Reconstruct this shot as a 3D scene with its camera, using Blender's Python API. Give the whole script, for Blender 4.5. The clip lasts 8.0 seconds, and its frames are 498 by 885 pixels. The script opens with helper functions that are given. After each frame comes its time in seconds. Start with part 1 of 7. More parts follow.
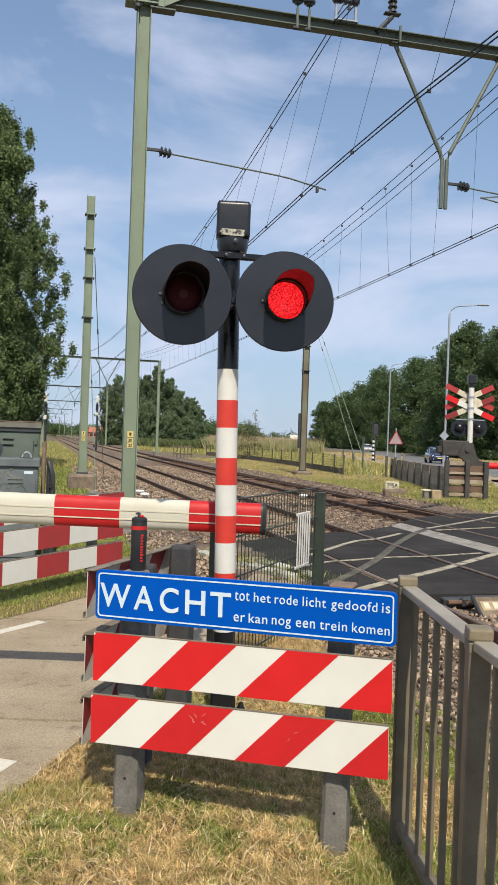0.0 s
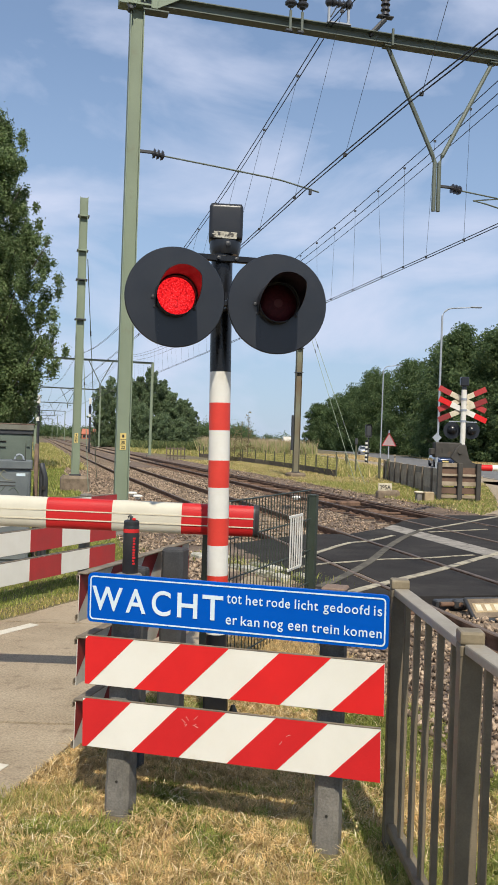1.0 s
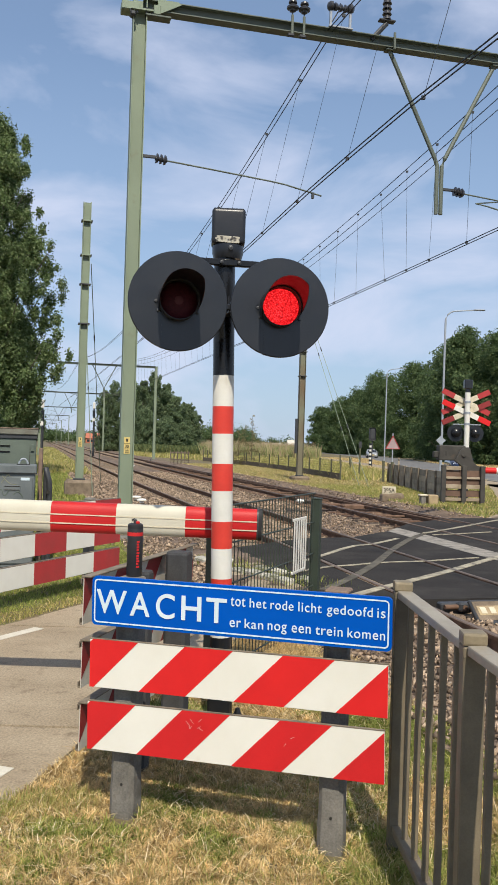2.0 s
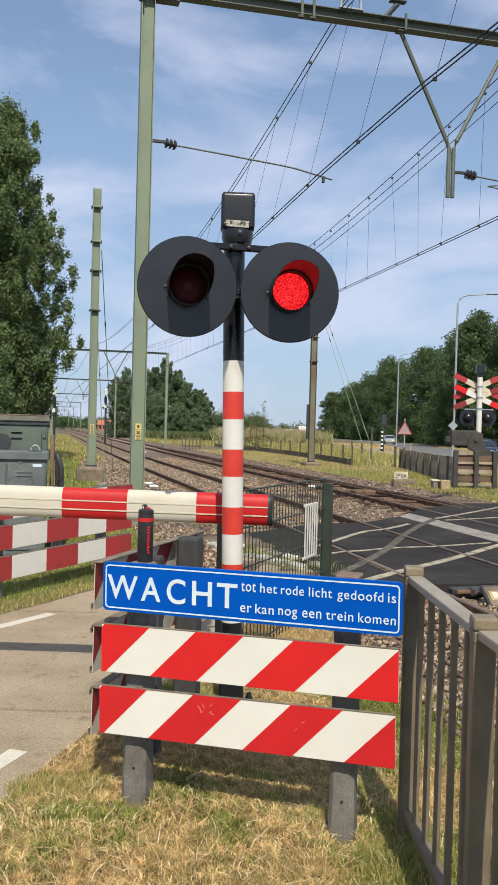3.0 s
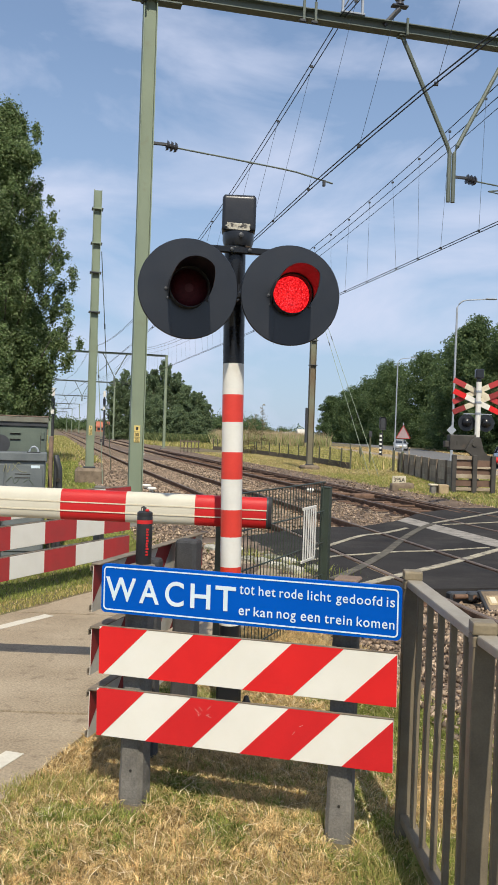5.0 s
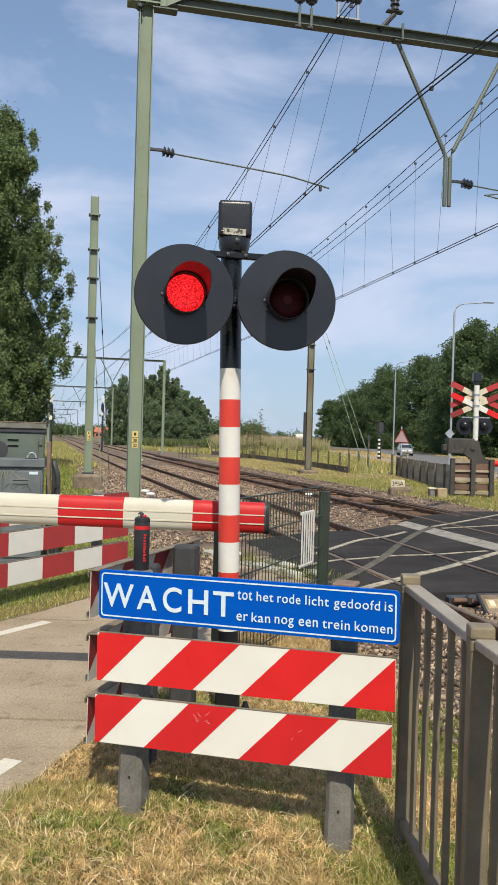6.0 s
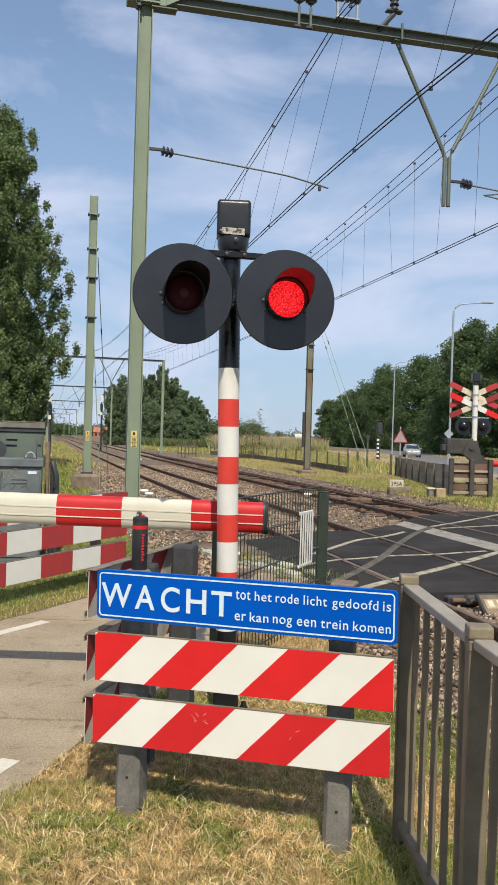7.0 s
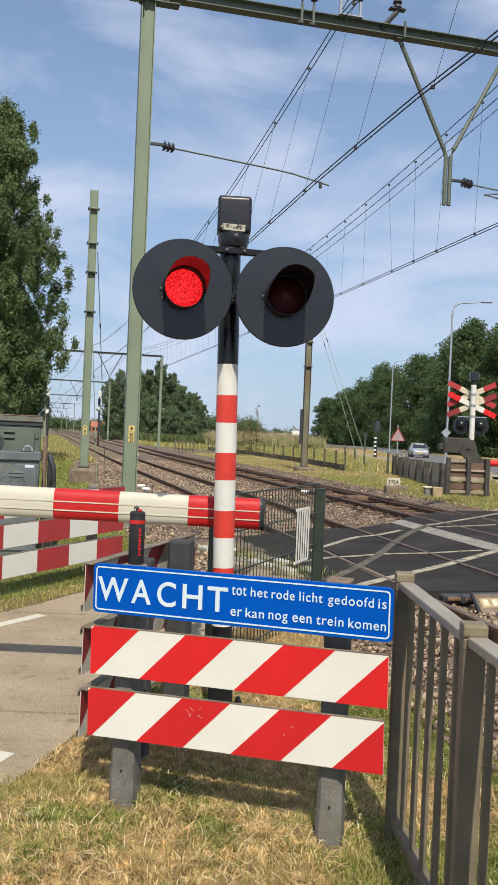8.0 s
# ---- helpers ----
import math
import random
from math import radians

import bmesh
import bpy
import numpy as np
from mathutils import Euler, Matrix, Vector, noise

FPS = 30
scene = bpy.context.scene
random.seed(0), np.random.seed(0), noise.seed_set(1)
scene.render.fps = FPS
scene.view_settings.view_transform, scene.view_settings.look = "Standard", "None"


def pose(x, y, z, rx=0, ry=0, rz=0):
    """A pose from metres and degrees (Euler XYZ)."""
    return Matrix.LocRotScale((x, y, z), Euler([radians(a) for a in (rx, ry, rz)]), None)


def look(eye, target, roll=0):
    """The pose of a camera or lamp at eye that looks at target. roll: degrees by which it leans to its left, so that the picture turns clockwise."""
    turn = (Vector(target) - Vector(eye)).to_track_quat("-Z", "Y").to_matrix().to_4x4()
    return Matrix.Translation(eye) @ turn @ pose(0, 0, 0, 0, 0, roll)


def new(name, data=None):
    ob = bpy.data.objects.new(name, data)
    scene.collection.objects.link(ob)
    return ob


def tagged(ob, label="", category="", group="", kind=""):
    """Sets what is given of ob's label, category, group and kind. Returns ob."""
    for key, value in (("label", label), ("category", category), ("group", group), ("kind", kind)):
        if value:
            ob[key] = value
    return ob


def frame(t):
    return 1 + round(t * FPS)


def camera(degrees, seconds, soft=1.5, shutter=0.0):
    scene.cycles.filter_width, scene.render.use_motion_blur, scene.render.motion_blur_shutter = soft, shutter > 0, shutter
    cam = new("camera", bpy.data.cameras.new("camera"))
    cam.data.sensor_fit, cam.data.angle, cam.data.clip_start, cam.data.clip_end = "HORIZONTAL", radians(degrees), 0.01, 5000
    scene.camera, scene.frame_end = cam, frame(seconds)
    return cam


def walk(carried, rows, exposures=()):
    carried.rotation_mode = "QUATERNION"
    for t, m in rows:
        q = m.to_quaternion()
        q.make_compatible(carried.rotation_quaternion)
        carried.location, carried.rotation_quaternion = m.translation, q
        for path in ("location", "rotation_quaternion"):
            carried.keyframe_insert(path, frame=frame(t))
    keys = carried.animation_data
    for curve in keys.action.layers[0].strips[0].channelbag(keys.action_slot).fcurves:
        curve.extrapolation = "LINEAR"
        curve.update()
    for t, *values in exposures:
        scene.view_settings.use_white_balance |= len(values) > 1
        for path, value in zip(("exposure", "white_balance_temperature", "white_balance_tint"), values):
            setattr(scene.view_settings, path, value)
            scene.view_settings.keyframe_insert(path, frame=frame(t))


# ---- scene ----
cam = camera(32.9, 8.0, soft=1.6)
PATH = [
    (0, (-0.0127, 0.0038, 1.6235), (-0.0192, 2.0037, 1.6155), 1.95),
    (0.5, (-0.012, 0.0072, 1.6251), (-0.0104, 2.0071, 1.6066), 1.94),
    (1, (-0.0086, 0.0038, 1.6284), (0.0008, 2.0037, 1.6251), 1.96),
    (1.2, (-0.0088, 0.0008, 1.6286), (0.0003, 2.0008, 1.6354), 1.96),
    (2.3, (-0.0047, -0.0118, 1.6255), (-0.0112, 1.9882, 1.628), 1.60),
    (2.5, (-0.0046, -0.0096, 1.6251), (-0.0188, 1.9903, 1.6193), 1.59),
    (3, (0.0014, -0.0038, 1.6238), (-0.0252, 1.9958, 1.595), 1.50),
    (3.5, (0.0022, 0.001, 1.6202), (-0.022, 2.0004, 1.5782), 1.60),
    (4, (-0.0018, 0.0018, 1.6192), (-0.0263, 2.0013, 1.5848), 1.85),
    (4.5, (-0.0057, 0.0005, 1.6223), (-0.0361, 2.0001, 1.5937), 2.10),
    (4.7, (-0.0056, 0.0002, 1.6224), (-0.0322, 1.9999, 1.5957), 2.10),
    (5.8, (0.0027, 0.0007, 1.6246), (-0.0171, 2.0005, 1.6147), 1.59),
    (6, (0.0028, 0.0008, 1.6245), (-0.0171, 2.0007, 1.6141), 1.59),
    (6.5, (0.005, 0.0071, 1.6265), (-0.0144, 2.007, 1.6156), 1.66),
    (7, (0.0052, 0.0065, 1.6231), (-0.0123, 2.0064, 1.6126), 1.66),
    (7.5, (0.0062, 0.0054, 1.6236), (-0.0131, 2.0053, 1.6128), 1.94),
    (8, (0.0027, -0.0017, 1.6219), (-0.0082, 1.9982, 1.6033), 2.39),
]
walk(cam, [(t, look(e, g, r)) for t, e, g, r in PATH], exposures=[(0, 0.08), (8, 0.08)])

# ---- light ----
SUN_TO = Vector((0.11, -0.83, 1.0)).normalized()      # towards the sun: behind the viewer, a little to the right
SUN_ELEV = math.asin(SUN_TO.z)
SUN_ROT = math.atan2(SUN_TO.x, SUN_TO.y)
world = bpy.data.worlds.new("sky")
scene.world = world
world.use_nodes = True
wn, wl = world.node_tree.nodes, world.node_tree.links
wn.clear()
w_out = wn.new("ShaderNodeOutputWorld")
w_bg = wn.new("ShaderNodeBackground")
w_bg.inputs["Strength"].default_value = 0.127
w_sky = wn.new("ShaderNodeTexSky")
w_sky.sky_type = "NISHITA"
w_sky.sun_disc = False
w_sky.sun_elevation = SUN_ELEV
w_sky.sun_rotation = SUN_ROT
w_sky.air_density, w_sky.dust_density, w_sky.ozone_density = 1.0, 0.2, 5.0
# thin streaky cloud drawn out along the horizon
w_tc = wn.new("ShaderNodeTexCoord")
w_map = wn.new("ShaderNodeMapping")
w_map.inputs["Scale"].default_value = (2.6, 2.6, 6.0)
w_map.inputs["Rotation"].default_value = (0.0, radians(-7), 0.0)
w_noise = wn.new("ShaderNodeTexNoise")
w_noise.inputs["Scale"].default_value = 1.55
w_noise.inputs["Detail"].default_value = 7.0
w_noise.inputs["Roughness"].default_value = 0.52
w_noise.inputs["Distortion"].default_value = 0.35
w_ramp = wn.new("ShaderNodeValToRGB")
w_ramp.color_ramp.elements[0].position = 0.43
w_ramp.color_ramp.elements[1].position = 0.65
w_ramp.color_ramp.elements[1].color = (0.85, 0.85, 0.85, 1)
w_sep = wn.new("ShaderNodeSeparateXYZ")
w_low = wn.new("ShaderNodeMapRange")
w_low.inputs["From Min"].default_value, w_low.inputs["From Max"].default_value = 0.0, 0.42
w_low.inputs["To Min"].default_value, w_low.inputs["To Max"].default_value = 0.88, 0.3
w_haze = wn.new("ShaderNodeMixRGB")
w_haze.inputs["Color2"].default_value = (3.12, 4.05, 5.36, 1)
wl.new(w_tc.outputs["Generated"], w_sep.inputs["Vector"])
wl.new(w_sep.outputs["Z"], w_low.inputs["Value"])
w_mix = wn.new("ShaderNodeMixRGB")
w_mix.inputs["Color2"].default_value = (5.1, 5.55, 6.95, 1)
wl.new(w_tc.outputs["Generated"], w_map.inputs["Vector"])
wl.new(w_map.outputs["Vector"], w_noise.inputs["Vector"])
wl.new(w_noise.outputs["Fac"], w_ramp.inputs["Fac"])
wl.new(w_ramp.outputs["Color"], w_mix.inputs["Fac"])
wl.new(w_low.outputs["Result"], w_haze.inputs["Fac"])
wl.new(w_sky.outputs["Color"], w_haze.inputs["Color1"])
wl.new(w_haze.outputs["Color"], w_mix.inputs["Color1"])
wl.new(w_mix.outputs["Color"], w_bg.inputs["Color"])
wl.new(w_bg.outputs["Background"], w_out.inputs["Surface"])
sun_data = bpy.data.lights.new("sun", "SUN")
sun_data.energy, sun_data.angle, sun_data.color = 4.4, radians(0.53), (1.0, 0.925, 0.79)
sun = new("sun", sun_data)
sun.matrix_world = look(SUN_TO * 60, (0, 0, 0))

# ---- materials ----
def surface(name, base, other=None, scale=6.0, rough=0.6, metal=0.0, bump=0.0, fine=80.0, mix=0.5, lo=0.35, hi=0.65,
            local=False, island=0.0, piece=0.0, spec=0.5, coat=0.0, stain=None, stain_scale=1.4, stain_lo=0.55, stain_hi=0.7, stretch=None):
    """Two-scale procedural surface: broad mottling between base and other, fine grain, bump, and stains with a shape of their own."""
    m = bpy.data.materials.new(name)
    m.use_nodes = True
    n, l = m.node_tree.nodes, m.node_tree.links
    bsdf = n["Principled BSDF"]
    other = other or tuple(c * 0.8 for c in base)
    if local:
        vec = n.new("ShaderNodeTexCoord").outputs["Object"]
    else:
        vec = n.new("ShaderNodeNewGeometry").outputs["Position"]
    if stretch:
        mp = n.new("ShaderNodeMapping")
        mp.inputs["Scale"].default_value = stretch
        l.new(vec, mp.inputs["Vector"])
        vec = mp.outputs["Vector"]

    def noise_at(s, detail=4.0, r=0.55):
        t = n.new("ShaderNodeTexNoise")
        t.inputs["Scale"].default_value, t.inputs["Detail"].default_value, t.inputs["Roughness"].default_value = s, detail, r
        l.new(vec, t.inputs["Vector"])
        return t.outputs["Fac"]

    def ramp(fac, a, b, c0=(0, 0, 0, 1), c1=(1, 1, 1, 1)):
        r = n.new("ShaderNodeValToRGB")
        r.color_ramp.elements[0].position, r.color_ramp.elements[1].position = a, b
        r.color_ramp.elements[0].color, r.color_ramp.elements[1].color = c0, c1
        l.new(fac, r.inputs["Fac"])
        return r.outputs["Color"]

    def blend(fac, a, b, kind="MIX"):
        x = n.new("ShaderNodeMixRGB")
        x.blend_type = kind
        for slot, v in (("Fac", fac), ("Color1", a), ("Color2", b)):
            if isinstance(v, bpy.types.NodeSocket):
                l.new(v, x.inputs[slot])
            elif slot == "Fac":
                x.inputs[slot].default_value = v
            else:
                x.inputs[slot].default_value = (*v[:3], 1)
        return x.outputs["Color"]

    col = blend(ramp(noise_at(scale), lo, hi), base, other)
    grain = noise_at(fine, 3.0, 0.6)
    col = blend(mix, col, ramp(grain, 0.3, 0.7, (0.35, 0.35, 0.35, 1), (0.65, 0.65, 0.65, 1)), "OVERLAY")
    if island or piece:
        src = n.new("ShaderNodeNewGeometry").outputs["Random Per Island"] if island else n.new("ShaderNodeObjectInfo").outputs["Random"]
        k = island or piece
        col = blend(1.0, col, ramp(src, 0.0, 1.0, (1 - k, 1 - k, 1 - k, 1), (1 + k * 0.6, 1 + k * 0.55, 1 + k * 0.45, 1)), "MULTIPLY")
    if stain:
        col = blend(ramp(noise_at(stain_scale, 6.0, 0.62), stain_lo, stain_hi), col, stain)
    l.new(col, bsdf.inputs["Base Color"])
    bsdf.inputs["Metallic"].default_value = metal
    bsdf.inputs["Specular IOR Level"].default_value = spec
    bsdf.inputs["Coat Weight"].default_value = coat
    rr = n.new("ShaderNodeMapRange")
    rr.inputs["To Min"].default_value, rr.inputs["To Max"].default_value = max(rough - 0.1, 0.02), min(rough + 0.12, 1.0)
    l.new(noise_at(scale * 2.3), rr.inputs["Value"])
    l.new(rr.outputs["Result"], bsdf.inputs["Roughness"])
    if bump:
        b = n.new("ShaderNodeBump")
        b.inputs["Strength"].default_value, b.inputs["Distance"].default_value = 0.6, bump
        l.new(grain, b.inputs["Height"])
        l.new(b.outputs["Normal"], bsdf.inputs["Normal"])
    return m


def leaf_material(name, dark, light, through_amount=0.3, warm=None, patch=0.0):
    m = bpy.data.materials.new(name)
    m.use_nodes = True
    n, l = m.node_tree.nodes, m.node_tree.links
    bsdf = n["Principled BSDF"]
    geo = n.new("ShaderNodeNewGeometry")
    r = n.new("ShaderNodeValToRGB")
    r.color_ramp.elements[0].color, r.color_ramp.elements[1].color = (*dark, 1), (*light, 1)
    if warm:
        e = r.color_ramp.elements.new(0.72)
        e.color = (*light, 1)
        r.color_ramp.elements[-1].color = (*warm, 1)
    l.new(geo.outputs["Random Per Island"], r.inputs["Fac"])
    t = n.new("ShaderNodeTexNoise")
    t.inputs["Scale"].default_value = 0.8
    l.new(geo.outputs["Position"], t.inputs["Vector"])
    x = n.new("ShaderNodeMixRGB")
    x.blend_type = "OVERLAY"
    x.inputs["Fac"].default_value = 0.55
    l.new(r.outputs["Color"], x.inputs["Color1"])
    l.new(t.outputs["Fac"], x.inputs["Color2"])
    tone = x.outputs["Color"]
    if patch:
        # bleached and dark tufts a few centimetres across
        fine = n.new("ShaderNodeTexNoise")
        fine.inputs["Scale"].default_value, fine.inputs["Detail"].default_value = patch, 2.0
        l.new(geo.outputs["Position"], fine.inputs["Vector"])
        steps = n.new("ShaderNodeValToRGB")
        steps.color_ramp.elements[0].position, steps.color_ramp.elements[1].position = 0.36, 0.64
        steps.color_ramp.elements[0].color, steps.color_ramp.elements[1].color = (0.66, 0.63, 0.57, 1), (1.25, 1.22, 1.15, 1)
        l.new(fine.outputs["Fac"], steps.inputs["Fac"])
        y = n.new("ShaderNodeMixRGB")
        y.blend_type = "MULTIPLY"
        y.inputs["Fac"].default_value = 1.0
        l.new(tone, y.inputs["Color1"])
        l.new(steps.outputs["Color"], y.inputs["Color2"])
        tone = y.outputs["Color"]
    l.new(tone, bsdf.inputs["Base Color"])
    bsdf.inputs["Roughness"].default_value = 0.65
    bsdf.inputs["Specular IOR Level"].default_value = 0.15
    tr = n.new("ShaderNodeBsdfTranslucent")
    l.new(tone, tr.inputs["Color"])
    ms = n.new("ShaderNodeMixShader")
    ms.inputs["Fac"].default_value = through_amount
    l.new(bsdf.outputs["BSDF"], ms.inputs[1])
    l.new(tr.outputs["BSDF"], ms.inputs[2])
    l.new(ms.outputs["Shader"], n["Material Output"].inputs["Surface"])
    return m


def glow_material(name, colour, strength):
    m = bpy.data.materials.new(name)
    m.use_nodes = True
    n, l = m.node_tree.nodes, m.node_tree.links
    bsdf = n["Principled BSDF"]
    bsdf.inputs["Base Color"].default_value = (0.5, 0.01, 0.015, 1)
    bsdf.inputs["Roughness"].default_value = 0.2
    bsdf.inputs["Emission Strength"].default_value = strength
    # facetted lens: small cells, some brighter than others
    tc = n.new("ShaderNodeTexCoord")
    v = n.new("ShaderNodeTexVoronoi")
    v.inputs["Scale"].default_value = 120.0
    l.new(tc.outputs["Object"], v.inputs["Vector"])
    r = n.new("ShaderNodeValToRGB")
    r.color_ramp.elements[0].position, r.color_ramp.elements[0].color = 0.06, (colour[0], 0.075, 0.085, 1)
    r.color_ramp.elements[1].position, r.color_ramp.elements[1].color = 0.8, (colour[0] * 0.22, colour[1] * 0.2, colour[2] * 0.3, 1)
    mid = r.color_ramp.elements.new(0.28)
    mid.color = (colour[0] * 0.62, colour[1], colour[2], 1)
    l.new(v.outputs["Distance"], r.inputs["Fac"])
    l.new(r.outputs["Color"], bsdf.inputs["Emission Color"])
    b = n.new("ShaderNodeBump")
    b.inputs["Distance"].default_value = 0.004
    l.new(v.outputs["Distance"], b.inputs["Height"])
    l.new(b.outputs["Normal"], bsdf.inputs["Normal"])
    return m


def glass_material(name, colour, rough=0.05, coat=0.6):
    m = bpy.data.materials.new(name)
    m.use_nodes = True
    b = m.node_tree.nodes["Principled BSDF"]
    b.inputs["Base Color"].default_value = (*colour, 1)
    b.inputs["Roughness"].default_value = rough
    b.inputs["Coat Weight"].default_value = coat
    b.inputs["IOR"].default_value = 1.5
    return m


RED_PAINT = surface("red_reflective_paint", (0.68, 0.018, 0.018), (0.6, 0.015, 0.016), 5, 0.5, mix=0.1, fine=240, spec=0.3, stain=(0.46, 0.05, 0.035), stain_lo=0.66, stain_hi=0.8)
CREAM_PAINT = surface("cream_reflective_paint", (0.77, 0.75, 0.665), (0.73, 0.705, 0.615), 5, 0.5, mix=0.08, fine=240, spec=0.3, stain=(0.54, 0.47, 0.33), stain_lo=0.66, stain_hi=0.85)
BOARD_METAL = surface("weathered_board_metal", (0.25, 0.205, 0.15), (0.15, 0.125, 0.09), 12, 0.65, 0.1, mix=0.4, spec=0.3)
WHITE_PAINT = surface("white_mast_paint", (0.72, 0.7, 0.63), (0.65, 0.63, 0.56), 7, 0.45, mix=0.1, spec=0.3, stain=(0.5, 0.45, 0.35), stain_lo=0.7, stain_hi=0.86)
MAST_RED = surface("red_mast_paint", (0.66, 0.05, 0.03), (0.58, 0.04, 0.025), 7, 0.4, mix=0.12)
FAR_RED = surface("faded_red_paint", (0.43, 0.03, 0.03), (0.34, 0.035, 0.033), 4, 0.5, mix=0.2)
SIGN_BLUE = surface("blue_sign_sheet", (0.0, 0.086, 0.45), (0.0, 0.08, 0.42), 4, 0.42, mix=0.05, spec=0.08, stain=(0.005, 0.13, 0.52), stain_lo=0.68, stain_hi=0.8)
SIGN_WHITE = surface("white_sign_sheet", (0.66, 0.75, 0.79), (0.6, 0.7, 0.75), 9, 0.4, mix=0.05, spec=0.2)
POST_CONCRETE = surface("grey_post_concrete", (0.21, 0.195, 0.168), (0.15, 0.14, 0.122), 9, 0.9, mix=0.6, bump=0.003, fine=120, spec=0.2, stain=(0.085, 0.078, 0.066), stain_scale=5, stain_lo=0.54, stain_hi=0.75)
# cream of the side boards, with dirt and shade both mixed into the colour
POST_CAP_PALE = surface("shaded_dirty_pale_board", (0.56, 0.53, 0.46), (0.47, 0.44, 0.37), 7, 0.7, mix=0.2)
POST_CAP = surface("brown_post_head", (0.24, 0.16, 0.11), (0.17, 0.12, 0.09), 14, 0.85, mix=0.6, bump=0.003)
DARK_STEEL = surface("dark_grey_steel", (0.055, 0.057, 0.06), (0.04, 0.042, 0.045), 6, 0.5, 0.2, mix=0.3)
BLACK_PAINT = surface("black_signal_paint", (0.0065, 0.0078, 0.011), (0.0095, 0.011, 0.0145), 5, 0.38, mix=0.3, spec=0.5, coat=0.3, stain=(0.015, 0.015, 0.018), stain_scale=3, stain_lo=0.58, stain_hi=0.9)
BLACK_GLOSS = surface("black_gloss_pole_paint", (0.007, 0.007, 0.008), (0.01, 0.01, 0.01), 6, 0.27, mix=0.2, spec=0.4)
RAILING = surface("brown_grey_railing_paint", (0.2, 0.163, 0.108), (0.15, 0.123, 0.083), 7, 0.6, 0.0, mix=0.3, bump=0.0008, fine=200, spec=0.25, stain=(0.26, 0.19, 0.11), stain_scale=9, stain_lo=0.64, stain_hi=0.8)
RAILING_CAP = surface("bronze_brown_post_cap", (0.26, 0.21, 0.13), (0.19, 0.155, 0.1), 8, 0.5, 0.1, mix=0.3, spec=0.35, stain=(0.34, 0.29, 0.2), stain_scale=12, stain_lo=0.62, stain_hi=0.78)
RAILING_TOP = surface("worn_handrail_steel", (0.36, 0.32, 0.25), (0.29, 0.255, 0.2), 6, 0.5, 0.1, mix=0.2, spec=0.35, stain=(0.3, 0.22, 0.13), stain_scale=8, stain_lo=0.63, stain_hi=0.78)
MAST_GREEN = surface("pale_green_mast_paint", (0.232, 0.28, 0.2), (0.205, 0.248, 0.178), 1.3, 0.55, mix=0.15, spec=0.3, stain=(0.19, 0.18, 0.12), stain_scale=2.4, stain_lo=0.62, stain_hi=0.8)
MAST_RUST = surface("rusty_mast_paint", (0.2, 0.21, 0.15), (0.165, 0.125, 0.08), 0.55, 0.7, mix=0.35, spec=0.2)
WIRE = surface("dark_copper_wire", (0.03, 0.034, 0.04), (0.022, 0.025, 0.03), 3, 0.55, 0.0, mix=0.1, spec=0.3)
MACHINE_GREY = surface("grey_brown_machine_paint", (0.07, 0.064, 0.055), (0.05, 0.046, 0.04), 4, 0.65, 0.0, mix=0.3, spec=0.3, stain=(0.11, 0.075, 0.05), stain_scale=5, stain_lo=0.62, stain_hi=0.8)
# mast green darkened: the shade under the beam is put into the base colour
MAST_SHADED = surface("shaded_green_beam_paint", (0.118, 0.14, 0.112), (0.095, 0.113, 0.09), 1.3, 0.6, mix=0.2, stain=(0.125, 0.105, 0.07), stain_scale=2.4, stain_lo=0.62, stain_hi=0.8)
# board red darkened for dirt and for the shade on the side boards
DULL_RED = surface("shaded_dirty_red_board", (0.26, 0.018, 0.018), (0.2, 0.018, 0.016), 6, 0.6, mix=0.2)
POST_DARK = surface("charcoal_post_concrete", (0.055, 0.055, 0.055), (0.04, 0.04, 0.041), 9, 0.85, mix=0.5, bump=0.003, fine=120)
INSULATOR = surface("dark_grey_porcelain", (0.045, 0.045, 0.05), (0.03, 0.03, 0.034), 8, 0.3, mix=0.1)
RAIL_STEEL = surface("rusty_rail_steel", (0.2, 0.122, 0.082), (0.1, 0.064, 0.045), 6, 0.9, 0.0, mix=0.4, spec=0.15)
RAIL_HEAD = surface("worn_rail_head", (0.17, 0.125, 0.095), (0.11, 0.082, 0.064), 5, 0.6, 0.0, mix=0.1, spec=0.3)
SLEEPER = surface("weathered_sleeper", (0.3, 0.225, 0.15), (0.17, 0.125, 0.085), 5, 0.9, mix=0.6, bump=0.006, fine=60, piece=0.25)
BALLAST = surface("brown_ballast_bed", (0.225, 0.165, 0.12), (0.11, 0.08, 0.06), 1.6, 0.95, mix=0.8, bump=0.03, fine=26, spec=0.2)
GREASY = surface("greasy_dark_ballast", (0.085, 0.058, 0.041), (0.045, 0.031, 0.023), 2.2, 0.9, mix=0.8, bump=0.03, fine=30, spec=0.2)
STONE = surface("ballast_stone", (0.42, 0.325, 0.24), (0.24, 0.175, 0.125), 3, 0.95, mix=0.5, island=0.75, spec=0.2, bump=0.004)
ASPHALT = surface("dark_crossing_asphalt", (0.042, 0.0385, 0.036), (0.03, 0.0275, 0.026), 1.0, 0.95, mix=0.6, bump=0.003, fine=120, spec=0.08, stain=(0.062, 0.056, 0.05), stain_scale=0.9, stain_lo=0.52, stain_hi=0.72)
ROAD_GREY = surface("worn_road_asphalt", (0.17, 0.165, 0.155), (0.13, 0.125, 0.12), 0.5, 0.9, mix=0.4, bump=0.003, fine=110)
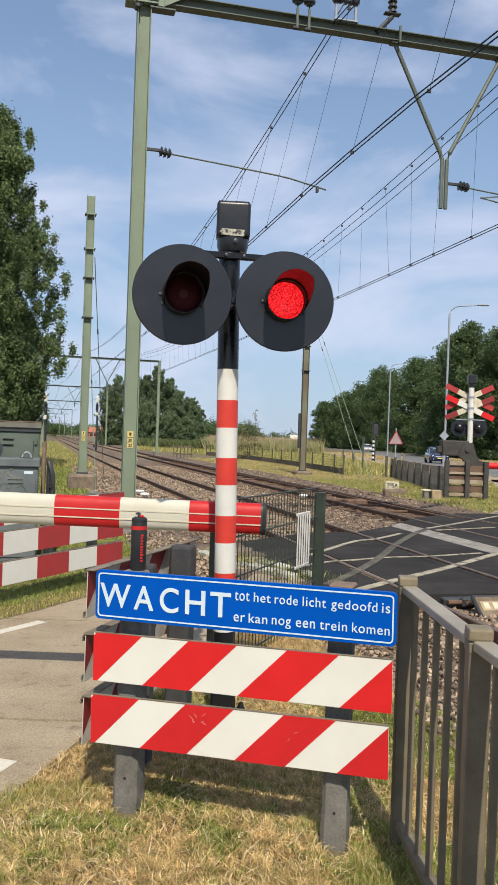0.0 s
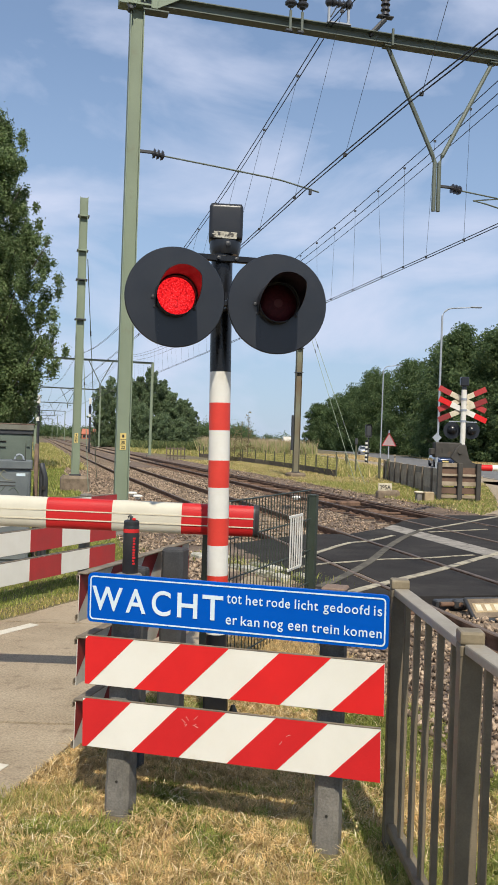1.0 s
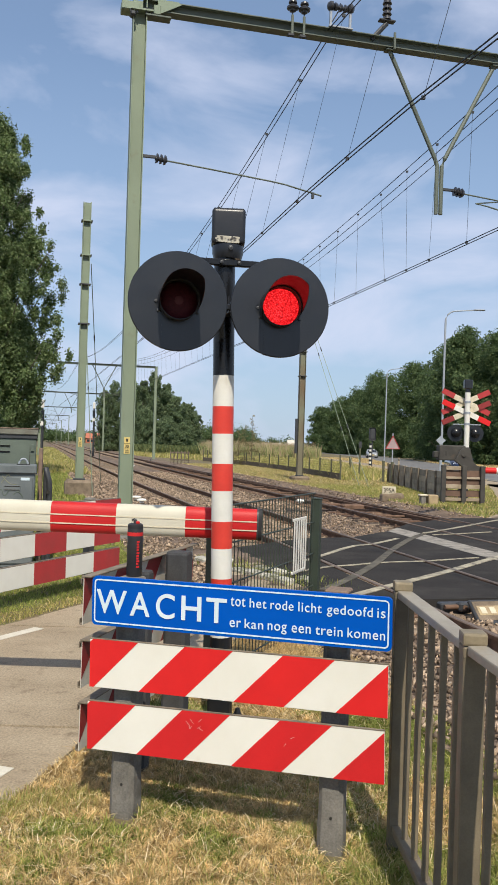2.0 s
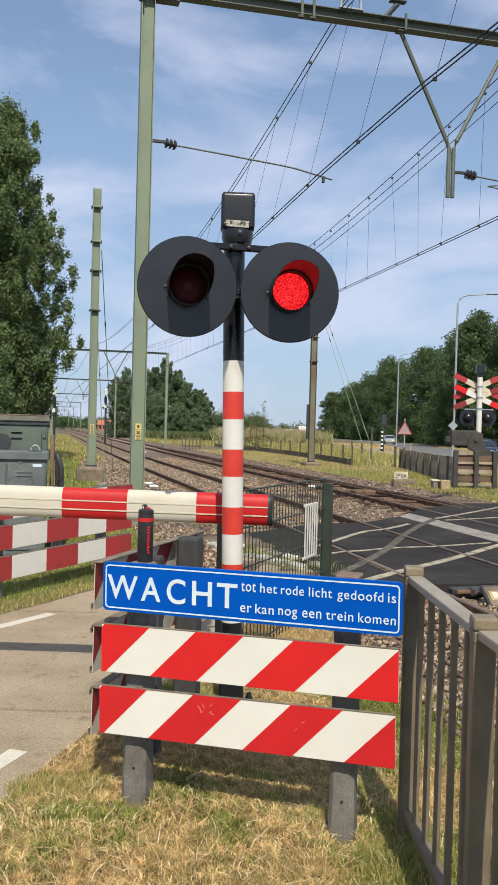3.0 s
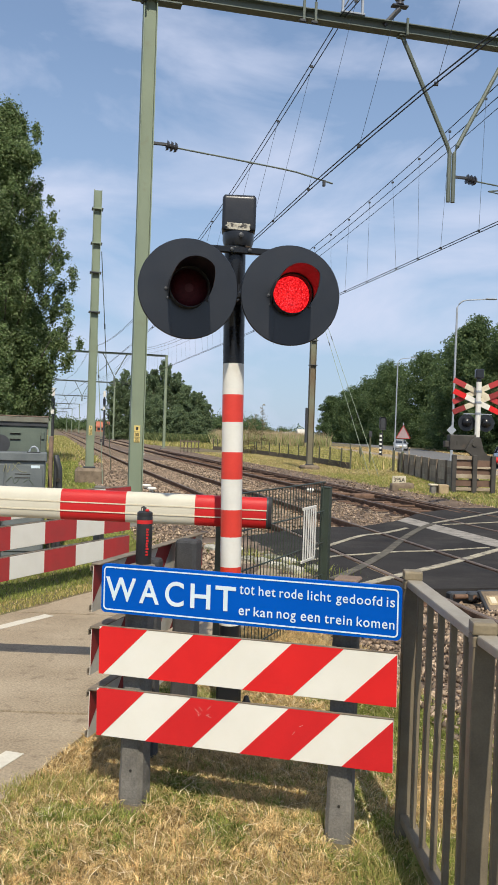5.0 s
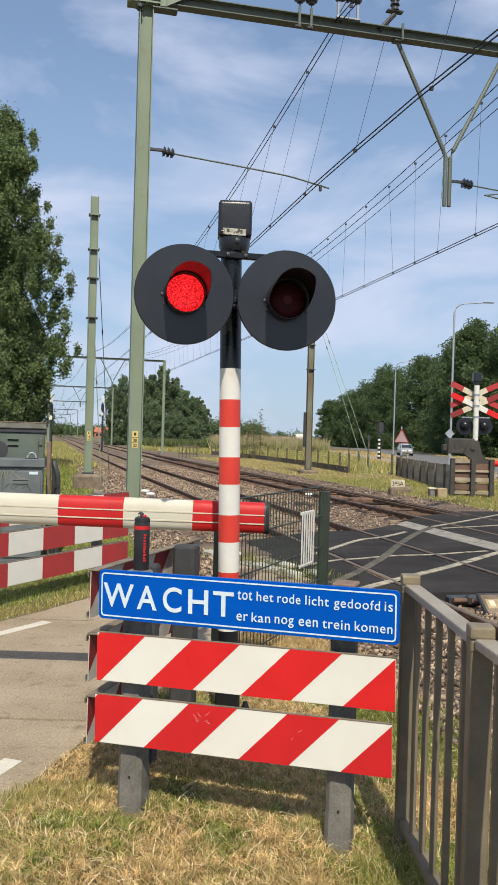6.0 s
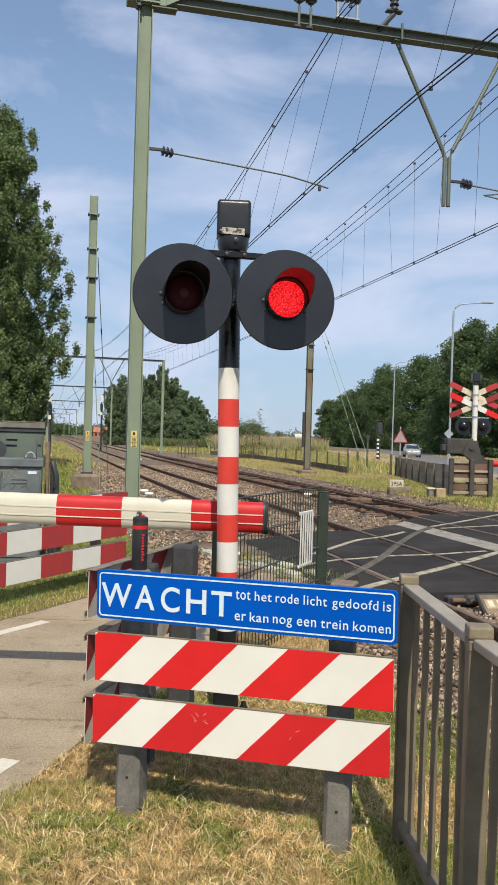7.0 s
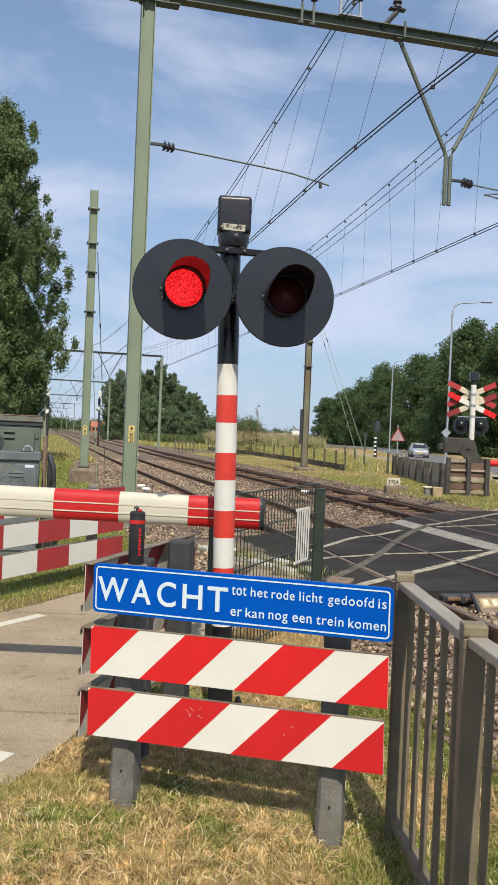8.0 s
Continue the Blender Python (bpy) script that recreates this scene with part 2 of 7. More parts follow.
PATH_CONCRETE = surface("sandy_cycle_path_concrete", (0.37, 0.3, 0.208), (0.29, 0.23, 0.155), 1.6, 0.9, mix=0.95, bump=0.006, fine=75, spec=0.2, stain=(0.2, 0.155, 0.105), stain_scale=9, stain_lo=0.56, stain_hi=0.74)
MARKING = surface("worn_white_marking", (0.45, 0.395, 0.28), (0.29, 0.255, 0.185), 5, 0.85, mix=0.4, fine=60, stain=(0.09, 0.08, 0.068), stain_scale=9, stain_lo=0.5, stain_hi=0.68)
MARKING_FADED = surface("faded_marking", (0.15, 0.135, 0.108), (0.09, 0.082, 0.068), 4, 0.95, mix=0.4, spec=0.1, stain=(0.05, 0.045, 0.04), stain_scale=6, stain_lo=0.5, stain_hi=0.7)
ARM_CREAM = surface("cream_arm_paint", (0.6, 0.57, 0.46), (0.55, 0.515, 0.41), 5, 0.55, mix=0.08, spec=0.25, stain=(0.42, 0.36, 0.25), stain_lo=0.66, stain_hi=0.85)
ARM_RED = surface("red_arm_paint", (0.52, 0.018, 0.018), (0.46, 0.015, 0.016), 5, 0.5, mix=0.1, spec=0.3)
MARKING_FRESH = surface("fresh_white_marking", (0.62, 0.58, 0.48), (0.55, 0.51, 0.42), 6, 0.8, mix=0.35, fine=90, spec=0.2, stain=(0.36, 0.31, 0.24), stain_scale=9, stain_lo=0.62, stain_hi=0.75)
MARKING_GREY = surface("grey_worn_marking", (0.34, 0.31, 0.265), (0.22, 0.2, 0.17), 5, 0.9, mix=0.5, spec=0.2, stain=(0.1, 0.092, 0.08), stain_scale=6, stain_lo=0.54, stain_hi=0.72)
SOIL = surface("dry_grass_soil", (0.19, 0.138, 0.072), (0.12, 0.1, 0.045), 2.2, 0.95, mix=0.7, bump=0.02, fine=45, stain=(0.12, 0.125, 0.045), stain_scale=0.9, stain_lo=0.5, stain_hi=0.68)
EDGE_BLADE = leaf_material("mixed_edge_grass", (0.24, 0.26, 0.07), (0.5, 0.44, 0.15), 0.35, warm=(0.76, 0.6, 0.3))
BLADE = leaf_material("dry_and_green_grass", (0.42, 0.315, 0.14), (0.78, 0.6, 0.31), 0.35, warm=(0.95, 0.79, 0.49), patch=17.0)
BLADE_GREEN = leaf_material("green_grass", (0.18, 0.235, 0.055), (0.37, 0.42, 0.115), 0.4, warm=(0.6, 0.53, 0.21), patch=15.0)
CROP = leaf_material("field_crop", (0.2, 0.24, 0.09), (0.36, 0.37, 0.16), 0.35, warm=(0.48, 0.42, 0.22))
TASSEL = leaf_material("tan_crop_tops", (0.4, 0.3, 0.18), (0.55, 0.42, 0.27), 0.3, warm=(0.45, 0.4, 0.2))
SCRUB = leaf_material("dark_scrub_leaves", (0.06, 0.09, 0.035), (0.15, 0.18, 0.07), 0.3, warm=(0.3, 0.3, 0.12))
DRY_LEAF = leaf_material("dry_brown_leaves", (0.16, 0.13, 0.06), (0.3, 0.26, 0.13), 0.3)
POPLAR_LEAF = leaf_material("poplar_leaves", (0.095, 0.145, 0.055), (0.185, 0.25, 0.1), 0.42, warm=(0.29, 0.345, 0.18))
OAK_LEAF = leaf_material("oak_leaves", (0.07, 0.115, 0.05), (0.13, 0.185, 0.078), 0.48, warm=(0.195, 0.25, 0.105))
# leaf greens lightened and greyed, distance haze painted into them
COPSE_LEAF = leaf_material("hazy_copse_leaves", (0.13, 0.185, 0.1), (0.21, 0.275, 0.145), 0.5, warm=(0.29, 0.35, 0.19))
STRAW = leaf_material("pale_straw", (0.75, 0.6, 0.36), (0.92, 0.8, 0.56), 0.25)
SCUFF = surface("pale_paint_scuff", (0.62, 0.4, 0.36), (0.55, 0.3, 0.27), 40, 0.8, mix=0.3)
LOWER_RED = surface("scuffed_red_reflective_paint", (0.6, 0.018, 0.02), (0.54, 0.016, 0.018), 5, 0.5, mix=0.15, fine=200, spec=0.3, stain=(0.4, 0.05, 0.04), stain_scale=5, stain_lo=0.62, stain_hi=0.8)
BARK = surface("grey_brown_bark", (0.12, 0.1, 0.08), (0.07, 0.058, 0.045), 5, 0.95, mix=0.6, bump=0.02, fine=30)
CABINET_GREEN = surface("dark_green_cabinet_paint", (0.118, 0.145, 0.112), (0.09, 0.112, 0.088), 3, 0.55, mix=0.25, stain=(0.16, 0.155, 0.115), stain_scale=3.5, stain_lo=0.6, stain_hi=0.76)
CABINET_GREY = surface("blue_grey_cabinet_paint", (0.155, 0.172, 0.17), (0.11, 0.125, 0.126), 3, 0.5, mix=0.25, stain=(0.2, 0.2, 0.18), stain_scale=4, stain_lo=0.6, stain_hi=0.74)
LID = surface("weathered_cabinet_lid", (0.2, 0.21, 0.165), (0.14, 0.13, 0.1), 4, 0.7, mix=0.4)
WOOD_DARK = surface("dark_weathered_planks", (0.2, 0.165, 0.122), (0.13, 0.105, 0.08), 4, 0.9, mix=0.5, bump=0.004, fine=70, piece=0.3, spec=0.2, stretch=(1, 1, 6))
WOOD_RUST = surface("red_brown_planks", (0.16, 0.098, 0.068), (0.11, 0.068, 0.048), 4, 0.85, mix=0.4, piece=0.2)
WALL_POST = surface("dark_brown_fence_post", (0.23, 0.19, 0.14), (0.16, 0.13, 0.1), 4, 0.9, mix=0.4, piece=0.25, spec=0.2)
SIGN_PINK = surface("faded_pink_sign_back", (0.36, 0.27, 0.27), (0.3, 0.23, 0.23), 5, 0.6, mix=0.1)
DULL_CREAM = surface("dull_cream_boards", (0.4, 0.33, 0.24), (0.28, 0.22, 0.15), 5, 0.8, mix=0.3, spec=0.2)
FENCE_GREEN = surface("dark_green_fence_paint", (0.036, 0.05, 0.034), (0.028, 0.038, 0.027), 6, 0.45, mix=0.2)
YELLOW = surface("pale_yellow_plate_paint", (0.72, 0.56, 0.2), (0.66, 0.5, 0.17), 9, 0.5, mix=0.1)
YELLOW_FADED = surface("faded_yellow_spray", (0.27, 0.26, 0.15), (0.22, 0.22, 0.14), 20, 0.7, mix=0.2)
INK = surface("dark_ink", (0.03, 0.026, 0.02), None, 9, 0.6, mix=0.1)
BONE = surface("bone_white_block", (0.62, 0.56, 0.42), (0.52, 0.46, 0.33), 9, 0.8, mix=0.3)
FOUNDATION = surface("rough_brown_concrete", (0.24, 0.185, 0.13), (0.15, 0.115, 0.08), 5, 0.95, mix=0.5, bump=0.006, fine=60, spec=0.2)
BLOCK = surface("tan_concrete_block", (0.42, 0.32, 0.18), (0.3, 0.22, 0.13), 6, 0.9, mix=0.4, bump=0.004)
LAMP_POST = surface("galvanised_lamp_post", (0.34, 0.37, 0.41), (0.28, 0.31, 0.34), 3, 0.55, 0.1, mix=0.15)
WALL_WOOD = surface("grey_brown_fence_boards", (0.42, 0.36, 0.27), (0.29, 0.24, 0.18), 3, 0.9, mix=0.5, bump=0.004, fine=60, piece=0.25, spec=0.2)
FENCE_OLIVE = surface("dull_olive_fence_paint", (0.12, 0.12, 0.075), (0.085, 0.085, 0.055), 5, 0.8, mix=0.3, spec=0.2)
KERB_STONE = surface("weathered_edging_stone", (0.55, 0.53, 0.46), (0.36, 0.34, 0.27), 7, 0.9, mix=0.5, bump=0.004, fine=60, piece=0.35, spec=0.2, stain=(0.13, 0.13, 0.07), stain_scale=6, stain_lo=0.5, stain_hi=0.65)
RUBBER = surface("black_rubber", (0.016, 0.016, 0.017), (0.03, 0.03, 0.03), 9, 0.75, mix=0.3)
LENS_DARK = surface("unlit_dark_red_lens", (0.075, 0.013, 0.018), (0.05, 0.009, 0.013), 60, 0.5, mix=0.3, spec=0.12, bump=0.002, fine=90, local=True)
# paler pink that stands in for the highlight on the unlit glass
LENS_HIGHLIGHT = surface("painted_pink_lens_highlight", (0.12, 0.035, 0.04), None, 30, 0.5, mix=0.1, spec=0.2)
BLACK_SATIN = surface("black_satin_housing", (0.012, 0.013, 0.016), (0.018, 0.019, 0.022), 6, 0.33, mix=0.2, spec=0.5)
WORN_PLATE = surface("worn_pale_plate", (0.5, 0.47, 0.38), (0.36, 0.33, 0.26), 30, 0.7, mix=0.4, fine=160, stain=(0.06, 0.055, 0.05), stain_scale=38, stain_lo=0.52, stain_hi=0.6)
HOOD_RED = surface("black_hood_lining", (0.007, 0.005, 0.007), (0.005, 0.004, 0.005), 8, 0.34, mix=0.1, spec=0.7)
LIT = glow_material("lit_red_lens", (1.0, 0.012, 0.014), 1.9)
CAR_GLASS = glass_material("tinted_car_glass", (0.02, 0.025, 0.03))
CAR_BLUE = surface("dark_blue_car_paint", (0.012, 0.022, 0.06), (0.012, 0.02, 0.052), 3, 0.2, 0.4, mix=0.03, local=True, coat=0.8)
CAR_SILVER = surface("silver_car_paint", (0.4, 0.41, 0.42), (0.37, 0.38, 0.39), 3, 0.3, 0.3, mix=0.03, local=True, coat=0.4)
CHROME = surface("bright_alloy", (0.6, 0.6, 0.6), None, 5, 0.25, 0.9, mix=0.05, local=True)
HEADLAMP = glass_material("headlamp_glass", (0.75, 0.78, 0.8), 0.08)
FLASK = surface("matt_black_flask", (0.02, 0.02, 0.022), (0.026, 0.026, 0.028), 20, 0.5, mix=0.1)
FLASK_RED = surface("red_flask_band", (0.6, 0.02, 0.02), None, 20, 0.4, mix=0.05)
ROOF_TILE = surface("orange_roof_tiles", (0.45, 0.155, 0.09), (0.37, 0.12, 0.07), 0.8, 0.85, mix=0.3)
HOUSE_WALL = surface("pale_house_wall", (0.62, 0.58, 0.5), (0.52, 0.48, 0.4), 0.7, 0.9, mix=0.3)

# ---- building tools ----
def place(ob, parent=None, m=None):
    if parent is not None:
        ob.parent = parent
    if m is not None:
        ob.matrix_basis = m
    return ob


def thing(name, m, label, category, group=""):
    """An Empty at the base of a thing; its parts hang under it."""
    ob = new(name)
    ob.empty_display_size = 0.1
    ob.matrix_basis = m
    return tagged(ob, label, category, group)


def mesh_of(bm, name, material, smooth=None):
    me = bpy.data.meshes.new(name)
    bmesh.ops.recalc_face_normals(bm, faces=bm.faces)
    bm.to_mesh(me)
    bm.free()
    if material is not None:
        me.materials.append(material)
    if smooth is not None:
        me.shade_smooth()
        me.set_sharp_from_angle(angle=radians(smooth))
    return me


def part(name, bm, material, parent, label="", smooth=None, m=None):
    ob = place(new(name, mesh_of(bm, name, material, smooth)), parent, m)
    return tagged(ob, label)


def solid(name, bm, material, label, category, kind="", smooth=None, m=None, group=""):
    ob = place(new(name, mesh_of(bm, name, material, smooth)), None, m)
    return tagged(ob, label, category, group, kind)


def raw_mesh(name, verts, faces, material):
    """A mesh from arrays; faces all of one size."""
    verts, faces = np.asarray(verts, dtype=np.float32), np.asarray(faces, dtype=np.int32)
    me = bpy.data.meshes.new(name)
    k = faces.shape[1]
    me.vertices.add(len(verts))
    me.vertices.foreach_set("co", verts.ravel())
    me.loops.add(faces.size)
    me.loops.foreach_set("vertex_index", faces.ravel())
    me.polygons.add(len(faces))
    me.polygons.foreach_set("loop_start", np.arange(0, faces.size, k, dtype=np.int32))
    me.polygons.foreach_set("loop_total", np.full(len(faces), k, dtype=np.int32))
    me.update(calc_edges=True)
    me.materials.append(material)
    return me


def box(sx, sy, sz, at=(0, 0, 0), bevel=0.0, m=None, bm=None, seg=1):
    own = bmesh.new()
    bmesh.ops.create_cube(own, size=1.0, matrix=Matrix.Translation(at) @ Matrix.Diagonal((sx, sy, sz, 1)))
    if bevel:
        bmesh.ops.bevel(own, geom=own.edges[:], offset=bevel, segments=seg, affect="EDGES", profile=0.6)
    return merge(own, m, bm)


def merge(own, m=None, bm=None):
    if m is not None:
        bmesh.ops.transform(own, matrix=m, verts=own.verts)
    if bm is None:
        return own
    me = bpy.data.meshes.new("tmp")
    own.to_mesh(me)
    own.free()
    bm.from_mesh(me)
    bpy.data.meshes.remove(me)
    return bm


def tube(p0, p1, r0, r1=None, seg=12, bm=None, caps=True):
    """A straight round bar from p0 to p1."""
    p0, p1 = Vector(p0), Vector(p1)
    r1 = r0 if r1 is None else r1
    own = bmesh.new()
    d = p1 - p0
    m = Matrix.Translation((p0 + p1) / 2) @ d.to_track_quat("Z", "Y").to_matrix().to_4x4()
    bmesh.ops.create_cone(own, cap_ends=caps, segments=seg, radius1=r0, radius2=r1, depth=d.length, matrix=m)
    return merge(own, None, bm)


def swept(points, r, seg=6, bm=None, taper=None):
    """A round bar along a line of points."""
    pts = [Vector(p) for p in points]
    own = bmesh.new()
    rings = []
    for i, p in enumerate(pts):
        d = (pts[min(i + 1, len(pts) - 1)] - pts[max(i - 1, 0)]).normalized()
        a = d.orthogonal().normalized() if abs(d.z) > 0.9 else d.cross(Vector((0, 0, 1))).normalized()
        b = d.cross(a).normalized()
        rr = r if taper is None else r * (1 - taper * i / (len(pts) - 1))
        rings.append([own.verts.new(p + (a * math.cos(k * math.tau / seg) + b * math.sin(k * math.tau / seg)) * rr) for k in range(seg)])
    for u, v in zip(rings, rings[1:]):
        for k in range(seg):
            own.faces.new((u[k], u[(k + 1) % seg], v[(k + 1) % seg], v[k]))
    own.faces.new(rings[0])
    own.faces.new(rings[-1][::-1])
    return merge(own, None, bm)


def lathe(profile, seg=24, bm=None, m=None):
    """A turned body from (radius, z) pairs."""
    own = bmesh.new()
    rings = [[own.verts.new((r * math.cos(k * math.tau / seg), r * math.sin(k * math.tau / seg), z)) for k in range(seg)] for r, z in profile]
    for u, v in zip(rings, rings[1:]):
        for k in range(seg):
            own.faces.new((u[k], u[(k + 1) % seg], v[(k + 1) % seg], v[k]))
    if profile[0][0] > 1e-4:
        own.faces.new(rings[0])
    if profile[-1][0] > 1e-4:
        own.faces.new(rings[-1][::-1])
    bmesh.ops.remove_doubles(own, verts=own.verts, dist=1e-5)
    return merge(own, m, bm)


def prism(outline, depth, bm=None, m=None, bevel=0.0):
    """An outline in x and z, given thickness along y from 0 to depth."""
    own = bmesh.new()
    a = [own.verts.new((x, 0, z)) for x, z in outline]
    b = [own.verts.new((x, depth, z)) for x, z in outline]
    own.faces.new(a)
    own.faces.new(b[::-1])
    for i in range(len(a)):
        j = (i + 1) % len(a)
        own.faces.new((a[j], a[i], b[i], b[j]))
    if bevel:
        bmesh.ops.bevel(own, geom=own.edges[:], offset=bevel, segments=1, affect="EDGES")
    return merge(own, m, bm)


def slab(outline, z0, z1, bm=None):
    """A flat outline on the ground, given thickness."""
    own = bmesh.new()
    a = [own.verts.new((x, y, z0)) for x, y in outline]
    b = [own.verts.new((x, y, z1)) for x, y in outline]
    own.faces.new(a)
    own.faces.new(b)
    for i in range(len(a)):
        j = (i + 1) % len(a)
        own.faces.new((a[i], a[j], b[j], b[i]))
    return merge(own, None, bm)


def ribbon(points, width, z0, z1, bm=None):
    """A painted line of some width along points on the ground."""
    pts = [Vector((p[0], p[1])) for p in points]
    left, right = [], []
    for i, p in enumerate(pts):
        d = (pts[min(i + 1, len(pts) - 1)] - pts[max(i - 1, 0)]).normalized()
        w = width[i] if isinstance(width, (list, tuple)) else width
        s = Vector((-d.y, d.x)) * w / 2
        left.append(p + s)
        right.append(p - s)
    own = bmesh.new()
    rows = [[own.verts.new((q.x, q.y, z)) for q in side] for side, z in ((left, z0), (left, z1), (right, z1), (right, z0))]
    for a, b in zip(rows, rows[1:]):
        for i in range(len(pts) - 1):
            own.faces.new((a[i], a[i + 1], b[i + 1], b[i]))
    own.faces.new([r[0] for r in rows])
    own.faces.new([r[-1] for r in rows][::-1])
    return merge(own, None, bm)


def bezier_line(points, steps=8):
    """A smooth line through points."""
    pts = [Vector(p) for p in points]
    out = []
    for i in range(len(pts) - 1):
        a, b, c, d = pts[max(i - 1, 0)], pts[i], pts[i + 1], pts[min(i + 2, len(pts) - 1)]
        for k in range(steps):
            t = k / steps
            out.append(0.5 * ((2 * b) + (c - a) * t + (2 * a - 5 * b + 4 * c - d) * t * t + (3 * b - a - 3 * c + d) * t ** 3))
    return out + [pts[-1]]


def lettering(text, width, height, thick, bold=0.0, gap=1.0):
    """Built-in lettering scaled to a width and height, lying in x and z, facing -y."""
    cu = bpy.data.curves.new("lettering", "FONT")
    cu.body, cu.size, cu.extrude, cu.offset, cu.space_character = text, 1.0, 0.01, bold, gap
    ob = bpy.data.objects.new("lettering", cu)
    scene.collection.objects.link(ob)
    bpy.context.view_layer.update()
    me = bpy.data.meshes.new_from_object(ob.evaluated_get(bpy.context.evaluated_depsgraph_get()))
    bpy.data.objects.remove(ob)
    bm = bmesh.new()
    bm.from_mesh(me)
    bpy.data.meshes.remove(me)
    xs, ys = [v.co.x for v in bm.verts], [v.co.y for v in bm.verts]
    x0, y0, kx, ky = min(xs), min(ys), width / (max(xs) - min(xs)), height / (max(ys) - min(ys))
    for v in bm.verts:
        v.co = Vector(((v.co.x - x0) * kx, -v.co.z * thick / 0.01, (v.co.y - y0) * ky))
    return bm


def words(text, width, ascender, thick, bold, material, parent, m):
    """A word on its base line, as wide as given, whose tall letters reach to the ascender's height."""
    drop = 0.285 * ascender if any(c in "gjpqy" for c in text) else 0.0
    tall = ascender if any(c in "bdfhklt" for c in text) else (0.98 * ascender if "i" in text else 0.75 * ascender)
    if "t" in text and not any(c in "bdfhkl" for c in text):
        tall = 0.95 * ascender
    letters(text, width, tall + drop, thick, bold, 1.12, material, parent, m @ Matrix.Translation((0, 0, -drop)))


def letters(text, width, height, thick, bold, gap, material, parent, m):
    """Lettering whose characters are each a part of their own."""
    bm = lettering(text, width, height, thick, bold, gap)
    bm.verts.ensure_lookup_table()
    seen = set()
    for v in list(bm.verts):
        if v in seen:
            continue
        stack, island = [v], []
        seen.add(v)
        while stack:
            q = stack.pop()
            island.append(q)
            for e in q.link_edges:
                o = e.other_vert(q)
                if o not in seen:
                    seen.add(o)
                    stack.append(o)
        own = bmesh.new()
        copy = {q: own.verts.new(q.co) for q in island}
        for f in {f for q in island for f in q.link_faces}:
            own.faces.new([copy[q] for q in f.verts])
        part("letter", own, material, parent, m=m)
    bm.free()


# the railway's own directions: s along the track, u across it
TRACK_YAW = radians(14.0)
ALONG = Vector((-math.sin(TRACK_YAW), math.cos(TRACK_YAW), 0))
ACROSS = Vector((math.cos(TRACK_YAW), math.sin(TRACK_YAW), 0))
BEND = ((-60, 0.0), (20, 0.0), (28, -0.1), (40, -0.3), (70, -0.35), (120, -0.2), (270, 0.0), (600, 0.3))
LINE_BEND = ((-60, 0.0), (20, 0.0), (28, -0.13), (45, -0.6), (70, -1.2), (120, -2.35), (185, -3.0), (270, -3.35), (400, -4.4), (600, -5.0))


def bend(s, table=BEND):
    return float(np.interp(s, [b[0] for b in table], [b[1] for b in table]))


def on_track(s, u, z=0.0):
    c = sum(bend(s + k) for k in (-6, -3, 0, 3, 6)) / 5
    p = ALONG * s + ACROSS * (u + c)
    return Vector((p.x, p.y, z))


def on_line(s, u, z=0.0):
    """Like on_track, for the masts and wires, which stray a little from the rails far off."""
    c = sum(bend(s + k, LINE_BEND) for k in (-6, -3, 0, 3, 6)) / 5
    p = ALONG * s + ACROSS * (u + c)
    return Vector((p.x, p.y, z))


TRACKS = (4.70, 8.62)
WIRED = (4.85, 8.75)
HALF = 0.775

DECK_LINES = (
    (0.085, ((0.85, 11.83), (1.15, 12.51), (1.71, 13.70), (2.15, 14.21), (2.71, 15.14))),
    (0.06, ((0.33, 10.35), (1.03, 11.22), (1.44, 11.52), (1.97, 11.91), (2.58, 12.17), (3.16, 12.54), (3.51, 12.75))),
    (0.115, ((0.86, 8.59), (1.30, 9.33), (1.97, 10.24), (2.57, 11.04), (3.29, 12.09), (3.59, 12.52), (4.29, 13.47))),
    (0.115, ((0.88, 9.44), (1.31, 10.41), (1.77, 11.64), (2.36, 13.50), (2.94, 15.11), (3.38, 16.10))),
    (0.075, ((3.42, 16.24), (4.04, 17.11), (4.96, 18.47), (5.65, 19.51), (6.62, 20.88))),
    (0.05, ((3.53, 15.95), (4.17, 16.38), (4.9, 16.9))),
)


# ---- ground, railway, crossing ----
def ballast_left(s):
    return float(np.interp(s, [6.5, 11.5, 34, 48], [2.15, 1.25, 1.25, 2.3]))


def build_ground():
    us = [-1600, -500, -150, -50, -20, -8, -3, 0.4, 1.3, 2.0, 10.2, 11.0, 16, 30, 80, 250, 700, 2000]
    zs = [0, 0, 0, 0, 0, 0, 0, 0, 0, -0.28, -0.28, 0, 0, 0, 0, 0, 0, 0]
    ss = [-1500, -300, -80, -20] + list(range(-10, 60, 5)) + [70, 90, 130, 200, 300, 500, 900, 2600]
    bm = bmesh.new()
    def edge(s, u):
        return u + (ballast_left(s) - 1.25 if u in (1.3, 2.0) else 0.0)
    grid = [[bm.verts.new(on_track(s, edge(s, u), z)) for u, z in zip(us, zs)] for s in ss]
    for a, b in zip(grid, grid[1:]):
        for i in range(len(us) - 1):
            bm.faces.new((a[i], a[i + 1], b[i + 1], b[i]))
    solid("ground", bm, SOIL, "dry summer verge soil with sparse grass", "ground", "structure")


def ballast_height(s, u):
    edge = min(max((u - ballast_left(s) - 0.1) / 0.75, 0), 1) * min(max((11.0 - u) / 0.75, 0), 1)
    if u < 3.12:
        edge *= 1 - min(max((s - 7.6) / 0.6, 0), 1) * min(max((13.6 - s) / 0.7, 0), 1)
    return 0.015 - 0.14 * edge


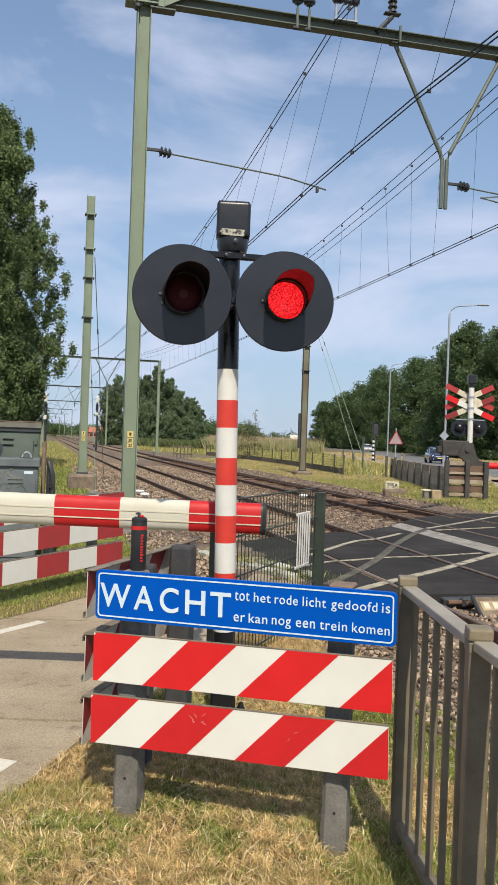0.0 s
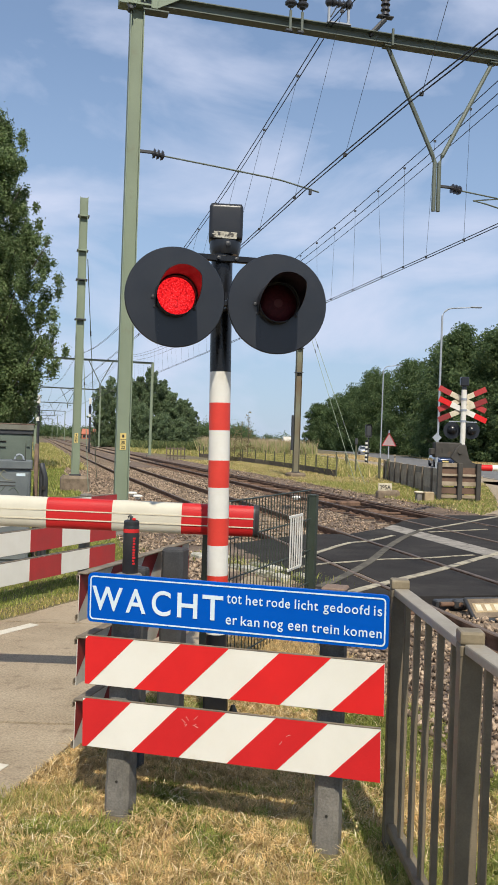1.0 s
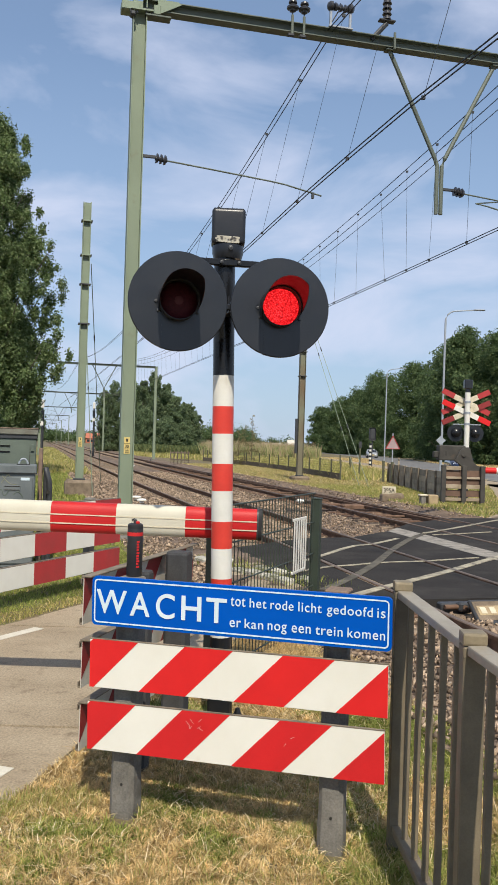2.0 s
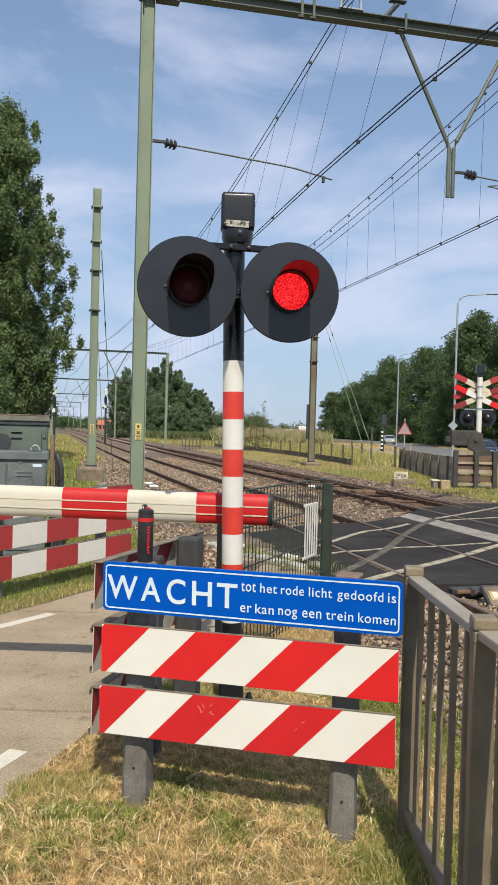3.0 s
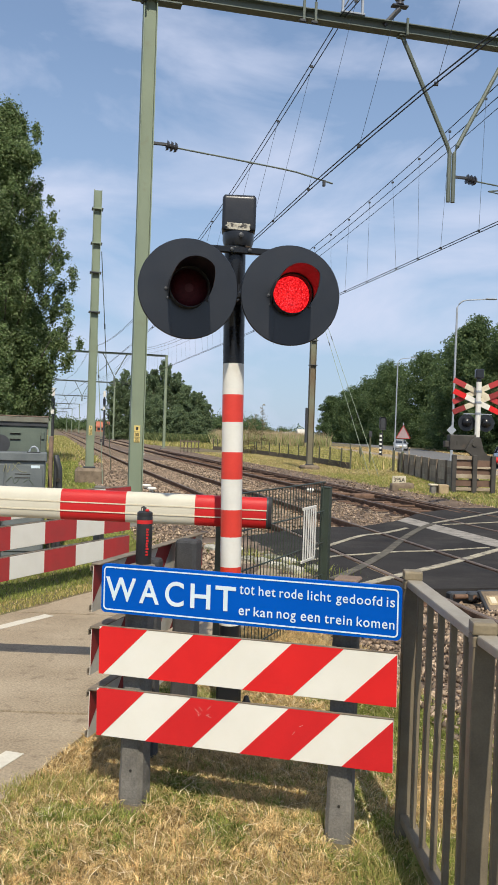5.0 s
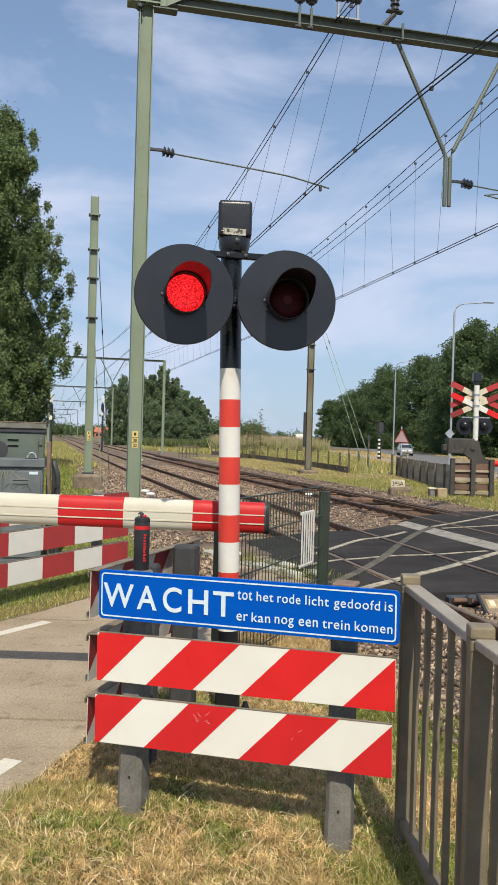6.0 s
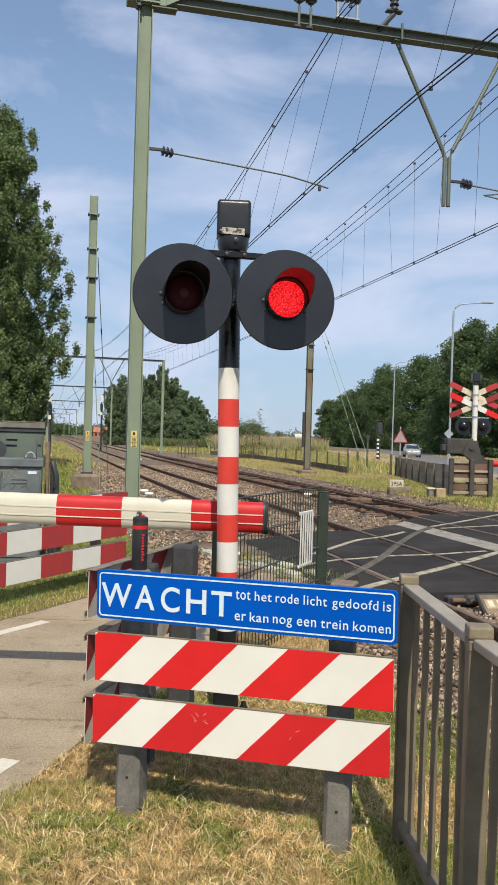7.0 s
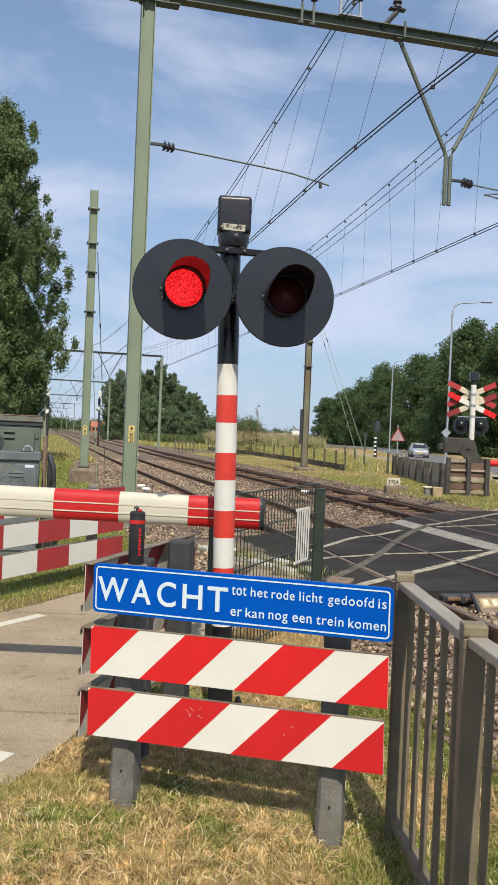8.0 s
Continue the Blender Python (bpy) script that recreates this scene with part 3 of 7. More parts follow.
def build_ballast():
    ss = np.concatenate([np.arange(-8, 30, 0.22), np.arange(30, 80, 0.8), np.arange(80, 300, 6)])
    lefts = np.linspace(0, 1, 51)
    verts, faces = [], []
    for s in ss:
        for q in lefts:
            u = ballast_left(s) + (11.15 - ballast_left(s)) * q
            h = ballast_height(s, u)
            p = on_track(float(s), float(u))
            verts.append((p.x, p.y, h + 0.035 * noise.noise((p.x * 3.1, p.y * 3.1, 0)) + 0.02 * noise.noise((p.x * 9, p.y * 9, 4))))
    n = len(lefts)
    for i in range(len(ss) - 1):
        for j in range(n - 1):
            faces.append((i * n + j, i * n + j + 1, (i + 1) * n + j + 1, (i + 1) * n + j))
    tagged(new("ballast_bed", raw_mesh("ballast_bed", verts, faces, BALLAST)), "brown crushed stone ballast bed under the tracks", "ballast", kind="structure")
    # loose stones
    rng = np.random.default_rng(5)
    base = np.array([(1, 0, 0), (-1, 0, 0), (0, 1, 0), (0, -1, 0), (0, 0, 1), (0, 0, -1)], dtype=float)
    tri = np.array([(0, 2, 4), (2, 1, 4), (1, 3, 4), (3, 0, 4), (2, 0, 5), (1, 2, 5), (3, 1, 5), (0, 3, 5)])
    vs, fs, k = [], [], 0
    while k < 52000:
        s = float(rng.uniform(-4, 14) if rng.random() < 0.4 else 3 + 45 * rng.random() ** 1.4)
        u = float(rng.uniform(1.3, 10.9) if rng.random() < 0.5 else rng.uniform(1.35, 7.2))
        if 8.2 < s < deck_far_end(u) and u > 2.2:
            continue
        if u < ballast_left(s) + 0.02:
            continue
        if any(abs(abs(u - c) - HALF) < 0.1 for c in TRACKS):
            continue
        p = on_track(s, u)
        r = rng.uniform(0.012, 0.029) * (1.0 if s < 22 else 1.4)
        q = Euler(rng.uniform(0, 6.28, 3)).to_matrix()
        v = ((base + rng.normal(size=(6, 3)) * 0.32) * rng.uniform(0.55, 1.25, (1, 3)) * r) @ np.array(q).T + np.array((p.x, p.y, ballast_height(s, u) + r * 0.4 + 0.012))
        vs.append(v)
        fs.append(tri + 6 * k)
        k += 1
    tagged(new("ballast_stones", raw_mesh("ballast_stones", np.concatenate(vs), np.concatenate(fs), STONE)), "loose brown and grey ballast stones beside the rails", "stones", kind="stuff")


def rail_points(u0, shift=None, s0=-9.0, s1=420.0):
    ss = list(np.arange(s0, 60, 2.0)) + list(np.arange(60, 140, 8.0)) + list(np.arange(140, s1, 40.0)) + [s1]
    ss = [s for s in ss if s0 <= s <= s1]
    return [on_track(float(s), u0 + (shift(float(s)) if shift else 0.0)) for s in ss]


def rail_bar(points, outline, bm):
    """A rail's section swept along points; the section is (across, up)."""
    rows = []
    for i, p in enumerate(points):
        d = (points[min(i + 1, len(points) - 1)] - points[max(i - 1, 0)]).normalized()
        a = Vector((d.y, -d.x, 0))
        rows.append([bm.verts.new(p + a * x + Vector((0, 0, z))) for x, z in outline])
    k = len(outline)
    for r, q in zip(rows, rows[1:]):
        for i in range(k):
            bm.faces.new((r[i], r[(i + 1) % k], q[(i + 1) % k], q[i]))
    bm.faces.new(rows[0])
    bm.faces.new(rows[-1][::-1])


RAIL_SECTION = ((-0.062, -0.125), (0.062, -0.125), (0.062, -0.113), (0.011, -0.1), (0.011, -0.02), (0.035, -0.012), (0.036, 0.022), (-0.036, 0.022), (-0.035, -0.012), (-0.011, -0.02), (-0.011, -0.1), (-0.062, -0.113))
HEAD_SECTION = ((-0.03, 0.0225), (0.03, 0.0225), (0.024, 0.03), (-0.024, 0.03))


def build_tracks():
    sleeper = mesh_of(box(2.5, 0.25, 0.2, (0, 0, -0.2), 0.02), "sleeper", SLEEPER)
    plate = box(0.34, 0.16, 0.02, (0, 0, -0.088), 0.004)
    for dx in (-0.11, 0.11):
        box(0.05, 0.07, 0.05, (dx, 0, -0.07), 0.01, bm=plate)
    plate_me = mesh_of(plate, "rail_fastening", RAIL_STEEL)
    for n_track, uc in enumerate(TRACKS):
        track = thing("railway_track", Matrix.Identity(4), "rusty rails on weathered sleepers in brown ballast", "railway track", "parallel tracks")
        for side in (-HALF, HALF):
            bm = bmesh.new()
            rail_bar(rail_points(uc + side), RAIL_SECTION, bm)
            rail = part("rail", bm, RAIL_STEEL, track, "rust-brown steel rail")
            bm = bmesh.new()
            rail_bar(rail_points(uc + side), HEAD_SECTION, bm)
            part("rail_head", bm, RAIL_HEAD, rail, "polished running surface")
        far = bmesh.new()
        for k in range(430):
            s = -8.7 + 0.62 * k
            m = Matrix.Translation(on_track(s, uc)) @ Matrix.Rotation(TRACK_YAW, 4, "Z")
            if s < 52:
                place(new("sleeper", sleeper), track, m)
                if s < 26:
                    for side in (-HALF, HALF):
                        place(new("rail_fastening", plate_me), track, m @ Matrix.Translation((side, 0, 0)))
            else:
                box(2.5, 0.25, 0.2, (0, 0, -0.2), m=m, bm=far)
        tagged(part("sleeper_bed", far, SLEEPER, track), kind="stuff")
    turnout = thing("track_switch", Matrix.Identity(4), "dark greasy check rails and switch rods inside the far track", "railway track")
    for side, s_end in ((-HALF + 0.14, 90.0), (HALF - 0.14, 90.0), (HALF - 0.42, 70.0)):
        bm = bmesh.new()
        rail_bar(rail_points(TRACKS[1] + side, None, 17.2, s_end), RAIL_SECTION, bm)
        part("check_rail", bm, RAIL_STEEL, turnout)
    verts, faces = [], []
    ss, us = np.arange(17.2, 62, 0.4), np.linspace(-1.35, 1.35, 14)
    for s in ss:
        for u in us:
            p = on_track(float(s), TRACKS[1] + float(u))
            verts.append((p.x, p.y, -0.103 - 0.05 * max(0.0, abs(u) - 1.1) / 0.25 + 0.03 * noise.noise((p.x * 4.1, p.y * 4.1, 7))))
    n = len(us)
    faces = [(i * n + j, i * n + j + 1, (i + 1) * n + j + 1, (i + 1) * n + j) for i in range(len(ss) - 1) for j in range(n - 1)]
    place(new("greasy_ballast", raw_mesh("greasy_ballast", verts, faces, GREASY)), turnout)
    rod = mesh_of(box(1.5, 0.07, 0.05, (0, 0, -0.05), 0.012), "switch_rod", RAIL_STEEL)
    plate_long = mesh_of(box(2.3, 0.24, 0.03, (0, 0, -0.088), 0.006), "slide_plate", RAIL_STEEL)
    for k in range(60):
        s = 18.6 + 0.62 * k
        m = Matrix.Translation(on_track(s, TRACKS[1])) @ Matrix.Rotation(TRACK_YAW, 4, "Z")
        place(new("slide_plate", plate_long), turnout, m)
        if k % 3 == 1:
            place(new("switch_rod", rod), turnout, m @ Matrix.Translation((0, 0.31, 0)))
    part("switch_motor", box(0.62, 0.4, 0.2, (0, 0, 0.0), 0.04, m=Matrix.Translation(on_track(22.3, TRACKS[1] + 0.02, -0.06)) @ Matrix.Rotation(TRACK_YAW, 4, "Z")), RAIL_STEEL, turnout, "low rusty switch box")
    # white plastic covers between the rails
    for s, u in ((24.4, 2.85), (23.2, 2.84), (70.4, 1.5), (56, 6.4), (23.8, 7.6)):
        cover = lathe([(0.07, 0), (0.07, 0.05), (0.13, 0.06), (0.13, 0.085), (0.1, 0.11), (0.0, 0.12)], 16)
        solid("track_cable_cover", cover, CREAM_PAINT, "white plastic cover lying on the ballast", "cable cover", smooth=40, m=Matrix.Translation(on_track(s, u, -0.06)), group="cable covers")


def deck_far_end(u):
    return float(np.interp(u, [2.76, 3.2, 4.6, 5.5, 6.74, 7.89, 9.62, 11.6], [12.5, 12.95, 14.15, 14.25, 15.4, 17.0, 18.4, 18.5]))


def deck_outline(u0, u1):
    us = np.linspace(u1, u0, 9)
    return [on_track(8.35, u0), on_track(8.35, u1)] + [on_track(deck_far_end(u), float(u)) for u in us]


def build_deck():
    deck = thing("crossing_deck", Matrix.Identity(4), "dark asphalt level crossing deck between the rails", "crossing deck")
    tagged(deck, kind="structure")
    g = HALF - 0.085
    o = HALF + 0.06
    spans = [(3.0, TRACKS[0] - o), (TRACKS[0] - g, TRACKS[0] + g), (TRACKS[0] + o, 6.66), (7.16, TRACKS[1] - o), (TRACKS[1] - g, TRACKS[1] + g), (TRACKS[1] + o, 11.6)]
    for a, b in spans:
        part("panel", slab([(p.x, p.y) for p in deck_outline(a, b)], -0.06 if a < 4 else -0.2, 0.018), ASPHALT, deck)
    part("middle_strip", slab([(p.x, p.y) for p in deck_outline(6.66, 7.16)], -0.2, 0.022), MARKING_GREY, deck, "pale worn concrete strip")
    for n_line, (width, pts) in enumerate(DECK_LINES):
        mat = MARKING_FADED if n_line == 3 else MARKING
        part("marking", ribbon(bezier_line([(x, y, 0) for x, y in pts]), width, 0.02, 0.0265 + 0.001 * n_line), mat, deck, "worn white line")
    # deck end: edge beam and deflector
    end = thing("deck_edge_beam", Matrix.Translation(on_track(8.2, 4.85, 0)) @ Matrix.Rotation(TRACK_YAW, 4, "Z"), "dark steel and rubber edge beam at the end of the deck", "edge beam")
    part("beam", box(1.36, 0.12, 0.16, (0, 0, -0.07), 0.015), DARK_STEEL, end)
    part("clamp_rod", tube((-0.66, -0.1, -0.02), (0.1, -0.1, -0.02), 0.025), RAIL_STEEL, end)
    for dx in (-0.45, -0.2):
        part("clamp", box(0.12, 0.1, 0.1, (dx, -0.1, -0.02), 0.02), DARK_STEEL, end)
        part("bolt", tube((dx, -0.16, -0.02), (dx, -0.13, -0.02), 0.028, seg=6), RAIL_STEEL, end)
    wedge = thing("deck_deflector", Matrix.Translation(on_track(7.96, 4.62, -0.04)) @ Matrix.Rotation(TRACK_YAW, 4, "Z"), "brown sloping rubber deflector with pale block lettering", "deflector")
    slope = Matrix.Translation((0.06, -0.12, 0.0)) @ Matrix.Rotation(radians(38), 4, "X")
    part("wedge", box(0.8, 0.34, 0.05, (0.1, 0, 0), 0.012, m=slope), DARK_STEEL, wedge)
    part("face_plate", box(0.76, 0.25, 0.006, (0.1, 0.01, 0.028), 0.002, m=slope), FOUNDATION, wedge, "brown rubber face")
    part("name_band", box(0.7, 0.125, 0.006, (0.1, 0.012, 0.031), 0.002, m=slope), BLOCK, wedge, "tan raised band")
    for k in range(6):
        part("lettering_bar", box(0.062, 0.085, 0.006, (-0.19 + 0.105 * k, 0.012, 0.034), 0.002, m=slope), BONE, wedge, "pale letter-like bar")


def build_path():
    path = thing("cycle_path", Matrix.Identity(4), "sandy grey concrete cycle path with joints", "cycle path")
    tagged(path, kind="structure")
    # slabs between the two edges, from behind the viewer to the deck
    left = [(-7.3, -2.86), (-5.95, -0.33), (-4.6, 2.2), (-3.2, 4.9), (-2.14, 7.06), (-1.59, 8.29), (-0.75, 10.2), (-0.3, 11.6)]
    right = [(-3.6, -2.86), (-2.55, -0.33), (-1.75, 1.6), (-1.07, 3.55), (-0.86, 4.45), (-0.42, 6.0), (0.35, 8.2), (1.35, 9.6)]
    cuts = [-2.86, -0.33, 2.2, 4.72, 7.25, 9.6]
    for y0, y1 in zip(cuts, cuts[1:]):
        ys = np.linspace(y0 + 0.016, y1 - 0.016, 40)
        outline = [(float(np.interp(y, [p[1] for p in right], [p[0] for p in right])), float(y)) for y in ys]
        outline += [(float(np.interp(y, [p[1] for p in left], [p[0] for p in left])) + 0.035 * noise.noise((0, y * 2.3, 0)) + 0.02 * noise.noise((5, y * 9, 0)), float(y)) for y in ys[::-1]]
        part("slab", slab(outline, -0.1, 0.012), PATH_CONCRETE, path)
    part("ramp", slab([(1.33, 9.6), (2.0, 10.2), (0.2, 11.9), (-0.35, 11.4), (-1.02, 9.6)], -0.1, 0.012), PATH_CONCRETE, path)
    for (a, b) in (((-2.16, 6.4), (-1.74, 7.16)), ((-1.4, 3.3), (-1.15, 4.12))):
        bm = ribbon([(*a, 0), (*b, 0)], 0.1, 0.0125, 0.0165)
        part("dash", bm, MARKING_FRESH, path, "fresh white dash")
    # far side: the same path goes on past the far signal
    far = ribbon([(5.6, 17.6, 0), (7.9, 22.5, 0), (9.2, 27, 0), (11.0, 34, 0), (13.0, 42, 0)], 2.1, -0.1, 0.012)
    solid("far_cycle_path", far, PATH_CONCRETE, "sandy grey cycle path beyond the tracks", "cycle path", "structure")


def build_kerb():
    kerb = thing("kerb", Matrix.Identity(4), "row of pale concrete edging stones beside the deck", "kerb")
    tagged(kerb, kind="structure")
    me = mesh_of(box(0.27, 0.15, 0.16, (0, 0, -0.02), 0.02), "edging_stone", KERB_STONE)
    a, b = Vector((-0.55, 12.0, 0)), Vector((1.0, 9.75, 0))
    rng = random.Random(8)
    for row in (0, 1):
        for k in range(9):
            p = a.lerp(b, (k + 0.5) / 9) + Vector((-0.28, -0.2, 0)) * row
            if rng.random() < 0.3:
                continue
            ob = place(new("edging_stone", me), kerb, Matrix.Translation((p.x, p.y, rng.uniform(-0.005, 0.03))) @ Matrix.Rotation(math.atan2(b.y - a.y, b.x - a.x) + rng.uniform(-0.05, 0.05), 4, "Z"))


def build_road():
    line = bezier_line([(19, -30, 0), (17.3, 20, 0), (16.9, 50, 0), (17.2, 72, 0), (18.6, 88, 0), (19.9, 105, 0), (21.4, 125, 0), (22.2, 140, 0), (22.9, 158, 0), (22.5, 185, 0), (19, 240, 0), (9, 330, 0)], 8)
    solid("road", ribbon(line, 6.6, -0.05, 0.012), ROAD_GREY, "grey worn asphalt main road", "road", "structure")
    for off in (-3.0, 3.0):
        pts = [p + Vector((off, 0, 0)) for p in line]
        solid("road_edge_line", ribbon(pts, 0.12, 0.0125, 0.018), MARKING, "worn white road edge line", "road marking", "structure")
    side = ribbon(bezier_line([(12.6, 36, 0), (12.0, 60, 0), (11.6, 85, 0), (9.5, 130, 0), (6, 190, 0), (2, 260, 0)], 6), 2.2, -0.05, 0.012)
    solid("side_path", side, PATH_CONCRETE, "pale path running along the hedge to the houses", "path", "structure")

# ---- warning fence and sign ----
def clip_poly(poly, w, h):
    for axis, lim, keep in ((0, 0.0, 1), (0, w, -1), (1, 0.0, 1), (1, h, -1)):
        out = []
        for i, p in enumerate(poly):
            q = poly[(i + 1) % len(poly)]
            a, b = (p[axis] - lim) * keep, (q[axis] - lim) * keep
            if a >= 0:
                out.append(p)
            if a * b < 0:
                t = a / (a - b)
                out.append((p[0] + (q[0] - p[0]) * t, p[1] + (q[1] - p[1]) * t))
        poly = out
        if len(poly) < 3:
            return []
    return poly


def striped_board(parent, m, w, h, slant=0.21, pitch=0.422, first=-0.192, red_w=0.211, red=RED_PAINT, lip=0.013, ground=CREAM_PAINT):
    """A folded sheet-metal board with slanting red stripes on its front (-y)."""
    bm = box(w, 0.004, h, (w / 2, 0.002, h / 2), 0.0012)
    board = part("board", bm, ground, parent, "cream board with slanting red stripes", m=m)
    back = box(w, lip, 0.006, (w / 2, 0.004 + lip / 2, h - 0.004), 0.001)
    box(w, lip, 0.006, (w / 2, 0.004 + lip / 2, 0.004), 0.001, bm=back)
    box(w, 0.004, 0.025, (w / 2, 0.004 + lip, h - 0.016), 0.001, bm=back)
    box(w, 0.004, 0.025, (w / 2, 0.004 + lip, 0.016), 0.001, bm=back)
    part("folded_edge", back, BOARD_METAL, board)
    part("top_edge", box(w + 0.001, 0.0075, 0.0055, (w / 2, 0.002, h - 0.001), 0.001), BOARD_METAL, board)
    k = 0
    while first + pitch * k < w:
        x = first + pitch * k
        poly = clip_poly([(x, 0), (x + red_w, 0), (x + red_w + slant, h), (x + slant, h)], w - 0.001, h - 0.001)
        if poly:
            part("stripe", prism([(a + 0.0005, b + 0.0005) for a, b in poly], 0.0012), red, board, m=Matrix.Translation((0, -0.0016, 0)))
        k += 1
    return board


def concrete_post(parent, x, y, z_top, w=0.125, d=0.12, cap=None, m=None, material=POST_CONCRETE):
    bm = bmesh.new()
    rows = []
    for z, k in ((-0.3, 1.06), (0.12, 1.04), (0.16, 1.0), (z_top - 0.012, 0.97), (z_top, 0.88)):
        c = 0.018
        a, b = w / 2 * k, d / 2 * k
        ring = [(-a + c, -b), (a - c, -b), (a, -b + c), (a, b - c), (a - c, b), (-a + c, b), (-a, b - c), (-a, -b + c)]
        rows.append([bm.verts.new((p, q, z)) for p, q in ring])
    for r, q in zip(rows, rows[1:]):
        for i in range(8):
            bm.faces.new((r[i], r[(i + 1) % 8], q[(i + 1) % 8], q[i]))
    bm.faces.new(rows[-1])
    post = part("post", bm, material, parent, "weathered grey concrete post", m=(m or Matrix.Identity(4)) @ Matrix.Translation((x, y, 0)))
    hole = lathe([(0.006, 0), (0.006, 0.003)], 10, m=Matrix.Translation((0.005, -d / 2 - 0.001, 0.15)) @ Matrix.Rotation(radians(90), 4, "X"))
    part("bolt_hole", hole, INK, post)
    if cap:
        part("post_head", box(w * 0.98, d * 0.98, 0.016, (0, 0, z_top + 0.006), 0.006), cap, post)
    return post


def build_warning_fence():
    base = pose(-0.656, 3.62, 0, 0, 0, -17.4)
    fence = thing("warning_fence", base, "concrete-post fence of cream boards striped red at the crossing", "fence")
    striped_board(fence, pose(-0.004, 0, 0.566, 0, -1.0, 0), 1.279, 0.209)
    striped_board(fence, pose(-0.006, 0, 0.299, 0, -1.5, 0), 1.276, 0.209, red=LOWER_RED)
    # scuffs on the lower board
    rng = random.Random(4)
    for x0, z0, n_s in ((0.485, 0.487, 7), (0.87, 0.475, 2)):
        for _ in range(n_s):
            x, z = x0 + rng.uniform(-0.035, 0.035), z0 + rng.uniform(-0.03, 0.02)
            ln, a = rng.uniform(0.008, 0.025), rng.uniform(-70, 70)
            part("scuff", box(ln, 0.0006, 0.0014, (0, 0, 0)), SCUFF, fence, m=pose(x, -0.0022, z - x * 0.026, 0, a, 0))
    concrete_post(fence, 0.135, 0.1, 1.034, 0.108, 0.11)
    concrete_post(fence, 1.05, 0.1, 1.042, 0.1, 0.105, POST_CAP)
    # the boards that run back from the corner along the cycle path
    turn = base.inverted() @ pose(-0.705, 3.66, 0, 0, 0, 76.1)
    for z, h in ((0.82, 0.206), (0.544, 0.204), (0.27, 0.206)):
        # duller red and cream carry the painted shade of these faces, besides dirt
        striped_board(fence, turn @ pose(0, 0, z, 0, 0.9, 0), 1.56, h, first=-0.251, red=DULL_RED, lip=0.011, ground=POST_CAP_PALE)
        part("top_rail", box(1.57, 0.046, 0.008, (0.783, -0.012, h + 0.005), 0.002), BOARD_METAL, fence, "flat brown steel rail", m=turn @ pose(0, 0, z, 0, 0.9, 0))
    concrete_post(fence, 0.52, 0.12, 0.99, 0.1, 0.1, m=turn @ pose(0, -0.19, 0), material=POST_DARK)
    concrete_post(fence, 1.0, 0.1, 1.03, 0.13, 0.125, m=turn @ pose(0, -0.2, 0), material=POST_DARK)


def build_sign():
    m = pose(-0.656, 3.62, 0, 0, 0, -17.4) @ pose(0.0126, -0.03, 0.841, 0, -0.5, 0)
    sign = thing("warning_sign", m, "blue enamel sign with white lettering fixed above the striped boards", "sign")
    w, h, r = 1.273, 0.2065, 0.02

    def rounded(x0, z0, x1, z1, rad):
        out = []
        for cx, cz, a0 in ((x1 - rad, z1 - rad, 0), (x0 + rad, z1 - rad, 90), (x0 + rad, z0 + rad, 180), (x1 - rad, z0 + rad, 270)):
            out += [(cx + rad * math.cos(radians(a0 + k * 22.5)), cz + rad * math.sin(radians(a0 + k * 22.5))) for k in range(5)]
        return out
    plate = part("plate", prism(rounded(0, 0, w, h, r), 0.02), SIGN_BLUE, sign, "blue sheet plate", m=Matrix.Translation((0, 0, 0)))
    outer, inner = rounded(0.011, 0.011, w - 0.011, h - 0.011, 0.016), rounded(0.0165, 0.0165, w - 0.0165, h - 0.0165, 0.0115)
    bm = bmesh.new()
    rings = [[bm.verts.new((x, y, z)) for x, z in o] for o, y in ((outer, 0.0), (outer, -0.0015), (inner, -0.0015), (inner, 0.0))]
    k = len(outer)
    for a, b in zip(rings, rings[1:]):
        for i in range(k):
            bm.faces.new((a[i], a[(i + 1) % k], b[(i + 1) % k], b[i]))
    part("border", bm, SIGN_WHITE, plate, "white border line")
    for text, x0, x1 in (("W", 0.0302, 0.1713), ("A", 0.1869, 0.2765), ("C", 0.3051, 0.3882), ("H", 0.4183, 0.5057), ("T", 0.5274, 0.6155)):
        over = 0.0015 if text == "C" else 0.0
        letters(text, x1 - x0, 0.1005 + 2 * over, 0.0012, 0.012, 1.0, SIGN_WHITE, plate, pose(x0 - 0.0086, -0.0012, 0.052 - over))
    first_line = (("tot", 0.6315, 0.694), ("het", 0.7121, 0.7824), ("rode", 0.799, 0.8935), ("licht", 0.9133, 1.007), ("gedoofd", 1.0279, 1.2072), ("is", 1.2246, 1.256))
    second_line = (("er", 0.6291, 0.6768), ("kan", 0.6928, 0.7706), ("nog", 0.7894, 0.8673), ("een", 0.888, 0.965), ("trein", 0.9837, 1.092), ("komen", 1.111, 1.2563))
    for line, base_z in ((first_line, 0.1262), (second_line, 0.0415)):
        for text, x0, x1 in line:
            words(text, x1 - x0, 0.0375, 0.0012, 0.004, SIGN_WHITE, plate, pose(x0 - 0.0086, -0.0012, base_z))
    for x in (0.13, 1.045):
        part("bracket", box(0.06, 0.035, 0.15, (x, 0.032, 0.1), 0.004), BOARD_METAL, sign)


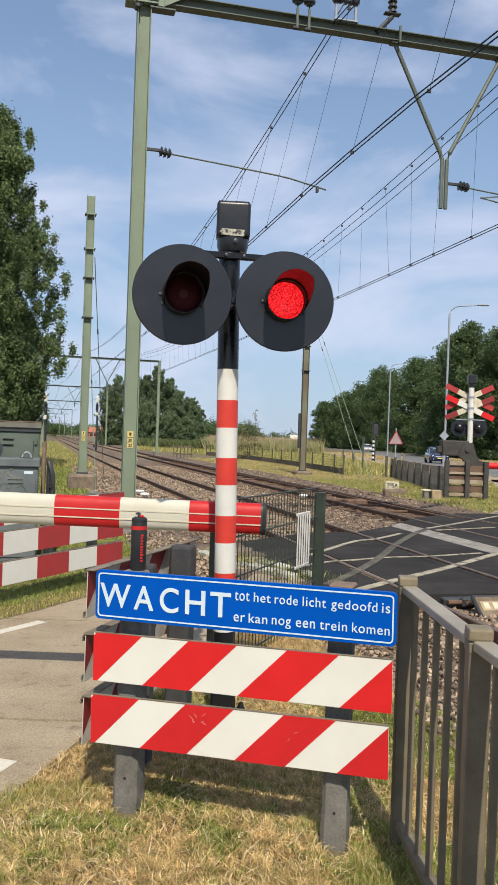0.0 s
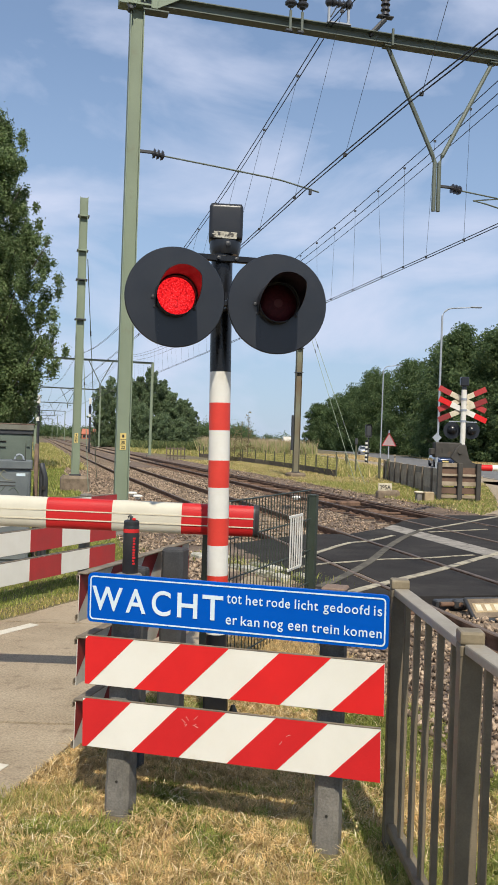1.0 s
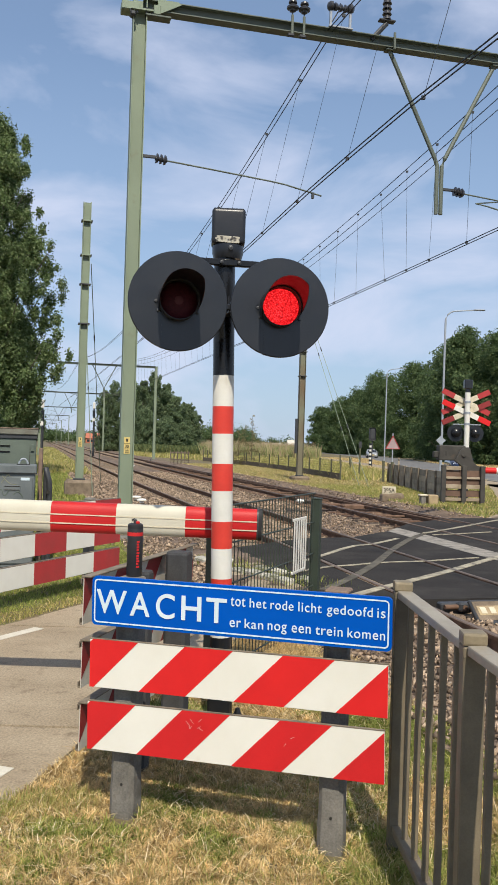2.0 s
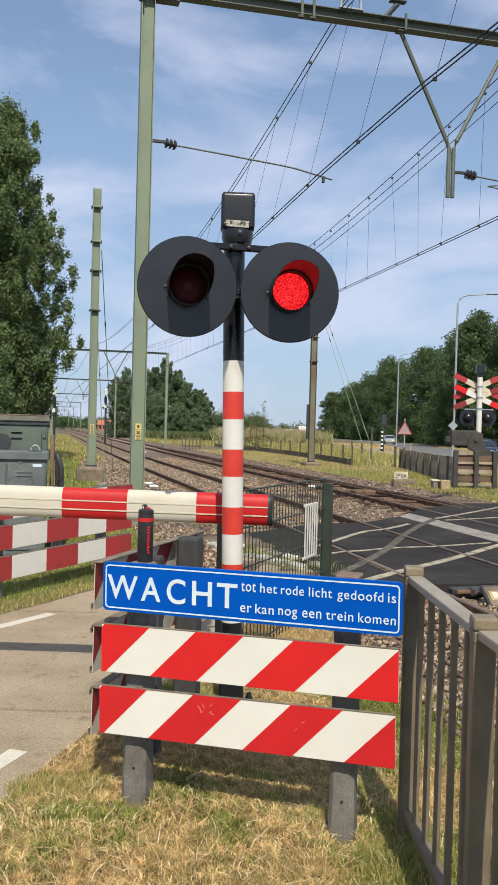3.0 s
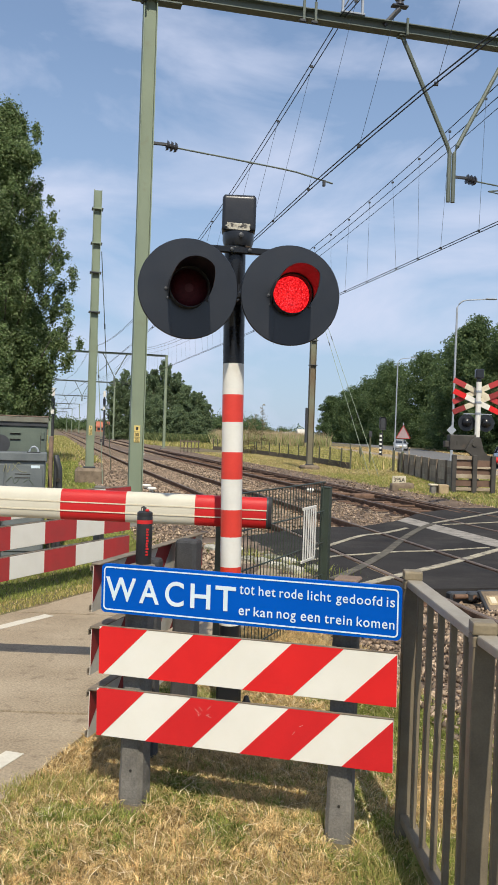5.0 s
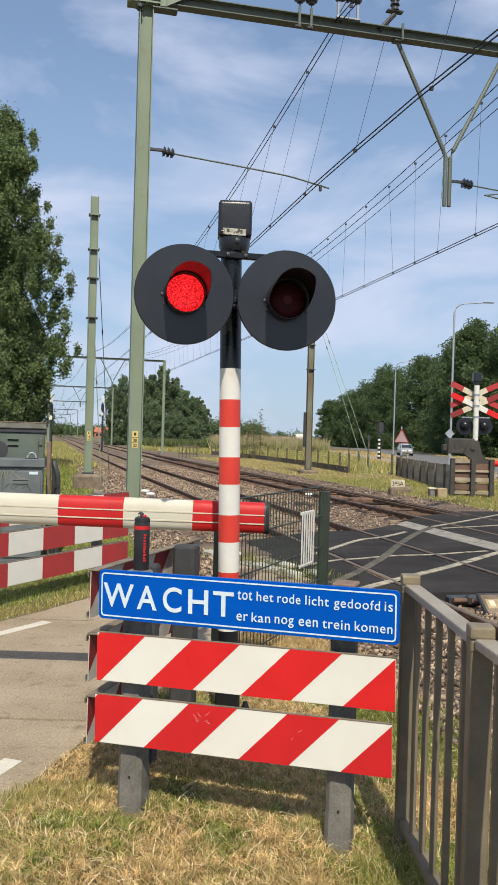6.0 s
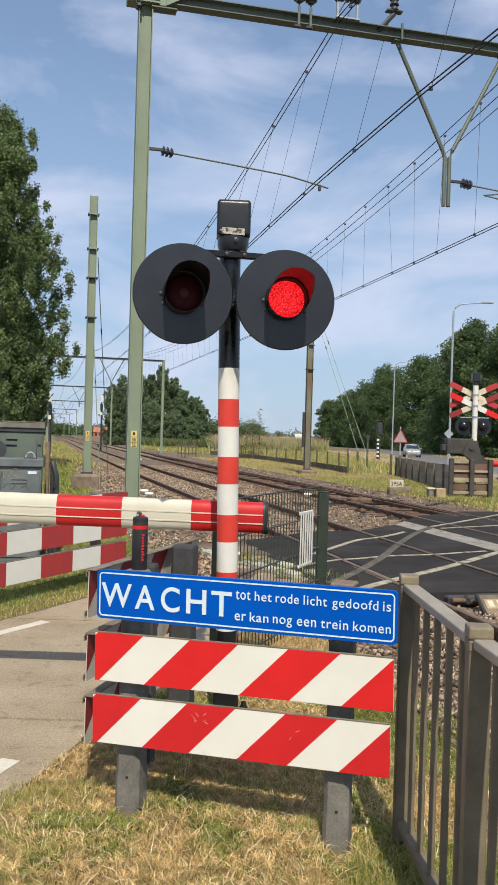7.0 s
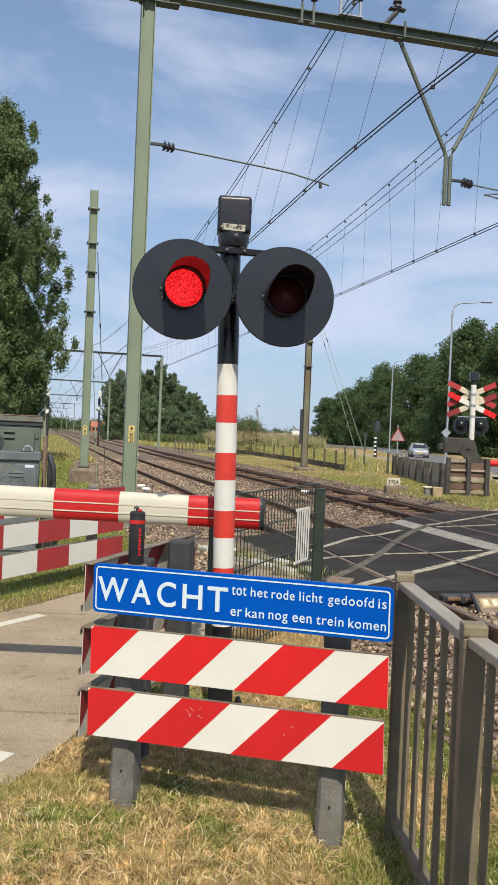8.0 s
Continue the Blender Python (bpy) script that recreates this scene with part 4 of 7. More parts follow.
def build_flask():
    flask = thing("drinking_flask", pose(-0.493, 3.70, 1.036, 0, 0, -10), "matt black drinking flask with red band standing on the post", "flask")
    part("body", lathe([(0.0, -0.006), (0.03, -0.006), (0.0345, 0.0), (0.0345, 0.2), (0.0335, 0.207)], 28), FLASK, flask, smooth=40)
    part("band", lathe([(0.0352, 0.176), (0.0352, 0.192)], 28), FLASK_RED, flask, smooth=40)
    part("cap", lathe([(0.0335, 0.207), (0.034, 0.21), (0.0335, 0.224), (0.026, 0.229), (0.0, 0.23)], 24), FLASK, flask, smooth=40)
    part("spout", tube((0.0, 0, 0.226), (-0.004, 0, 0.246), 0.009, 0.007), FLASK, flask)
    part("latch", box(0.016, 0.012, 0.012, (0.014, -0.012, 0.234), 0.003), FLASK_RED, flask)
    part("carry_loop", swept([(-0.018, 0, 0.226), (-0.016, 0, 0.244), (-0.006, 0, 0.25), (0.006, 0, 0.242)], 0.0035), FLASK, flask)
    for k, wide in enumerate((0.013, 0.01, 0.014, 0.01, 0.011, 0.013, 0.01, 0.012, 0.01, 0.013)):
        part("lettering_bar", box(wide, 0.002, 0.0085, (wide / 2 - 0.006, -0.0346, 0.042 + 0.0122 * k), 0.0008, m=Matrix.Rotation(radians(40), 4, "Z")), FLASK_RED, flask, "red upright letter-like bar")


# ---- the crossing signal ----
HEAD = pose(-0.035, 0, 0, 0, 1.1, 12)
LAMPS = ((-0.287, 2.395, 0.0, 1.01), (0.283, 2.395, -4.0, 1.03))


SIGNAL_BASE = pose(-0.122, 4.74, 0, 0, -1.1, 0)
FORWARD = 0.961


def lamp_place(k):
    """The lamp's backboard, standing on brackets well forward of the pole."""
    x, z, turn, size = LAMPS[k]
    m = SIGNAL_BASE @ HEAD @ Matrix.Translation((x, -0.12, z)) @ Matrix.Rotation(radians(turn), 4, "Z") @ Matrix.Rotation(radians(90), 4, "X")
    mid = m.translation.copy()
    m.translation = Vector((0, 0, 1.62)).lerp(mid, FORWARD)
    return SIGNAL_BASE.inverted() @ m, size * FORWARD


def build_signal():
    sig = thing("crossing_signal", SIGNAL_BASE, "red and white banded crossing signal with two round lamps", "crossing signal")
    zs = [2.01, 1.837, 1.683, 1.515, 1.363, 1.192, 1.04, 0.872, 0.70, 0.545]
    for i, (a, b) in enumerate(zip(zs, zs[1:])):
        part("band", tube((0, 0, b), (0, 0, a), 0.0595, seg=36), MAST_RED if i % 2 else WHITE_PAINT, sig, "red painted band" if i % 2 else "white painted band", smooth=30)
    part("pole_base", tube((0, 0, -0.2), (0, 0, 0.545), 0.0590, seg=32), BLACK_PAINT, sig, smooth=30)
    part("foot", lathe([(0.12, 0), (0.12, 0.03), (0.075, 0.05), (0.068, 0.12)], 20), DARK_STEEL, sig, smooth=30)
    part("foot_clamp", box(0.136, 0.136, 0.3, (0, 0, 0.15), 0.012), BLACK_PAINT, sig)
    part("foot_bolt", lathe([(0.024, 0), (0.024, 0.03), (0.016, 0.045), (0.012, 0.06), (0.0, 0.066)], 12, m=Matrix.Translation((0.1, -0.03, 0.09))), BLACK_GLOSS, sig, smooth=40)
    part("foot_bracket", box(0.09, 0.05, 0.04, (0.085, -0.03, 0.08), 0.006), BLACK_PAINT, sig)
    part("pole_top", tube((0, 0, 2.01), (0, 0, 2.73), 0.0593, seg=36), BLACK_GLOSS, sig, smooth=30)
    def head_part(name, bm, material, label="", smooth=None, m=Matrix.Identity(4)):
        return part(name, bm, material, sig, label, smooth, HEAD @ m)
    head_part("crossbar", box(0.38, 0.03, 0.036, (0.0, -0.078, 2.632), 0.005), BLACK_GLOSS)
    for x in (-0.05, 0.05):
        head_part("bar_bolt", lathe([(0.011, 0), (0.011, 0.01), (0, 0.013)], 8, m=Matrix.Translation((x, -0.093, 2.632)) @ Matrix.Rotation(radians(90), 4, "X")), DARK_STEEL)
    head_part("clamp", lathe([(0.066, 2.35), (0.066, 2.45)], 24), BLACK_PAINT, smooth=30)
    head_part("strut", box(0.5, 0.05, 0.03, (0, -0.22, 2.36), 0.004), BLACK_PAINT)
    head_part("bracket", box(0.05, 0.2, 0.05, (0, -0.14, 2.36), 0.004), BLACK_PAINT)
    facing = Matrix.Rotation(radians(-9), 4, "Z")
    bm = box(0.188, 0.15, 0.2, (0, 0, 2.84), 0.022, seg=4)
    bell = head_part("bell_box", bm, BLACK_SATIN, "black bell housing", smooth=40, m=facing)
    part("lid", box(0.17, 0.132, 0.008, (0, 0, 2.938), 0.003), BLACK_SATIN, bell)
    part("maker_plate", box(0.128, 0.004, 0.038, (0, 0, 0), 0.002), WORN_PLATE, bell, "worn pale plate", m=pose(-0.002, -0.0765, 2.764, 0, 2.2, 0))
    for dx, wd in ((-0.045, 0.03), (-0.01, 0.02), (0.03, 0.04)):
        part("lettering_bar", box(wd * 0.6, 0.002, 0.006, (dx - 0.02, -0.079, 2.768)), WORN_PLATE, bell)
    head_part("neck", lathe([(0.078, 2.665), (0.088, 2.7), (0.088, 2.74)], 24), BLACK_PAINT, smooth=30)
    head_part("bolt", lathe([(0.014, 0), (0.014, 0.012), (0, 0.016)], 10, m=Matrix.Translation((0.0, -0.085, 2.715)) @ Matrix.Rotation(radians(90), 4, "X")), DARK_STEEL)
    for k in range(2):
        at, size = lamp_place(k)
        at = HEAD.inverted() @ at @ Matrix.Scale(size, 4)
        disc = head_part("backboard", lathe([(0.102, 0.006), (0.266, 0.004), (0.27, 0.0), (0.27, -0.012), (0.265, -0.016), (0.1, -0.014)], 72), BLACK_PAINT, "round matt black backboard", smooth=30, m=at)
        part("lamp_body", lathe([(0.105, -0.01), (0.105, -0.1), (0.08, -0.16), (0.0, -0.17)], 28), BLACK_PAINT, disc, smooth=30)
        part("lens", lathe([(0.109, 0.0), (0.104, 0.011), (0.07, 0.024), (0.035, 0.031), (0.0, 0.033)], 32), LENS_DARK, disc, "dark red glass lens", smooth=60)
        # small disc added as a painted highlight in the middle of the lens
        part("lens_centre", lathe([(0.024, 0.0325), (0.016, 0.0345), (0.0, 0.0355)], 18), LENS_HIGHLIGHT, disc, "dull pink disc painted as the lens highlight", smooth=60)
        part("gasket", lathe([(0.1035, 0.004), (0.1035, 0.068), (0.1085, 0.07), (0.109, 0.004)], 40), RUBBER, disc, "black rubber lens ring", smooth=40)
        # visor: a tube cut away below, longest at the top
        bm = bmesh.new()
        cols = []
        n_c = 40
        for i in range(n_c + 1):
            a = radians(-90 + 360 * i / n_c)
            drop = (math.sin(a) + 1) / 2
            ln = 0.001 + 0.325 * min(1.0, max(0.0, drop - 0.24) * 1.75)
            cols.append([bm.verts.new((math.cos(a) * r, math.sin(a) * r, z)) for r, z in ((0.1095, 0.0), (0.1115, ln), (0.114, ln), (0.1125, 0.0))])
        for a, b in zip(cols, cols[1:]):
            for j in range(3):
                bm.faces.new((a[j], a[j + 1], b[j + 1], b[j]))
        bm.faces.new(cols[0])
        bm.faces.new(cols[-1])
        part("visor", bm, HOOD_RED, disc, "black lamp visor", smooth=50)
        for a in (183, 208, 331):
            part("screw", lathe([(0.009, 0.004), (0.009, 0.012), (0, 0.014)], 8, m=Matrix.Translation((0.121 * math.cos(radians(a)), 0.121 * math.sin(radians(a)), 0))), DARK_STEEL, disc)
        part("seam", box(0.002, 0.002, 0.15, (0, 0, 0)), BLACK_PAINT, disc, m=Matrix.Translation((-0.085, -0.19, 0.005)) @ Matrix.Rotation(radians(90), 4, "X"))
    glow = head_part("lit_lens", lathe([(0.102, 0.002), (0.099, 0.018), (0.069, 0.033), (0.034, 0.041), (0.0, 0.043)], 40), LIT, "glowing red lens light", smooth=60)
    return glow


def lamp_pose(k):
    return lamp_place(k)[0] @ Matrix.Translation((0, 0, 0.002))


def build_arm():
    arm = thing("crossing_barrier", pose(0.068, 5.124, 1.1418, 0, 0, 0) @ Matrix.Scale(0.976, 4), "lowered red and white barrier with black tip", "barrier")

    def seg(x0, x1):
        return arm_profile(x0, x1, 0.062, 0.0955)
    def arm_profile(x0, x1, a, b):
        """A hollow aluminium section: nearly flat front and back, rounded top and bottom."""
        own = bmesh.new()
        n = 48
        ends = []
        for x in (x0, x1):
            ring = []
            for k in range(n):
                t = math.tau * k / n
                c, d = math.cos(t), math.sin(t)
                ring.append(own.verts.new((x, math.copysign(abs(c) ** 0.62, c) * a, math.copysign(abs(d) ** 0.8, d) * b)))
            ends.append(ring)
        for k in range(n):
            own.faces.new((ends[0][k], ends[0][(k + 1) % n], ends[1][(k + 1) % n], ends[1][k]))
        own.faces.new(ends[0])
        own.faces.new(ends[1][::-1])
        return own
    tilt = Matrix.Rotation(radians(0.6), 4, "Y")
    cuts = [0.0, -0.454, -0.882, -1.286, -1.698, -2.11, -2.52, -2.93, -3.34, -3.75]
    for i, (a, b) in enumerate(zip(cuts, cuts[1:])):
        part("section", seg(b, a), ARM_CREAM if i % 2 else ARM_RED, arm, "cream section" if i % 2 else "red section", smooth=30, m=tilt)
    part("tip", arm_profile(-0.001, 0.02, 0.066, 0.1), RUBBER, arm, "black rubber end cap", smooth=30, m=tilt)
    part("tip_ring", arm_profile(-0.012, 0.0, 0.064, 0.098), DARK_STEEL, arm, smooth=30, m=tilt)
    for z in (0.02, -0.034):
        y = -0.0615
        part("ridge", box(3.73, 0.006, 0.007, (-1.875, y, z)), BONE, arm, "thin pale ridge", m=tilt)
    below = Matrix.Translation((-4.1, 0, -1.13))
    part("cabinet", box(0.5, 0.42, 1.4, (0, 0, 0.55), 0.02), DARK_STEEL, arm, m=below)
    part("axle", tube((0.0, -0.26, 1.12), (0.0, 0.26, 1.12), 0.08, seg=20), DARK_STEEL, arm, m=below)
    part("yoke", box(0.5, 0.06, 0.22, (0.25, 0.0, 1.14), 0.02), DARK_STEEL, arm, m=below)


def build_railing():
    pts = [(0.634, 3.40), (0.676, 2.49), (0.757, 1.55)]
    rail = thing("railing", Matrix.Identity(4), "brown-grey steel railing with square posts and upright bars", "railing")
    for i, (x, y) in enumerate(pts):
        post = part("post", box(0.066, 0.066, 1.04, (0, 0, 0.52), 0.004), RAILING, rail, m=pose(x, y, 0, 0, 0, -3))
        part("collar", box(0.07, 0.07, 0.034, (0, 0, 1.036), 0.004), RAILING, post)
        part("post_cap", box(0.073, 0.073, 0.038, (0, 0, 1.075), 0.008, seg=2), RAILING_CAP, post, "bronze-brown post cap")
    for (a, b) in zip(pts, pts[1:]):
        a, b = Vector((*a, 0)), Vector((*b, 0))
        d = b - a
        m = Matrix.Translation(a) @ Matrix.Rotation(math.atan2(d.y, d.x), 4, "Z")
        ln = d.length
        part("handrail", box(ln - 0.07, 0.06, 0.03, (ln / 2, 0, 1.045), 0.006, seg=2), RAILING_TOP, rail, "worn pale steel handrail", m=m)
        part("bottom_rail", box(ln - 0.07, 0.05, 0.035, (ln / 2, 0, 0.105), 0.004), RAILING, rail, m=m)
        n_bar = 5
        for k in range(n_bar):
            part("bar", box(0.02, 0.022, 0.93, (0, 0, 0.575), 0.003), RAILING, rail, m=m @ Matrix.Translation((0.04 + (ln - 0.08) * (k + 0.7) / (n_bar + 0.4), 0, 0)))


def build_mesh_fence():
    a, b = Vector((-0.22, 5.5, 0)), Vector((0.60, 7.58, 0))
    d = b - a
    ln = d.length
    m = Matrix.Translation(a) @ Matrix.Rotation(math.atan2(d.y, d.x), 4, "Z")
    fence = thing("wire_panel_fence", m, "dark green steel bar panel fence beside the crossing", "fence")
    up = mesh_of(tube((0, 0, 0.04), (0, 0, 1.215), 0.0038, seg=6), "bar", FENCE_GREEN)
    k = 0.03
    while k < ln:
        place(new("bar", up), fence, Matrix.Translation((k, 0, 0)))
        k += 0.068
    for z in (1.21, 0.95, 0.67, 0.38, 0.1):
        part("crossbar", tube((0, -0.006, z), (ln, -0.006, z), 0.0062, seg=8), FENCE_GREEN, fence)
    for x, h, w in ((0.0, 1.17, 0.07), (ln + 0.07, 1.15, 0.082)):
        post = part("post", box(w, w, h, (x, 0, h / 2), 0.004), FENCE_GREEN, fence, "dark green square post")
        part("post_cap", box(w + 0.006, w + 0.006, 0.014, (x, 0, h + 0.006), 0.004), FENCE_GREEN, post)
    panel = thing("white_slat_panel", m @ pose(1.6, -0.03, 0.56), "small white slatted panel wired to the green fence", "panel")
    for k in range(6):
        part("slat", box(0.03, 0.006, 0.43, (k * 0.062, 0, 0.225), 0.003), WHITE_PAINT, panel)
    for z in (0.01, 0.45):
        part("edge_strip", box(0.36, 0.012, 0.025, (0.155, 0.008, z), 0.004), WHITE_PAINT, panel)


def build_path_fence():
    a, b = Vector((-3.115, 5.905, 0)), Vector((-1.47, 9.684, 0))
    d = b - a
    ln = d.length
    m = Matrix.Translation(a) @ Matrix.Rotation(math.atan2(d.y, d.x), 4, "Z")
    fence = thing("path_fence", m, "fence of red and white chequered boards along the cycle path", "fence")
    for z in (0.746, 0.467, 0.183):
        board = part("board", box(ln, 0.03, 0.2186, (ln / 2, 0, z + 0.1093), 0.004), CREAM_PAINT, fence, "white board with red blocks")
        x, k = ln, 0
        widths = (0.515,) * 9
        for k, w in enumerate(widths):
            x0 = max(x - w, 0)
            if k % 2 == 0 and x > 0.02:
                part("red_block", box(x - x0, 0.003, 0.2166, ((x + x0) / 2, -0.0165, z + 0.1093)), FAR_RED, board)
            x = x0
        part("edge", box(ln, 0.05, 0.008, (ln / 2, 0.01, z + 0.2226), 0.001), BOARD_METAL, board)
    for x in (0.46, 1.95, 3.63):
        part("post", box(0.095, 0.095, 0.99, (x, 0.075, 0.495), 0.01), POST_CONCRETE, fence)


def build_cabinets():
    back = thing("relay_cabinet", pose(-2.77, 11.05, 0, 0, 0, 14), "dark green steel relay cabinet with weathered lid", "cabinet")
    body = part("body", box(1.9, 0.9, 1.62, (-0.97, 0.45, 0.81), 0.012), CABINET_GREEN, back)
    part("lid", box(2.0, 0.98, 0.085, (-1.0, 0.45, 1.706), 0.012), LID, back, "weathered pale green lid")
    part("lid_rim", box(2.01, 0.99, 0.014, (-1.0, 0.45, 1.748), 0.004), POST_CAP, back, "rusty brown lid rim")
    part("lid_lip", box(1.96, 0.94, 0.05, (-0.99, 0.45, 1.64), 0.005), DARK_STEEL, back)
    for z in (1.515, 1.44):
        part("vent", box(0.13, 0.02, 0.014, (-0.42, -0.005, z), 0.004), INK, body)
        part("vent_hood", box(0.14, 0.03, 0.006, (-0.42, -0.01, z + 0.012), 0.002), CABINET_GREEN, body)
    part("hinge", box(0.04, 0.03, 0.09, (-0.07, -0.01, 1.5), 0.004), CABINET_GREEN, body)
    part("door_seam", box(0.008, 0.006, 1.3, (-0.1, -0.001, 0.85)), INK, body)
    ring = lathe([(0.035, 0), (0.12, 0.0), (0.12, 0.002), (0.035, 0.002)], 30, m=Matrix.Translation((-0.6, -0.0015, 1.38)) @ Matrix.Rotation(radians(90), 4, "X"))
    part("graffiti_ring", ring, DARK_STEEL, body, "dark sprayed ring")
    front = thing("switch_cabinet", pose(-2.6, 10.3, 0, 0, 0, 14), "blue-grey steel switch cabinet with scratched doors", "cabinet")
    body = part("body", box(1.9, 0.5, 1.2, (-0.96, 0.25, 0.6), 0.012), CABINET_GREY, front)
    part("lid", box(1.96, 0.55, 0.1, (-0.97, 0.25, 1.245), 0.01), CABINET_GREY, front)
    part("lid_drip", box(1.97, 0.56, 0.012, (-0.97, 0.25, 1.198), 0.003), DARK_STEEL, front)
    for x0, x1 in ((-0.47, -0.035), (-0.92, -0.49), (-1.4, -0.94)):
        door = part("door", box(x1 - x0, 0.018, 1.05, ((x0 + x1) / 2, -0.008, 0.62), 0.004), CABINET_GREY, body)
        for z in (1.035, 0.99):
            part("vent", box(0.18, 0.012, 0.012, ((x0 + x1) / 2 - 0.02, -0.02, z), 0.003), INK, door)
        part("handle_plate", box(0.2, 0.008, 0.075, ((x0 + x1) / 2 - 0.02, -0.018, 1.012), 0.003), CABINET_GREY, door)
    for pts in (((-0.5, 1.06), (-0.47, 1.16), (-0.45, 1.05), (-0.42, 1.15)), ((-0.4, 1.07), (-0.33, 1.17), (-0.3, 1.15)), ((-0.39, 1.16), (-0.34, 1.1), (-0.28, 1.06), (-0.22, 1.06))):
        part("graffiti_line", swept(bezier_line([(x, -0.0185, z) for x, z in pts], 6), 0.0042, 5), YELLOW_FADED, body, "faded yellow sprayed scribble")
    for pts in (((-0.46, 0.94), (-0.4, 1.0), (-0.36, 0.92), (-0.3, 1.0)), ((-0.26, 0.93), (-0.2, 0.97), (-0.14, 0.9))):
        part("graffiti_line", swept(bezier_line([(x, -0.0185, z) for x, z in pts], 6), 0.006, 5), CABINET_GREEN, body, "dull green sprayed scribble")
    part("plate", box(0.105, 0.004, 0.034, (-0.122, -0.02, 1.125), 0.001), SIGN_WHITE, body, "small white plate")
    part("lift_ring", swept([(-0.15 + 0.055 * math.cos(a), 0.08, 1.285 + 0.085 * math.sin(a)) for a in [math.pi * k / 10 for k in range(11)]], 0.012, 8), LAMP_POST, front)
    part("lift_ring_foot", box(0.16, 0.06, 0.012, (-0.15, 0.08, 1.301), 0.003), DARK_STEEL, front)
    post = thing("cable_post", pose(-2.72, 11.02, 0), "thin brown post with dark cable pipes beside the cabinets", "post")
    part("post", box(0.052, 0.05, 1.5, (0.0, 0, 0.75), 0.008), POST_CAP, post, "rusty brown post")
    part("pipe", tube((0.07, 0.0, 0), (0.07, 0.0, 1.22), 0.03), DARK_STEEL, post)
    part("pipe", tube((0.13, -0.03, 0), (0.13, -0.03, 0.98), 0.036), DARK_STEEL, post)
    part("pipe_elbow", swept(bezier_line([(0.13, -0.03, 0.9), (0.125, -0.03, 1.06), (0.09, -0.02, 1.18), (0.07, 0.0, 1.24)], 5), 0.036, 10), DARK_STEEL, post)
    part("pipe_mouth", tube((0.12, -0.075, 0.93), (0.12, -0.03, 0.93), 0.03, seg=14), INK, post)

# ---- masts, portals and overhead wires ----
def h_section(w, h, length, flange=0.016, web=0.011):
    """An upright H-section, flanges facing x, standing from z=0."""
    a, b, f, t = w / 2, h / 2, flange, web / 2
    ring = [(-a, -b), (-a + f, -b), (-a + f, -t), (a - f, -t), (a - f, -b), (a, -b), (a, b), (a - f, b), (a - f, t), (-a + f, t), (-a + f, b), (-a, b)]
    return slab(ring, 0.0, length)


def insulator(p0, p1, parent, n=4, r=0.055):
    p0, p1 = Vector(p0), Vector(p1)
    bm = tube(p0, p1, r * 0.45, seg=12)
    d = p1 - p0
    for k in range(n):
        c = p0 + d * ((k + 0.5) / n)
        tube(c - d * 0.3 / n, c + d * 0.3 / n, r, r * 0.75, seg=14, bm=bm)
    return part("insulator", bm, INSULATOR, parent, "brown ribbed insulator", smooth=40)


def number_plate(parent, m):
    plate = part("number_plate", box(0.1, 0.004, 0.28, (0, 0, 0), 0.002), YELLOW, parent, "yellow plate with dark figures", m=m)
    part("divider", box(0.1, 0.0015, 0.008, (0, -0.003, 0.035)), INK, plate)
    part("divider", box(0.1, 0.0015, 0.008, (0, -0.003, -0.055)), INK, plate)
    part("figure", lettering("30", 0.065, 0.055, 0.001, 0.03), INK, plate, m=pose(-0.032, -0.0035, -0.04))
    part("figure", lettering("22", 0.065, 0.055, 0.001, 0.03), INK, plate, m=pose(-0.032, -0.0035, -0.125))
    part("figure", box(0.035, 0.0015, 0.05, (0, -0.003, 0.09)), INK, plate)


